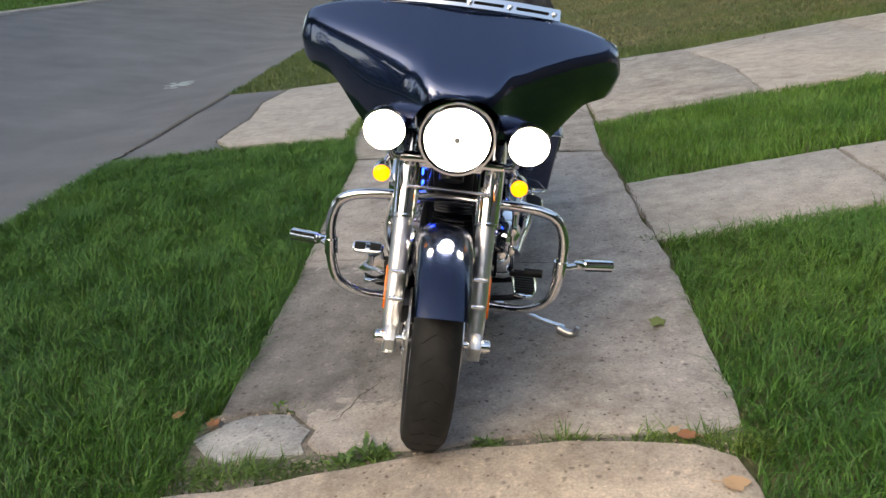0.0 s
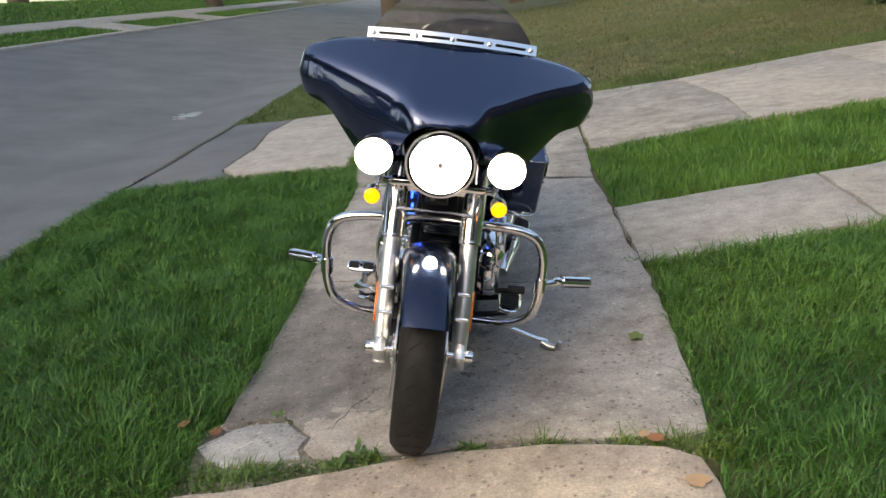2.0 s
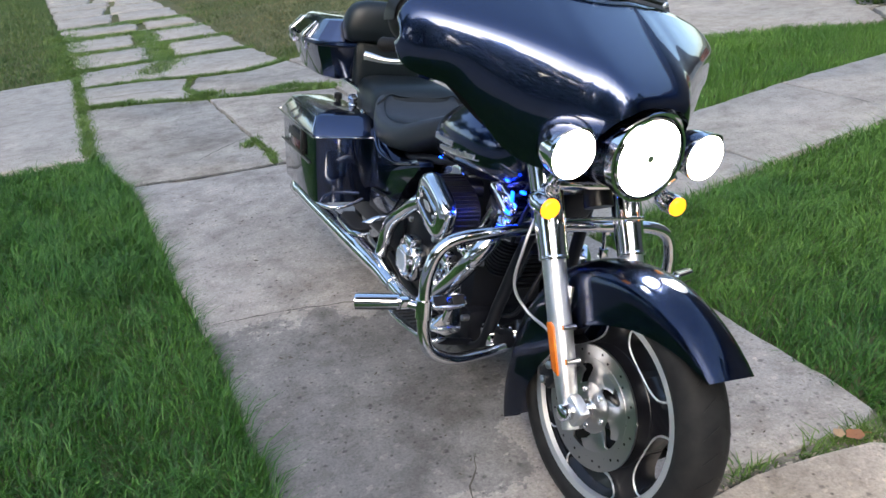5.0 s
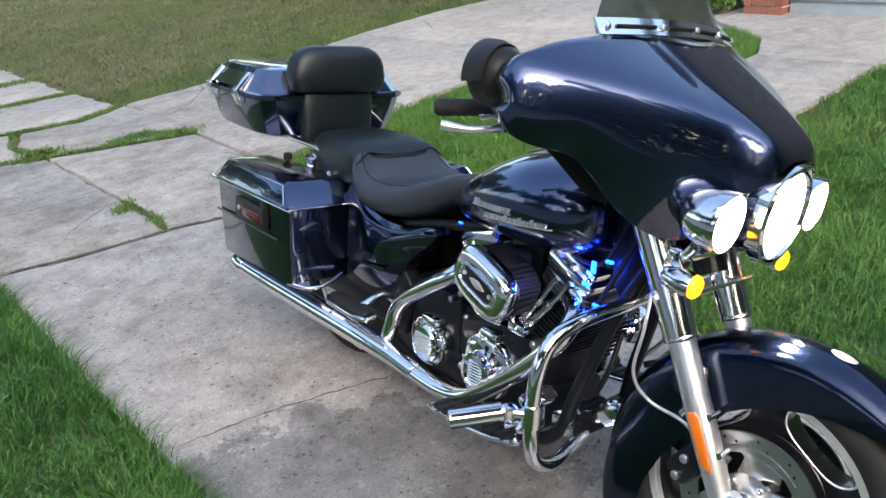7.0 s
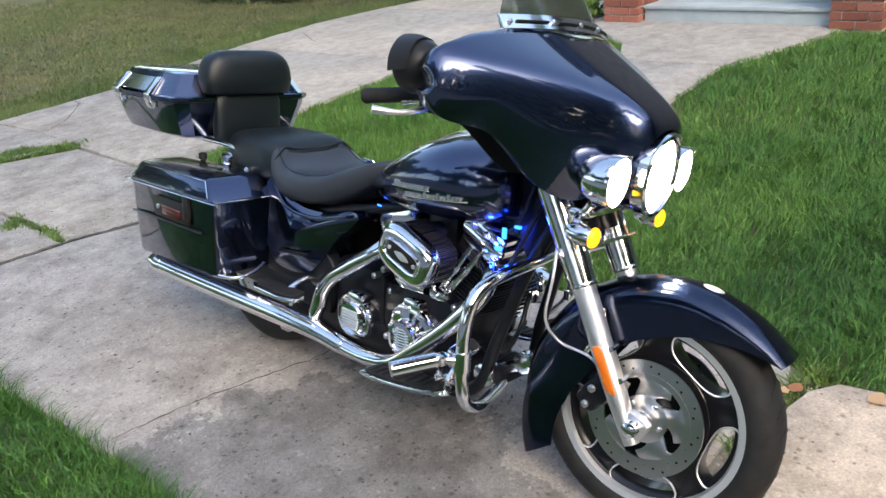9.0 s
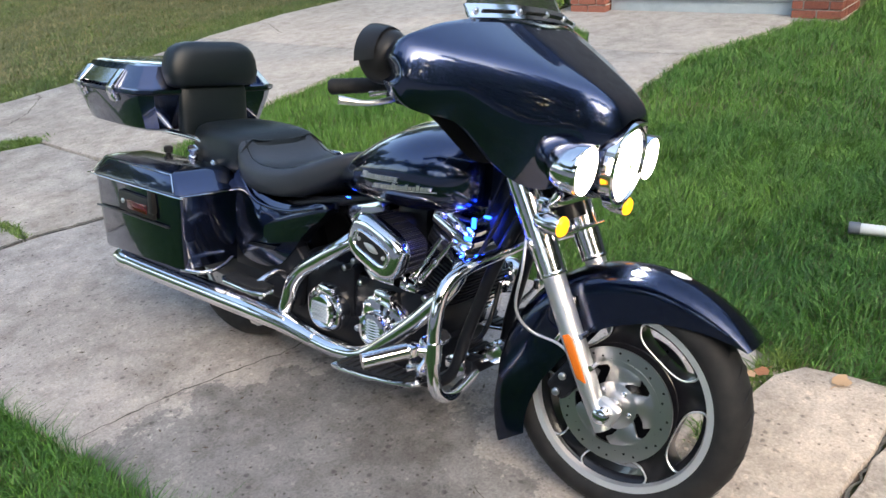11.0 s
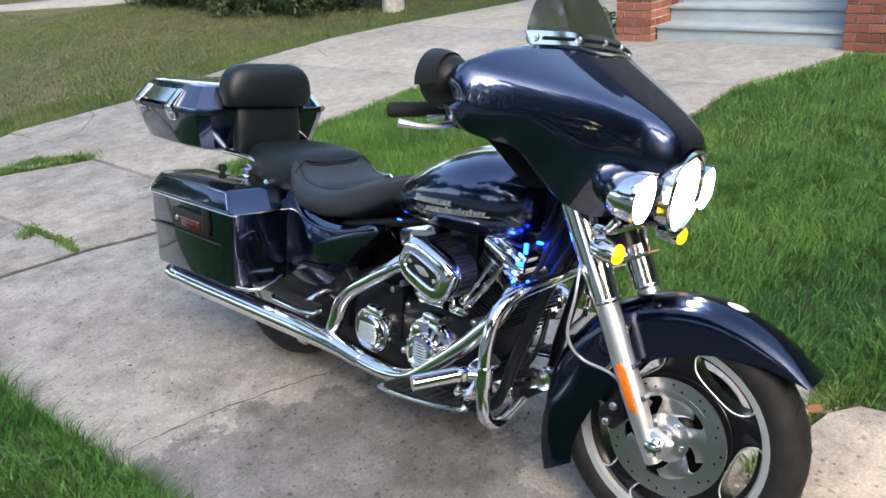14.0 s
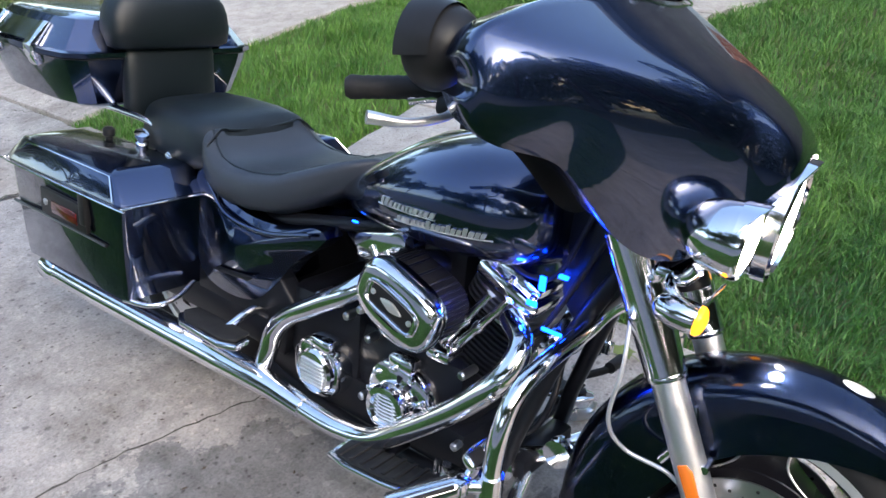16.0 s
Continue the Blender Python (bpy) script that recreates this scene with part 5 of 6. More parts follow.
engine = part("crankcase", box((0, 0.77, 0.33), (0.26, 0.34, 0.20), 0.06), M_black_metal, bike, "black engine crankcase")
b = box((0, 1.02, 0.34), (0.28, 0.26, 0.22), 0.05)
part("gearbox", b, M_black_metal, engine)
part("oil_pan", box((0, 0.90, 0.222), (0.27, 0.64, 0.115), 0.03), M_black_metal, engine, "black oil pan under the engine")
for lean_, cy in ((24, 0.645), (-21, 0.815)):
    axis = Vector((0, -math.sin(radians(lean_)), math.cos(radians(lean_))))
    o = Vector((0, cy, 0.41))
    fwd = Vector((0, math.cos(radians(lean_)), math.sin(radians(lean_))))

    def stack(lo, hi, count, w, d_, cut):
        rings = []
        for k in range(count):
            h = lo + (hi - lo) * k / (count - 1)
            for hh, g in ((h - 0.0045, cut), (h - 0.0028, 0), (h + 0.0028, 0), (h + 0.0045, cut)):
                c = o + axis * hh
                rings.append([c + Vector((x_, 0, 0)) + fwd * y_ for x_, y_ in oval(0, 0, w / 2 - g, d_ / 2 - g, 28, 4.0)])
        return loft(rings)
    cyl = part("cylinder", stack(0.010, 0.138, 11, 0.178, 0.165, 0.024), M_black_metal, engine, "black finned cylinder barrel")
    part("cylinder_head", stack(0.152, 0.192, 4, 0.190, 0.175, 0.014), M_steel, cyl, "finned cylinder head")
    tall = 0.038 if lean_ > 0 else 0.062
    b = box(o + axis * (0.241 - tall / 2), (0.195, 0.158, tall), 0.012, None, (lean_, 0, 0))
    box(o + axis * 0.250, (0.170, 0.130, 0.030), 0.012, b, (lean_, 0, 0))
    for sx in (-1, 1):
        for k in (-1, 0, 1):
            p = o + axis * 0.24 + Vector((sx * 0.088, 0, 0)) + Vector((0, math.cos(radians(lean_)), math.sin(radians(lean_)))) * 0.055 * k
            lathe([(0.007, 0), (0.007, 0.012), (0.004, 0.014)], p, axis, b, 10)
    part("rocker_box", b, M_chrome, cyl, "chrome rocker cover")
    for dy in (-0.022, 0.022):
        b = bmesh.new()
        p, q = Vector((-0.105, 0.735 + (cy - 0.735) * 0.55 + dy * 0.6, 0.425)), o + axis * 0.20 + Vector((-0.095, dy, 0))
        tube([p, p.lerp(q, 0.5), q], [0.013, 0.010, 0.009], b, 12, bend=False)
        lathe([(0.016, 0), (0.017, 0.012), (0.012, 0.02)], p, q - p, b, 14)
        lathe([(0.013, -0.01), (0.014, 0.004), (0.010, 0.01)], p.lerp(q, 0.55), q - p, b, 14)
        part("pushrod_tube", b, M_chrome, cyl, "chrome pushrod tube")

b = box((0, 0.735, 0.575), (0.13, 0.13, 0.20), 0.03)
tube([(-0.05, 0.735, 0.60), (-0.10, 0.76, 0.60), (-0.13, 0.80, 0.60)], 0.030, b, 16)
part("intake_manifold", b, M_black_metal, engine, "black intake manifold between the cylinders")
for y in (0.672, 0.798):
    b = box((-0.112, y, 0.435), (0.055, 0.062, 0.030), 0.008)
    for dy in (-0.024, 0.024):
        lathe([(0.006, 0), (0.006, 0.010), (0.003, 0.012)], (-0.128, y + dy, 0.449), (0, 0, 1), b, 10)
    lathe([(0.007, 0), (0.007, 0.008), (0.004, 0.010)], (-0.139, y, 0.436), (-1, 0, 0), b, 10)
    part("lifter_block", b, M_chrome, engine, "chrome lifter block at the foot of the pushrods")

# right-hand covers
XR = (-1, 0, 0)
b = prism(oval(0.735, 0.315, 0.088, 0.082, 28, 2.6, 0.2), -0.165, -0.10, 0, 0.012)
box((-0.145, 0.735, 0.40), (0.04, 0.07, 0.035), 0.01, b)
cam_cover = part("cam_cover", b, M_chrome, engine, "polished chrome cam cover")
b = lathe([(0.058, 0.155), (0.058, 0.180), (0.052, 0.196), (0.040, 0.198), (0.034, 0.192), (0.0, 0.192)], (0, 0.742, 0.300), XR, None, 32)
part("timer_cover", b, M_chrome, cam_cover, "round chrome timer cover")
b = bmesh.new()
for k in range(9):
    tube([(-0.185, 0.742 - 0.046, 0.266 + 0.0085 * k), (-0.199, 0.742, 0.266 + 0.0085 * k), (-0.185, 0.742 + 0.046, 0.266 + 0.0085 * k)], 0.0016, b, 5, 3)
tagged(part("cover_ribs", b, M_machined, cam_cover), kind="stuff")
b = bmesh.new()
for a in range(0, 360, 40):
    y, z = 0.735 + 0.078 * math.cos(radians(a)), 0.315 + 0.074 * math.sin(radians(a))
    lathe([(0.007, 0.160), (0.007, 0.172), (0.004, 0.174)], (0, y, z), XR, b, 10)
tagged(part("cover_bolt", b, M_chrome, cam_cover), kind="stuff")
for a in (100, 122, 144, 166, 188):
    c, d = math.cos(radians(a)), math.sin(radians(a))
    slot = [(0.742 + c * r - d * w, 0.300 + d * r + c * w) for r, w in ((0.061, -0.0045), (0.079, -0.0065), (0.079, 0.0065), (0.061, 0.0045))]
    part("cover_slot", prism(slot, -0.1685, -0.160, 0, 0.001), M_black_metal, cam_cover, "black slot between the cover's ribs")
cam_cover.location = (0, 0.014, -0.012)
b = prism(oval(0.975, 0.315, 0.075, 0.072, 24, 2.4), -0.185, -0.12, 0, 0.014)
lathe([(0.056, 0.17), (0.056, 0.196), (0.050, 0.202), (0.0, 0.202)], (0, 0.965, 0.315), XR, b, 28)
box((-0.17, 0.955, 0.385), (0.05, 0.07, 0.035), 0.012, b)
cc = part("clutch_cover", b, M_chrome, engine, "chrome clutch release cover")
cc.location = (0, 0.010, -0.026)
for k in range(7):
    part("cover_rib", box((-0.204, 0.965, 0.288 + 0.009 * k), (0.004, 0.080 - 0.004 * abs(k - 3), 0.006), 0.001, None, (0, 0, 0), 1), M_machined, cc)
b = bmesh.new()
for y, z in ((0.60, 0.25), (0.86, 0.40), (0.87, 0.25), (1.06, 0.40), (1.07, 0.26), (0.89, 0.46), (0.82, 0.47), (0.60, 0.42), (1.02, 0.45), (0.93, 0.43)):
    lathe([(0.010, 0.10), (0.010, 0.146), (0.006, 0.150)], (0, y, z), XR, b, 10)
tagged(part("case_bolt", b, M_steel, engine), kind="stuff")
b = tube([(-0.12, 0.84, 0.455), (-0.165, 0.80, 0.462), (-0.18, 0.74, 0.458), (-0.16, 0.70, 0.45)], 0.013)
box((-0.15, 0.74, 0.46), (0.05, 0.04, 0.045), 0.008, b)
part("breather", b, M_chrome, engine)
# air cleaner: a tilted oval drum
TL = 0.36
AY, AZ = 0.720, 0.558
b = prism(oval(AY, AZ, 0.095, 0.065, 36, 3.0, TL), -0.195, -0.11, 0, 0.004)
air = part("air_filter", b, M_plastic, bike, "black pleated filter behind a chrome oval cover")
b = bmesh.new()
for k in range(36):
    p = oval(AY, AZ, 0.097, 0.067, 36, 3.0, TL)[k]
    tube([(-0.192, *p), (-0.118, *p)], 0.0028, b, 5)
tagged(part("filter_pleat", b, M_black_metal, air), kind="stuff")
rings = []
for x, k in ((-0.192, 1.06), (-0.200, 1.085), (-0.214, 1.085), (-0.226, 1.05), (-0.234, 0.98), (-0.238, 0.88), (-0.238, 0.60), (-0.233, 0.58)):
    rings.append([(x, *p) for p in oval(AY, AZ, 0.098 * k, 0.066 * k, 48, 3.0, TL)])
cover = part("air_cleaner_cover", loft(rings), M_chrome, air, "chrome oval air cleaner cover")
b = prism(oval(AY, AZ, 0.066, 0.025, 40, 4.5, TL), -0.2365, -0.2325, 0, 0.001)
part("cover_inset", b, M_plastic, cover, "black oval inset")
ring = [(-0.239, *p) for p in oval(AY, AZ, 0.069, 0.0285, 48, 4.0, TL)]
part("inset_ring", tube(ring + ring[:1], 0.004, None, 8, 1), M_chrome, cover)
b = prism(oval(AY, AZ, 0.030, 0.011, 18, 1.3, TL), -0.240, -0.236, 0, 0.001)
for d in (-0.051, 0.051):
    lathe([(0.006, 0.2365), (0.006, 0.240), (0.003, 0.241)], (0, AY + d * math.cos(TL), AZ + d * math.sin(TL)), XR, b, 10)
part("cover_badge", b, M_emblem, cover, "small silver badge and screws")

# exhaust, right side and its twin on the other
b = tube([(-0.10, 0.53, 0.56), (-0.15, 0.47, 0.545), (-0.195, 0.475, 0.49), (-0.21, 0.55, 0.40), (-0.215, 0.66, 0.30), (-0.215, 0.76, 0.225), (-0.215, 0.87, 0.198), (-0.22, 1.0, 0.202)], 0.025, None, 18)
ex = part("exhaust_pipe", b, M_chrome, bike, "polished chrome exhaust header")
b = tube([(-0.12, 0.85, 0.575), (-0.17, 0.845, 0.555), (-0.20, 0.88, 0.520), (-0.208, 0.97, 0.460), (-0.21, 1.05, 0.405), (-0.212, 1.095, 0.35), (-0.216, 1.113, 0.29), (-0.22, 1.135, 0.235)], 0.0235, None, 18)
part("rear_header", b, M_chrome, ex, "chrome rear cylinder header")
for s in (-1, 1):
    b = tube([(s * 0.222, 0.98, 0.202), (s * 0.235, 1.08, 0.222), (s * 0.25, 1.18, 0.235), (s * 0.262, 1.32, 0.240), (s * 0.285, 1.75, 0.242), (s * 0.292, 1.96, 0.243)], [0.027, 0.030, 0.034, 0.037, 0.038, 0.038, 0.038], None, 22)
    mu = part("muffler", b, M_chrome, bike, "long chrome muffler")
    b = lathe([(0.0385, -0.02), (0.040, 0.0), (0.040, 0.05), (0.037, 0.056), (0.033, 0.05), (0.031, -0.01)], (s * 0.2925, 1.96, 0.243), (s * 0.04, 1, 0.0), None, 24)
    part("muffler_tip", b, M_chrome, mu)
    b = box((s * 0.222, 1.27, 0.196), (0.025, 0.05, 0.06), 0.008)
    part("muffler_bracket", b, M_steel, mu)

# crash bar, highway pegs
pts = [(0, 0.375, 0.625), (-0.12, 0.362, 0.624), (-0.27, 0.355, 0.618), (-0.345, 0.355, 0.592), (-0.375, 0.357, 0.53), (-0.378, 0.36, 0.45), (-0.372, 0.362, 0.37), (-0.345, 0.368, 0.305), (-0.27, 0.385, 0.265), (-0.16, 0.43, 0.245), (-0.08, 0.46, 0.24)]
full = pts[::-1] + [(-x * 0.945, y, z) for x, y, z in pts[1:]]
cb = part("crash_bar", tube(full, 0.0165, None, 18, 6), M_chrome, bike, "chrome tubular crash bar")
for s in (-1, 1):
    at = 0.376 if s < 0 else 0.355
    b = tube([(s * at, 0.361, 0.405), (s * (at + 0.001), 0.361, 0.455)], 0.0215, None, 18)
    part("peg_clamp", b, M_chrome, cb)
    b = tube([(s * (at + 0.009), 0.366, 0.432), (s * 0.415, 0.39, 0.436), (s * 0.43, 0.40, 0.436)], 0.011)
    box((s * 0.415, 0.392, 0.436), (0.035, 0.03, 0.03), 0.008, b)
    pg = part("highway_peg", b, M_chrome, bike, "chrome highway peg on the crash bar")
    b = tube([(s * 0.428, 0.398, 0.436), (s * 0.524, 0.452, 0.422)], 0.0195, None, 18)
    part("peg_barrel", b, M_chrome, pg)
    b = bmesh.new()
    d = Vector((s * 0.096, 0.054, -0.014))
    for a in range(0, 360, 90):
        n1 = Vector((0, 0, 1))
        n2 = d.cross(n1).normalized()
        o = (n1 * math.cos(radians(a + 45)) + n2 * math.sin(radians(a + 45))) * 0.018
        tube([Vector((s * 0.432, 0.400, 0.436)) + o, Vector((s * 0.522, 0.451, 0.422)) + o], 0.0042, b, 6)
    tagged(part("peg_rubber", b, M_rubber, pg, "black rubber strips"), kind="stuff")

# floorboards, pedals
for s in (-1, 1):
    out = [(s * 0.225, 0.55), (s * 0.27, 0.52), (s * 0.292, 0.535), (s * 0.305, 0.60), (s * 0.311, 0.69), (s * 0.309, 0.79), (s * 0.297, 0.852), (s * 0.235, 0.86), (s * 0.215, 0.82)]
    tilt = Matrix.Translation((0, 0.62, 0.242)) @ Matrix.Rotation(radians(-8), 4, "X") @ Matrix.Translation((0, -0.65, -0.238))
    b = prism(out, 0.230, 0.242, 2, 0.004)
    bmesh.ops.transform(b, matrix=tilt, verts=b.verts)
    fb_ = part("floorboard", b, M_chrome, bike, "chrome rimmed rider floorboard")
    inner = [(s * 0.262 + (x - s * 0.262) * 0.80, 0.69 + (y - 0.69) * 0.88) for x, y in out]
    b = prism(inner, 0.243, 0.250, 2, 0.003)
    bmesh.ops.transform(b, matrix=tilt, verts=b.verts)
    part("board_pad", b, M_rubber, fb_, "black ribbed rubber pad")
    for k in range(9):
        b = box((s * 0.262, 0.565 + 0.031 * k, 0.252), (0.070, 0.010, 0.006), 0.002)
        bmesh.ops.transform(b, matrix=tilt, verts=b.verts)
        part("pad_rib", b, M_rubber, fb_)
    for y in (0.58, 0.74):
        b = tube([(s * 0.12, y, 0.20), (s * 0.20, y - 0.01, 0.215), (s * 0.26, y - 0.01, 0.228)], 0.011)
        part("board_bracket", b, M_black_metal, fb_)
    out = [(s * 0.262, 1.12), (s * 0.31, 1.11), (s * 0.33, 1.15), (s * 0.33, 1.30), (s * 0.305, 1.34), (s * 0.268, 1.33)]
    b = prism(out, 0.325, 0.340, 2, 0.005)
    pb = part("passenger_board", b, M_chrome, bike, "folding passenger floorboard")
    b = prism([(x * 0.97, 1.225 + (y - 1.225) * 0.9) for x, y in out], 0.341, 0.349, 2, 0.003)
    part("board_pad", b, M_rubber, pb)
    b = tube([(s * 0.14, 1.20, 0.33), (s * 0.19, 1.20, 0.36), (s * 0.275, 1.20, 0.335)], 0.012)
    part("board_bracket", b, M_chrome, pb)
b = tube([(-0.17, 0.62, 0.235), (-0.24, 0.56, 0.245), (-0.262, 0.49, 0.31), (-0.262, 0.455, 0.375)], 0.010)
pd = part("brake_pedal", b, M_chrome, bike, "chrome brake pedal")
pad = part("pedal_pad", prism(oval(-0.272, 0.0, 0.052, 0.021, 24, 3.5), -0.008, 0.008, 2, 0.004), M_chrome, pd, "chrome pedal pad")
pad.location, pad.rotation_euler = (0, 0.445, 0.402), (radians(40), 0, 0)
rib = bmesh.new()
for k in (-1, 1):
    box((-0.272 + 0.026 * k, 0.0, 0.009), (0.036, 0.028, 0.004), 0.002, rib, (0, 0, 0), 1)
tagged(part("pad_strip", rib, M_rubber, pad, "black rubber strips"), kind="stuff")
part("pedal_plate", prism([(-0.305, 0.318), (-0.238, 0.385), (-0.222, 0.380), (-0.214, 0.300), (-0.255, 0.288), (-0.300, 0.305)], 0.468, 0.478, 1, 0.003), M_chrome, pd, "chrome pedal plate")
b = prism([(-0.235, 0.560), (-0.300, 0.520), (-0.306, 0.508), (-0.235, 0.500)], 0.300, 0.312, 2, 0.003)
part("toe_guard", b, M_chrome, pd, "chrome toe guard")
b = lathe([(0.0, -0.002), (0.026, 0.0), (0.034, 0.003), (0.034, 0.012), (0.027, 0.015), (0.027, 0.032), (0.034, 0.035), (0.034, 0.046), (0.025, 0.050), (0.0, 0.051)], (-0.070, 0.505, 0.238), XR, None, 28)
part("oil_filter", b, M_chrome, bike, "flanged chrome oil filter")
b = tube([(-0.062, 0.505, 0.240), (0.05, 0.52, 0.240)], 0.020, None, 16)
part("filter_mount", b, M_black_metal, bike, "black filter mount")
part("canister_bar", box((-0.058, 0.450, 0.268), (0.012, 0.110, 0.034), 0.004, None, (-27, 0, 0)), M_chrome, bike, "flat chrome bar between the canisters")
part("lower_crossmember", box((0, 0.480, 0.238), (0.20, 0.055, 0.052), 0.014), M_black_metal, bike, "black lower frame crossmember")
b = lathe([(0.0, 0.0), (0.024, 0.0), (0.030, 0.003), (0.030, 0.010), (0.024, 0.013), (0.024, 0.022), (0.030, 0.025), (0.030, 0.032), (0.0, 0.034)], (-0.045, 0.400, 0.300), XR, None, 24)
part("horn", b, M_chrome, bike, "ribbed chrome canister")
# left side: primary cover, shifter, stand
b = prism(oval(0.88, 0.34, 0.30, 0.13, 40, 3.0), 0.13, 0.215, 0, 0.025)
pc = part("primary_cover", b, M_chrome, engine, "chrome primary cover")
part("derby_cover", lathe([(0.085, 0.21), (0.085, 0.222), (0.075, 0.228), (0, 0.229)], (0, 1.03, 0.36), X, None, 32), M_chrome, pc)
b = tube([(0.17, 0.50, 0.58), (0.195, 0.46, 0.56), (0.20, 0.45, 0.46), (0.205, 0.47, 0.40), (0.21, 0.53, 0.33)], 0.007)
for z in (0.56, 0.49, 0.42):
    box((0.20, 0.452, z), (0.022, 0.022, 0.03), 0.004, b)
sh = part("shift_linkage", b, M_chrome, bike, "chrome shift linkage")
b = tube([(0.21, 0.52, 0.31), (0.25, 0.47, 0.335), (0.29, 0.46, 0.345)], 0.009)
tube([(0.25, 0.46, 0.345), (0.31, 0.46, 0.345)], 0.014, b)
part("shift_peg", b, M_rubber, sh)
b = lathe([(0.055, 0.0), (0.058, 0.02), (0.05, 0.045), (0.02, 0.06), (0, 0.061)], (0.165, 0.56, 0.43), (0.9, -0.5, 0), None, 28)
part("horn_cover", b, M_chrome, bike, "round chrome horn cover")
b = tube([(0.12, 0.60, 0.185), (0.22, 0.605, 0.165), (0.34, 0.607, 0.125), (0.42, 0.605, 0.105)], [0.014, 0.012, 0.011, 0.012])
ks = part("side_stand", b, M_chrome, bike, "chrome side stand carrying the leaning motorcycle")
b = tube([(0.40, 0.600, 0.104), (0.435, 0.585, 0.096), (0.458, 0.578, 0.104), (0.466, 0.574, 0.128)], [0.016, 0.015, 0.012, 0.008])
part("stand_foot", b, M_steel, ks)

# seat
ss = [(0.950, 0.040, 0.735, 0.768), (0.965, 0.062, 0.715, 0.773), (1.02, 0.100, 0.675, 0.762), (1.09, 0.146, 0.630, 0.734), (1.16, 0.178, 0.600, 0.706), (1.24, 0.192, 0.590, 0.692), (1.31, 0.196, 0.592, 0.692),
      (1.36, 0.192, 0.600, 0.704), (1.395, 0.184, 0.610, 0.732), (1.42, 0.172, 0.625, 0.758), (1.445, 0.150, 0.650, 0.764)]


def cushion(sections, dish, n=30):
    rings = []
    for y, w, z0, z1 in sections:
        ring = []
        for i in range(n):
            a = 2 * math.pi * i / n
            c, s = math.cos(a), math.sin(a)
            x = w * math.copysign(abs(c) ** 0.55, c)
            z = (z0 + z1) / 2 + (z1 - z0) / 2 * math.copysign(abs(s) ** 0.55, s)
            if s > 0:
                z += dish * ((x / w) ** 2 - 0.4) * (w / 0.19) * s
            ring.append((x, y, z))
        rings.append(ring)
    return loft(rings)


seat = part("seat", cushion(ss, 0.03), M_seat, bike, "black vinyl bucket seat with a raised passenger pad", 60)
part("passenger_pad", cushion([(1.395, 0.10, 0.66, 0.70), (1.405, 0.150, 0.64, 0.742), (1.43, 0.166, 0.63, 0.774), (1.50, 0.168, 0.62, 0.784), (1.60, 0.165, 0.61, 0.786), (1.70, 0.155, 0.62, 0.782), (1.74, 0.12, 0.65, 0.765)], 0.006), M_leather, seat, "black vinyl passenger pad", 60)
seam = [(x, 1.40 - 0.028 * (1 - (x / 0.17) ** 2) * 0 + 0.012 * math.cos(x * 9), 0.754 + 0.028 * ((x / 0.18) ** 2 - 0.4) - 0.06 * max(0, abs(x) - 0.13) / 0.05) for x in np.linspace(-0.172, 0.172, 15)]
part("seat_piping", tube(seam, 0.004, None, 8, 3), M_leather, seat)


def on_cushion(section, u, dish):
    y, w, z0, z1 = section
    c = abs(u) ** (1 / 0.55)
    s = math.sqrt(1 - c * c)
    return (u * w, y, (z0 + z1) / 2 + (z1 - z0) / 2 * s ** 0.55 + dish * (u * u - 0.4) * (w / 0.19) * s)


welt = [on_cushion(q, -0.80, 0.03) for q in ss[9:3:-1]] + [on_cushion(ss[3], u, 0.03) for u in (-0.6, -0.3, 0.0, 0.3, 0.6)] + [on_cushion(q, 0.80, 0.03) for q in ss[4:10]]
part("seat_welt", tube(welt, 0.0035, None, 8, 4), M_leather, seat, "stitched welt round the bucket")
part("seat_tag", box((-0.138, 1.52, 0.765), (0.004, 0.022, 0.012), 0.001, None, (0, 25, 0)), M_emblem, seat, "small silver tag")

# rear fender, wheel, side covers
rear = part("rear_wheel", tyre(1.613, 0.312, 0.312, 0.085, 0.205), M_rubber, bike, "wide black rear tyre on a black cast wheel")
rim(1.613, 0.312, 0.205, 0.068, rear, False)
disc(-0.088, 1.613, 0.312, 0.147, rear, False)
rings = []
for i in range(26):
    a = radians(-8 + 178 * i / 25)
    ring = []
    for j in range(17):
        u = -1 + j / 8
        x = 0.115 * math.sin(max(-1, min(1, u / 0.7)) * math.pi / 2)
        r_ = 0.365 - 0.05 * (1 - math.cos(min(1, abs(u) / 0.7) * math.pi / 2)) - 0.10 * max(0, (abs(u) - 0.7) / 0.3)
        ring.append((x, 1.613 + math.cos(a) * r_, 0.312 + math.sin(a) * r_))
    rings.append(ring)
b = loft(rings, None, closed=False)
bmesh.ops.solidify(b, geom=b.faces[:], thickness=0.004)
rf = part("rear_fender", b, M_paint, bike, "glossy dark blue rear fender")
b = box((0, 1.99, 0.46), (0.16, 0.03, 0.07), 0.012)
part("tail_lamp", b, M_red, rf, "dark red tail lamp")
def crowned(outline, centre, x, crown, steps=7):
    """A panel whose face swells outwards from its outline."""
    edge = [Vector((q.x, q.y)) for q in smooth_path([(*p, 0) for p in outline + outline[:1]], 4)[:-1]]
    c = Vector(centre)
    rings = [[(x - math.copysign(0.05, x), *p) for p in edge]]
    for k in range(steps):
        u = k / steps
        rings.append([(x + math.copysign(crown, x) * math.sin(u * math.pi / 2), *(p.lerp(c, u))) for p in edge])
    return loft(rings)


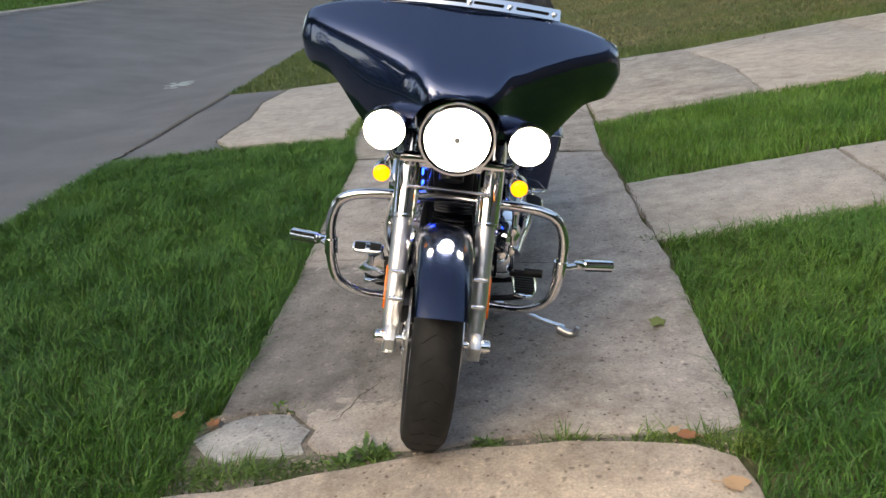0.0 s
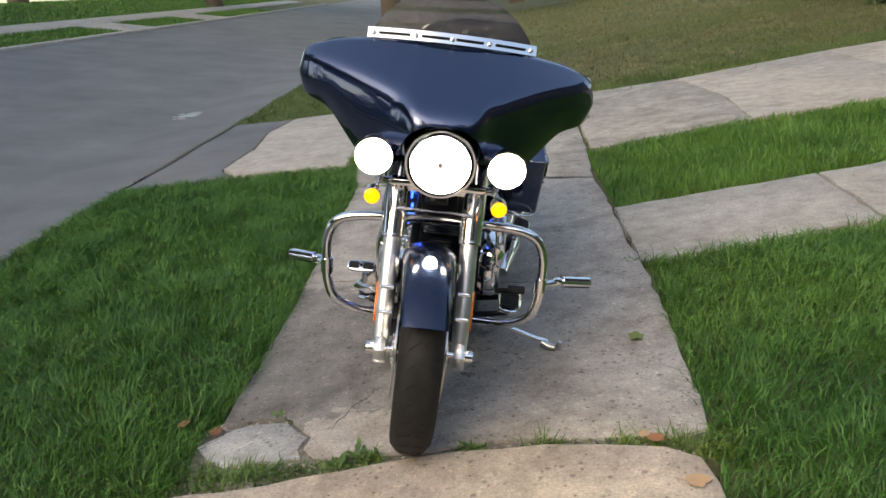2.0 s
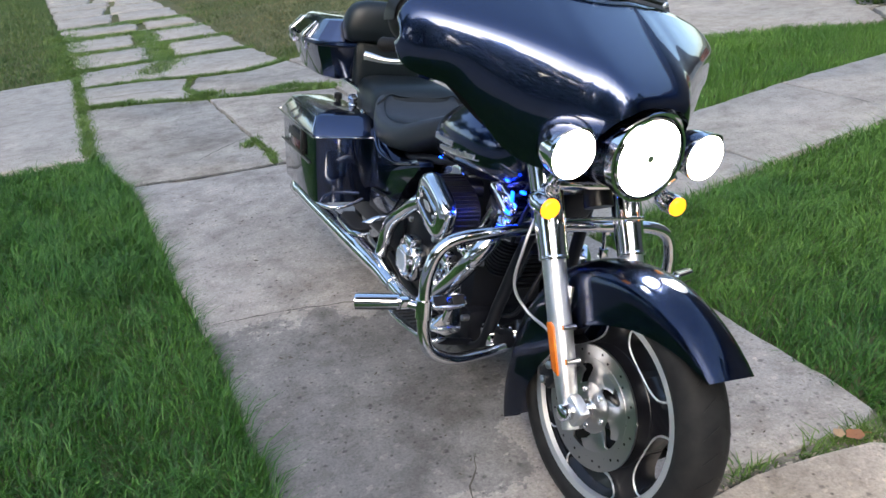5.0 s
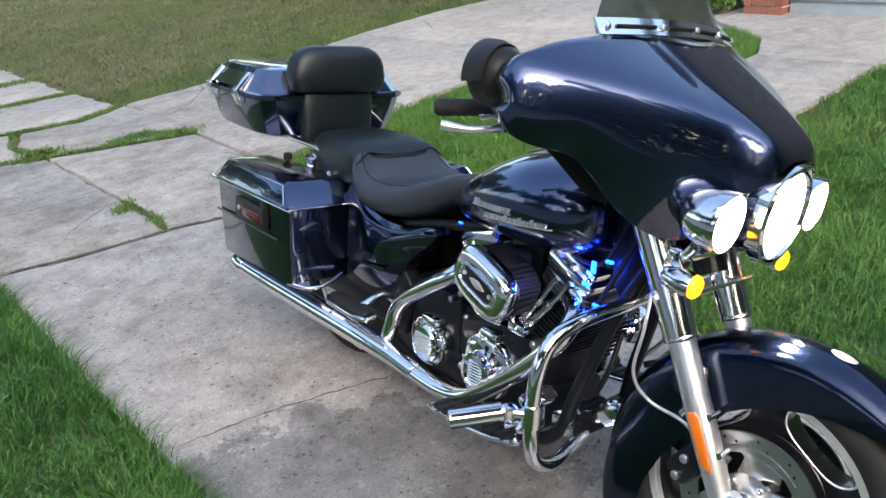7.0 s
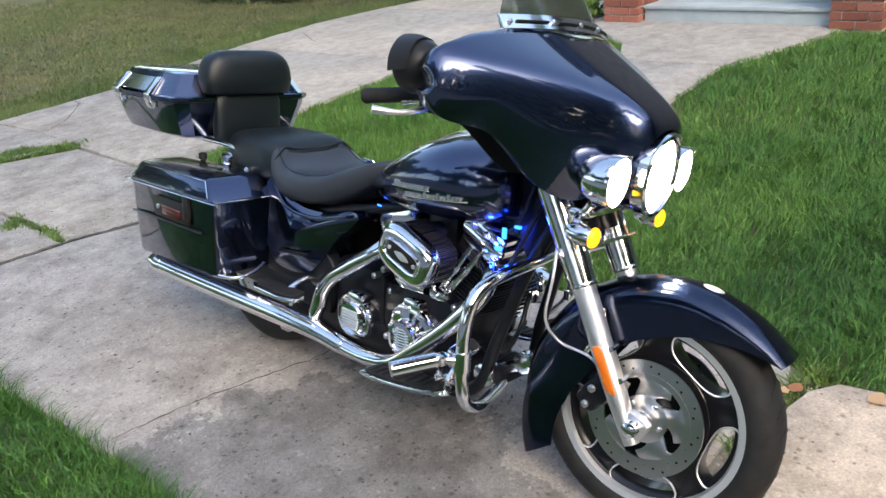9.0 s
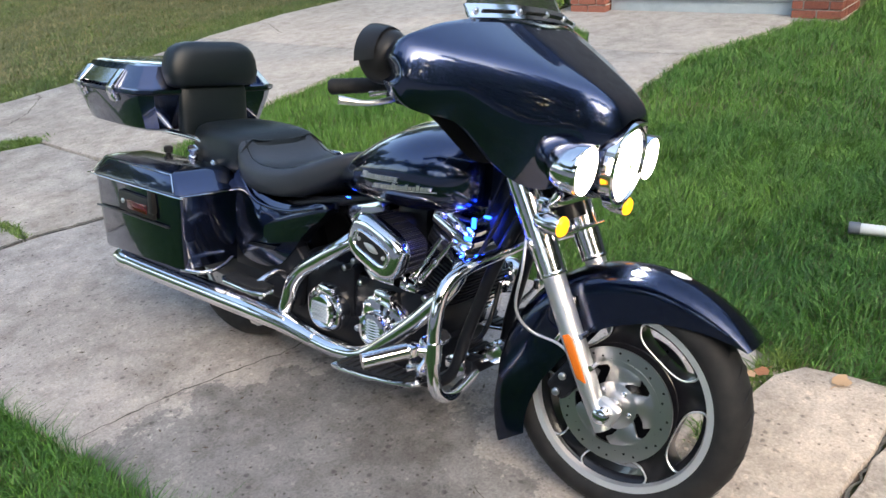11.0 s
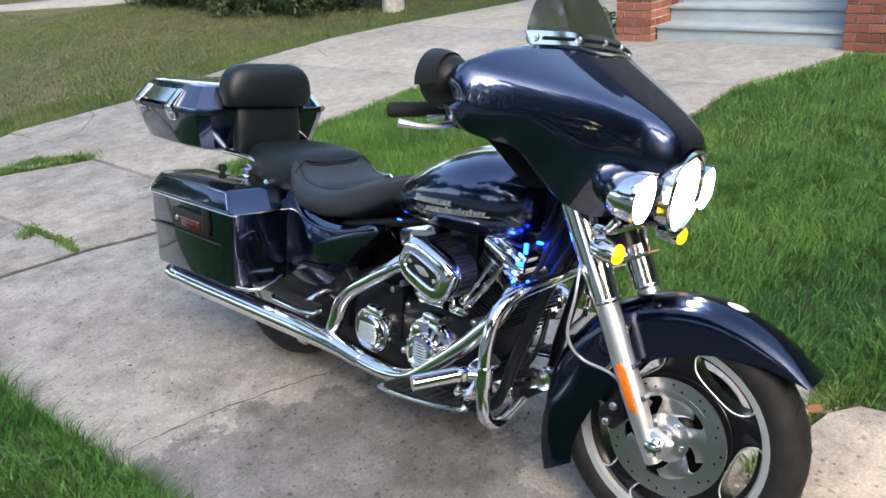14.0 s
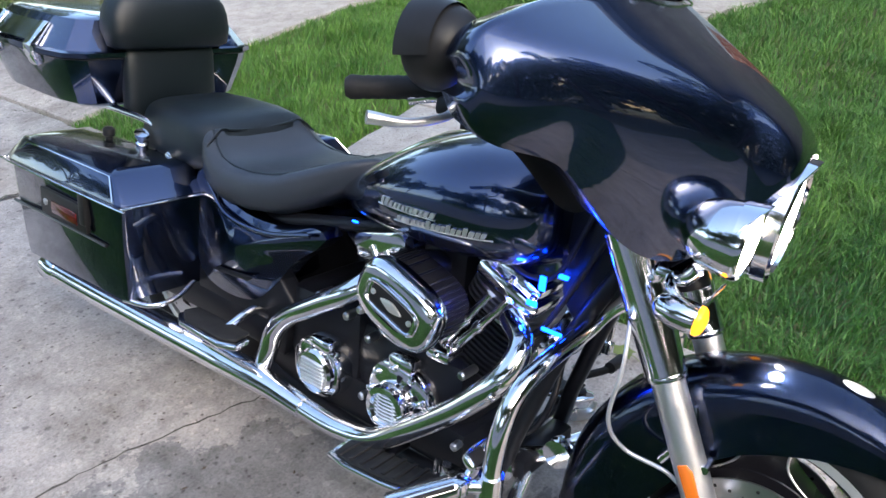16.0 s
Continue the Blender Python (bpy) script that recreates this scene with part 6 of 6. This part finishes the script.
for s in (-1, 1):
    out = [(0.985, 0.60), (1.02, 0.615), (1.16, 0.585), (1.30, 0.592), (1.40, 0.655), (1.46, 0.63), (1.47, 0.50), (1.45, 0.385), (1.36, 0.350), (1.24, 0.365), (1.16, 0.43), (1.09, 0.51), (1.02, 0.565)]
    part("swingarm", box((s * 0.135, 1.44, 0.29), (0.036, 0.52, 0.085), 0.012), M_black_metal, bike, "black swingarm")
    sc = part("side_cover", crowned(out, (1.28, 0.50), s * 0.160, 0.030), M_paint, bike, "glossy dark blue side cover", 50)
    b = tube([(s * 0.178, 1.02, 0.603), (s * 0.190, 1.16, 0.572), (s * 0.192, 1.30, 0.580), (s * 0.178, 1.39, 0.640)], 0.006, None, 10)
    part("cover_ridge", b, M_paint, sc)
    b = prism([(1.20, 0.445), (1.34, 0.430), (1.36, 0.418), (1.22, 0.430)], s * 0.184, s * 0.192, 0, 0.002)
    part("cover_line", b, M_black_metal, sc)
    b = prism([(1.13, 0.245), (1.48, 0.245), (1.48, 0.55), (1.20, 0.50), (1.10, 0.40)], s * 0.10, s * 0.152, 0, 0.01)
    part("battery_box", b, M_black_metal, sc, "matt black battery box")

# saddlebags
for s in (-1, 1):
    rings = []
    for v, z in ((0.0, 0.345), (0.02, 0.338), (0.10, 0.334), (0.5, 0.46), (1.0, 0.585)):
        front, rear, outer = 1.478 - 0.040 * v, 2.045 - 0.012 * v, 0.350 + 0.034 * v ** 0.6
        drop = -0.030 * (1 - v)
        inset = 0.020 if v == 0.0 else 0.006 if v == 0.02 else 0.0
        ring = []
        for y, x, tail in ((front + inset, 0.150, 0), (front + inset, outer - 0.020, 0), (front + 0.004 + inset, outer - 0.006, 0), (front + 0.018 + inset, outer - inset, 0.03), (rear - 0.06, outer - 0.004 - inset, 1), (rear - 0.016 - inset, outer - 0.018 - inset, 1), (rear - inset, outer - 0.06, 1), (rear - inset, 0.150, 1)):
            ring.append((s * x, y, z + drop * tail))
        rings.append(ring)
    bag = part("saddlebag", loft(rings), M_paint, bike, "hard dark blue saddlebag with a hinged lid", 32)
    low = [(1.434, 0.150), (1.434, 0.366), (1.440, 0.380), (1.456, 0.389), (1.98, 0.388), (2.030, 0.374), (2.045, 0.33), (2.045, 0.15)]
    high = [(1.498, 0.150), (1.498, 0.350), (1.501, 0.359), (1.511, 0.363), (1.945, 0.356), (1.985, 0.344), (1.998, 0.31), (1.998, 0.15)]
    rings = []
    for z, k, inset in ((0.584, 0.0, 0.010), (0.587, 0.0, -0.002), (0.596, 0.0, -0.002), (0.599, 0.03, 0.002), (0.650, 0.97, 0.0), (0.655, 1.0, 0.004), (0.662, 1.0, 0.030), (0.666, 1.0, 0.080)):
        ring = []
        for (ya, xa), (yb, xb) in zip(low, high):
            y, x = ya + (yb - ya) * k, xa + (xb - xa) * k
            ring.append((s * (x + math.copysign(min(inset, abs(0.26 - x) * 0.9), 0.26 - x)), y + math.copysign(inset, 1.74 - y), z - 0.010 * (y - 1.43) / 0.6))
        rings.append(ring)
    lid = part("lid", loft(rings), M_paint, bag, "bevelled glossy lid", 25)
    out = [(1.434, 0.16), (1.432, 0.36), (1.438, 0.384), (1.456, 0.392), (1.98, 0.391), (2.033, 0.376), (2.048, 0.33)]
    part("lid_trim", tube([(s * x, y, 0.590 - 0.010 * (y - 1.43) / 0.6) for y, x in out], 0.0026, None, 8, 3), M_chrome, lid, "thin chrome lid trim")
    out = [(1.462, 0.3885, 0.604), (1.509, 0.3655, 0.650), (1.62, 0.3640, 0.649), (1.85, 0.3600, 0.645), (1.93, 0.3590, 0.641), (1.985, 0.378, 0.594)]
    part("panel_trim", tube([(s * x, y, z) for y, x, z in out], 0.0018, None, 6, 1, False), M_chrome, lid, "thin silver line round the lid's flank")
    b = box((s * 0.385, 1.70, 0.520), (0.014, 0.225, 0.070), 0.005)
    housing = part("reflector_frame", b, M_plastic, bag, "black latch and reflector housing")
    part("reflector", box((s * 0.392, 1.69, 0.515), (0.006, 0.125, 0.032), 0.002), M_red, housing, "dark red side reflector")
    part("lock", lathe([(0.0, 0.0), (0.009, 0.0), (0.009, 0.003), (0.005, 0.005), (0.0, 0.005)], (s * 0.392, 1.782, 0.520), (s, 0, 0), None, 16), M_satin, housing, "small round lock")
    part("side_line", tube([(s * 0.372, 2.01, 0.462), (s * 0.379, 1.80, 0.472), (s * 0.378, 1.52, 0.474)], 0.0045, None, 8), M_paint_black, bag)
    b = box((s * 0.386, 1.60, 0.548), (0.020, 0.030, 0.085), 0.006)
    part("latch", b, M_plastic, bag, "black lid latch")
    b = tube([(s * 0.19, 1.445, 0.352), (s * 0.26, 1.415, 0.338), (s * 0.325, 1.425, 0.332), (s * 0.352, 1.50, 0.330)], 0.007)
    part("bag_rail", b, M_chrome, bag, "chrome bag support rail")

# tour trunk, backrest and rack
b = bmesh.new()
for s in (-1, 1):
    tube([(s * 0.13, 1.56, 0.60), (s * 0.14, 1.60, 0.68), (s * 0.15, 1.70, 0.725), (s * 0.15, 2.10, 0.725)], 0.010, b)
    box((s * 0.152, 1.62, 0.655), (0.008, 0.06, 0.09), 0.003, b, (25, 0, 0))
    lathe([(0.012, 0), (0.016, 0.006), (0.016, 0.016), (0.010, 0.02)], (s * 0.16, 1.56, 0.655), (s, 0, 0), b, 16)
rack = part("luggage_rack", b, M_chrome, bike, "chrome luggage rack")
for s in (-1, 1):
    b = lathe([(0.0, -0.03), (0.013, -0.03), (0.017, -0.022), (0.017, -0.008), (0.011, -0.004), (0.011, 0.008), (0.019, 0.012), (0.019, 0.022), (0.0, 0.024)], (s * 0.175, 1.68, 0.678), (s * 0.2, -0.4, 1), None, 18)
    part("docking_point", b, M_chrome, rack, "chrome docking point")
    b = lathe([(0.0, -0.03), (0.010, -0.03), (0.010, -0.008), (0.016, -0.004), (0.016, 0.014), (0.010, 0.019), (0.0, 0.020)], (s * 0.20, 1.80, 0.672), (0, 0, 1), None, 16)
    part("docking_knob", b, M_plastic, rack, "black docking knob")


def trunk_outline(k, z, dy=0.0):
    pts = [(0.0, 2.325), (0.12, 2.32), (0.21, 2.30), (0.27, 2.25), (0.292, 2.16), (0.300, 1.98), (0.300, 1.85), (0.285, 1.77), (0.24, 1.74), (0.10, 1.735), (0.0, 1.735)]
    full = pts + [(-x, y) for x, y in pts[-2:0:-1]]
    return [(x * k, 1.97 + (y - 1.97) * (1 - (1 - k) * 0.9) + dy, z) for x, y in full]


trunk = part("tour_trunk", loft([trunk_outline(0.80, 0.735), trunk_outline(0.86, 0.745), trunk_outline(0.97, 0.84), trunk_outline(0.99, 0.868)]), M_paint, bike, "glossy dark trunk with chrome hinges and a blue lid", 30)
b = loft([trunk_outline(0.99, 0.870), trunk_outline(1.03, 0.872), trunk_outline(1.03, 0.884), trunk_outline(0.985, 0.888), trunk_outline(0.86, 0.938), trunk_outline(0.80, 0.962), trunk_outline(0.74, 0.968)])
part("lid", b, M_paint, trunk, "bevelled dark blue trunk lid", 25)
part("seal", loft([trunk_outline(1.0, 0.866), trunk_outline(1.015, 0.868), trunk_outline(1.015, 0.873), trunk_outline(1.0, 0.874)]), M_plastic, trunk)
for sx in (-1, 1):
    for y in (1.905, 2.165):
        out = [(0.292, 0.835), (0.303, 0.835), (0.317, 0.868), (0.317, 0.890), (0.309, 0.899), (0.264, 0.948), (0.254, 0.944), (0.298, 0.886)]
        b = prism([(sx * (x - (0.012 if y > 2 else 0)), z) for x, z in out], y - 0.02, y + 0.02, 1, 0.002)
        part("hinge_plate", b, M_chrome, trunk, "chrome latch plate")
wrap = [(-0.298, 1.90), (-0.298, 1.98), (-0.297, 2.08), (-0.292, 2.17), (-0.268, 2.255), (-0.21, 2.303), (-0.12, 2.324), (0, 2.329), (0.12, 2.324), (0.21, 2.303), (0.268, 2.255), (0.292, 2.17), (0.297, 2.08), (0.298, 1.98), (0.298, 1.90)]
rows = [[(x, y, 0.893), (x * 1.01, y * 1.001, 0.897), (x * 0.862, 1.97 + (y - 1.97) * 0.885, 0.943), (x * 0.84, 1.97 + (y - 1.97) * 0.865, 0.936)] for x, y in wrap]
part("wrap_rail", loft(rows), M_chrome, trunk, "chrome wrap around the trunk's rear")
b = cushion([(0, 0.16, -0.045, 0.045), (0.010, 0.180, -0.058, 0.058), (0.05, 0.186, -0.066, 0.066), (0.090, 0.181, -0.064, 0.064), (0.118, 0.170, -0.060, 0.060), (0.138, 0.153, -0.052, 0.052), (0.152, 0.128, -0.040, 0.040), (0.158, 0.095, -0.026, 0.026)], 0.0)
bmesh.ops.transform(b, matrix=pose(0, 1.745, 0.892, 88, 0, 0), verts=b.verts)
part("backrest", b, M_leather, trunk, "thick black vinyl backrest", 60)
b = cushion([(0, 0.125, -0.025, 0.025), (0.02, 0.140, -0.035, 0.035), (0.16, 0.140, -0.035, 0.035), (0.185, 0.133, -0.03, 0.03)], 0.0)
bmesh.ops.transform(b, matrix=pose(0, 1.74, 0.712, 88, 0, 0), verts=b.verts)
part("backrest_lower", b, M_leather, trunk, "flat black lower backrest pad", 60)
b = tube([(0.10, 2.0, 0.97), (0.10, 2.0, 1.0)], 0.004)
part("vent_stub", b, M_plastic, trunk)

trunk.location.y = 0.07

# blue accent lights under the tank
for p, size in (((-0.108, 0.468, 0.658), (0.006, 0.014, 0.030)), ((-0.108, 0.485, 0.612), (0.006, 0.024, 0.012)), ((-0.098, 0.432, 0.680), (0.012, 0.020, 0.008)), ((-0.110, 0.434, 0.572), (0.006, 0.045, 0.008)),
                ((-0.112, 0.787, 0.597), (0.006, 0.045, 0.009)), ((-0.105, 0.955, 0.640), (0.005, 0.018, 0.005)), ((0.10, 0.50, 0.615), (0.006, 0.05, 0.012))):
    part("accent_light", box(p, size, min(size) * 0.42), M_blue, bike, "glowing blue LED strip")
for p, w in (((-0.118, 0.505, 0.655), 0.20), ((-0.12, 0.79, 0.632), 0.08)):
    glow = new("accent_glow", bpy.data.lights.new("accent_glow", "POINT"))
    glow.data.energy, glow.data.color, glow.data.shadow_soft_size = w, (0.004, 0.04, 1.0), 0.012
    glow.parent = bike
    glow.location = p

# ride heights: the sprung body and the fairing sit a little above the wheels' datum
UNSPRUNG = ("front_wheel", "rear_wheel", "axle", "axle_cap", "axle_spacer", "fork_leg", "brake_caliper", "front_fender", "side_stand", "crash_bar", "highway_peg", "floorboard", "brake_pedal")
for child in bike.children:
    kind = child.name.split(".")[0]
    if kind not in UNSPRUNG and child.type == "MESH":
        child.location.z = 0.027 if kind in ("fairing", "mirror", "handlebar") else 0.013 if kind in ("headlamp", "passing_lamp", "turn_signal", "lamp_bracket", "brake_hose", "brake_line_rail") else 0.020

# ---- trees, hedge and litter ----


def leaf_cloud(name, centres, radii, count, size, material, label, category, seed, parent=None):
    """Many small leaf blades in uneven clumps, one mesh."""
    r = np.random.default_rng(seed)
    c = np.array(centres, float)
    pick = r.integers(0, len(c), count)
    d = r.normal(0, 1, (count, 3))
    d /= np.linalg.norm(d, axis=1)[:, None]
    p = c[pick] + d * (np.array(radii)[pick] * r.uniform(0.35, 1.0, count) ** 0.5)[:, None]
    u = r.normal(0, 1, (count, 3))
    u /= np.linalg.norm(u, axis=1)[:, None]
    w = np.cross(u, r.normal(0, 1, (count, 3)))
    w /= np.linalg.norm(w, axis=1)[:, None]
    s = size * r.uniform(0.6, 1.4, count)[:, None]
    v = np.stack([p - u * s, p - w * s * 0.45, p + u * s, p + w * s * 0.45], 1).astype(np.float32)
    me = bpy.data.meshes.new(name)
    me.vertices.add(count * 4)
    me.vertices.foreach_set("co", v.ravel())
    me.loops.add(count * 4)
    me.loops.foreach_set("vertex_index", np.arange(count * 4, dtype=np.int32))
    me.polygons.add(count)
    me.polygons.foreach_set("loop_start", np.arange(0, count * 4, 4, dtype=np.int32))
    me.materials.append(material)
    me.update(calc_edges=True)
    ob = new(name, me)
    if parent:
        ob.parent = parent
    return tagged(ob, label, category)


def tree(x, y, height, spread, seed, bark=M_bark, label="leafy street tree with a dark bark trunk"):
    r = random.Random(seed)
    z = float(rise(x, y)) - 0.1
    t = empty("tree", pose(x, y, z), label, "tree", "street trees")
    bm = bmesh.new()
    fork_h = height * 0.32
    tube([(0, 0, 0), (0.05, 0.02, fork_h * 0.5), (0, 0, fork_h)], [height * 0.030, height * 0.024, height * 0.021], bm, 12)
    tips = []
    for k in range(9):
        a = k * 2.4 + r.uniform(-0.3, 0.3)
        reach, up = spread * r.uniform(0.45, 0.85), height * r.uniform(0.5, 0.88)
        mid = (math.cos(a) * reach * 0.45, math.sin(a) * reach * 0.45, fork_h + (up - fork_h) * 0.55)
        end = (math.cos(a) * reach, math.sin(a) * reach, up)
        tube([(0, 0, fork_h * 0.92), mid, end], [height * 0.013, height * 0.008, height * 0.003], bm, 8)
        tips += [end, tuple(0.5 * (m_ + e) for m_, e in zip(mid, end))]
    part("trunk", bm, bark, t)
    cs, rs = [], []
    for e in tips:
        for _ in range(3):
            cs.append([q + r.uniform(-0.14, 0.14) * height for q in e])
            rs.append(height * r.uniform(0.06, 0.13))
    leaf_cloud("crown", cs, rs, 14000, height * 0.019, M_leaf, "", "", seed, t)


# Trees beyond y 30 are unseen, added to darken the bag lids' reflections.
for i, (x, y, h) in enumerate([(-17, -4, 12), (-19, 3, 13), (-18, -11, 12), (-15, -18, 11), (-8, -19, 10), (-1, -21, 12), (6, -18, 11), (-23, 10, 12), (-24, 18, 13), (13, -14, 10), (12.5, -8, 10), (2.5, -14.5, 12), (-3.5, 30, 14), (1.5, 48, 16), (8, 45, 16), (15, 42, 15), (-15, 44, 16), (-4.5, 62, 17), (-20, 34, 15)]):
    tree(x, y, h, h * 0.45, 60 + i)

# Leaf belt out of view, added to keep the bright horizon out of reflections.
rw = random.Random(8)
cs, rs = [], []
for k in range(520):
    a = radians(rw.uniform(150, 330))
    d = rw.uniform(24, 33)
    top = 5.6 + 3.4 * math.sin(a * 5.0 + 1) * math.sin(a * 2.3) + rw.uniform(-1, 2.5)
    cs.append((math.cos(a) * d, 3 + math.sin(a) * d, rw.uniform(0.0, 1.0) ** 0.8 * top))
    rs.append(rw.uniform(1.2, 2.4))
woods = leaf_cloud("reflected_tree_belt", cs, rs, 90000, 0.34, M_leaf, "dark green tree belt out of view, added to block the low horizon", "woods", 92)
tagged(woods, kind="stuff")

tree(7.55, 10.45, 6.0, 2.2, 90, M_bark_pale, "small tree with a pale grey trunk beside the driveway")
r_ = random.Random(3)
cs = []
for _ in range(150):
    k = r_.uniform(0, 1)
    x = float(np.interp(k, [0, 0.6, 0.85, 1], [7.45, 6.6, 6.6, 7.1]))
    cs.append((x + 0.35 + r_.uniform(-0.3, 0.5), 18.3 - 7.6 * k, float(rise(x)) + r_.uniform(0.15, 1.5)))
leaf_cloud("hedge", cs, [0.38] * len(cs), 42000, 0.05, M_leaf, "dense dark green hedge along the front lawn", "hedge", 91)
for x0, x1, y, h in ((5.0, 12.0, 29.0, 1.2), (12.3, 19, 20.5, 1.3)):
    cs = [(r_.uniform(x0, x1), y + r_.uniform(-0.3, 0.3), float(rise(x0 + 2)) + r_.uniform(0.15, h)) for _ in range(110)]
    leaf_cloud("hedge", cs, [0.35] * len(cs), 26000, 0.055, M_leaf, "dark green clipped hedge behind the lawn", "hedge", 90 + int(x0))
cs = [(6.05 + r_.uniform(-0.15, 0.3), 5.95 + r_.uniform(-0.15, 0.25), 0.24 + r_.uniform(0, 0.25)) for _ in range(14)]
leaf_cloud("shrub", cs, [0.12] * len(cs), 1500, 0.03, M_weed, "small green shrub beside the brick pier", "shrub", 97)


def dry_leaf(x, y, size, material, label, seed, z=0.004):
    """A curled fallen leaf with a lobed outline."""
    r = random.Random(seed)
    bm = bmesh.new()
    n = 15
    ring = []
    for k in range(n):
        a = 2 * math.pi * k / n
        q = size * (0.62 + 0.38 * abs(math.cos(2.5 * a))) * r.uniform(0.85, 1.1)
        ring.append(bm.verts.new((math.cos(a) * q, math.sin(a) * q * 0.8, 0.004 + 0.25 * q * r.uniform(0, 0.8))))
    c = bm.verts.new((0, 0, 0.004))
    for k in range(n):
        bm.faces.new((c, ring[k], ring[(k + 1) % n]))
    tube([(0, 0, 0.004), (-size, 0.1 * size, 0.006), (-size * 1.5, 0.3 * size, 0.004)], 0.0012, bm, 5)
    ob = part("fallen_leaf", bm, material, None, label)
    ob.matrix_world = pose(x, y, float(rise(x, y)) + z, 0, 0, r.uniform(0, 360))
    tagged(ob, label, "leaf", "fallen leaves")


dry_leaf(0.89, 2.69, 0.042, M_green_leaf, "olive green fallen leaf lying on the concrete", 1)
dry_leaf(-0.60, 2.22, 0.030, M_dead_leaf, "reddish brown curled leaf at the grass edge", 2)
dry_leaf(-0.72, 2.24, 0.026, M_dead_leaf, "small reddish brown leaf in the grass", 3, 0.03)
dry_leaf(0.83, 1.975, 0.030, M_dead_leaf, "reddish brown curled leaf on the joint", 4, 0.02)
dry_leaf(0.90, 1.76, 0.038, M_tan_leaf, "pale tan crumpled leaf on the front panel", 5, 0.02)
dry_leaf(0.80, 2.0, 0.022, M_tan_leaf, "pale tan crumpled leaf beside the weeds", 6, 0.02)

# broad-leaved weeds and gravel in the open joint
for k, (x, y, s_) in enumerate([(-0.07, 2.005, 0.055), (-0.13, 1.99, 0.045), (-0.02, 1.995, 0.04), (0.27, 2.025, 0.038), (0.30, 2.03, 0.028), (-0.52, 1.96, 0.03), (-0.40, 2.31, 0.03)]):
    rr = random.Random(k)
    bm = bmesh.new()
    for q in range(46):
        a = rr.uniform(0, 6.28)
        l = s_ * rr.uniform(0.3, 0.9)
        up = rr.uniform(0.15, 0.9)
        d = Vector((math.cos(a), math.sin(a), up)).normalized()
        side = Vector((-math.sin(a), math.cos(a), 0)) * l * 0.22
        o = Vector((rr.gauss(0, s_ * 0.4), rr.gauss(0, s_ * 0.4), rr.uniform(0, s_ * 0.5)))
        v = [bm.verts.new(o + d * l * t + side * w) for t, w in ((0.0, 0.05), (0.0, -0.05), (0.5, -1), (1.0, 0), (0.5, 1))]
        bm.faces.new(v)
    ob = part("weed", bm, M_weed, None)
    ob.matrix_world = pose(x, y, -0.015)
    tagged(ob, "broad-leaved weed growing in the pavement joint", "weed", "weeds in the joint", "stuff")
bm = bmesh.new()
rr = random.Random(9)
for k in range(420):
    x, y = (rr.uniform(-0.66, 0.95), 0)
    y = float(np.interp(x, [-0.65, -0.2, 0.25, 0.5, 0.95], [1.95, 1.99, 2.02, 2.03, 1.96])) + rr.gauss(0, 0.018)
    if k > 260:
        x, y = rr.uniform(-0.62, -0.24), rr.choice((rr.gauss(2.29, 0.015), rr.gauss(2.0, 0.02)))
    q = rr.uniform(0.003, 0.009)
    b2 = bmesh.new()
    bmesh.ops.create_icosphere(b2, subdivisions=1, radius=q)
    for v in b2.verts:
        v.co *= rr.uniform(0.7, 1.2)
    merge(bm, b2, pose(x, y, -0.02 + q * 0.5, 0, 0, rr.uniform(0, 360)))
tagged(part("gravel", bm, M_concrete_tan, None), "loose grit and crumbled concrete in the open joint", "gravel", kind="stuff")
bm = bmesh.new()
for k in range(40):
    a, q = rr.uniform(0, 6.28), rr.uniform(0, 1)
    x, y = -4.5 + math.cos(a) * 0.22 * q, 11.9 + math.sin(a) * 0.35 * q
    b2 = bmesh.new()
    bmesh.ops.create_circle(b2, cap_ends=True, radius=rr.uniform(0.03, 0.08), segments=7)
    merge(bm, b2, pose(x, y, float(rise(x, y)) + 0.003 + 0.0001 * k))
tagged(part("paint_mark", bm, M_pebble, None), "faded pale utility paint mark on the asphalt", "paint mark", kind="stuff")

# a bottle dropped in the lawn
d = Vector((0.03, -0.20, 0.0))
A = Vector((1.945, 2.0, 0.085))
bm = lathe([(0.0, 0.036), (0.016, 0.036), (0.024, 0.046)] + [(0.0245 - 0.0022 * (k % 2), 0.050 + 0.009 * k) for k in range(15)] + [(0.023, 0.192), (0.0, 0.197)], A, d, None, 24)
bottle = part("bottle", bm, M_bottle, None)
tagged(bottle, "pale ribbed plastic bottle with a grey cap lying in the lawn", "bottle")
part("cap", lathe([(0.0, 0.0), (0.023, 0.0), (0.026, 0.004), (0.026, 0.040), (0.024, 0.044), (0.0, 0.044)], A, d, None, 24), M_cap, bottle, "grey screw cap")

# crumbs of bark and dry plant bits strewn on the concrete
bm = bmesh.new()
rr = random.Random(21)
for k in range(260):
    x, y = rr.uniform(-0.6, 1.0), rr.uniform(2.1, 5.4) if k < 190 else rr.uniform(5.6, 7.4)
    q = rr.uniform(0.0025, 0.007)
    a = rr.uniform(0, 6.28)
    u, w = Vector((math.cos(a), math.sin(a), 0)) * q * rr.uniform(1, 2.2), Vector((-math.sin(a), math.cos(a), 0)) * q * 0.6
    o = Vector((x, y, 0.0008))
    lo = [bm.verts.new(o + v) for v in (u, w, -u, -w)]
    top = bm.verts.new(o + Vector((0, 0, q * 0.5)))
    for i in range(4):
        bm.faces.new((lo[i], lo[(i + 1) % 4], top))
tagged(part("debris", bm, M_bark, None), "dark crumbs of bark and dry plant bits on the concrete", "debris", kind="stuff")
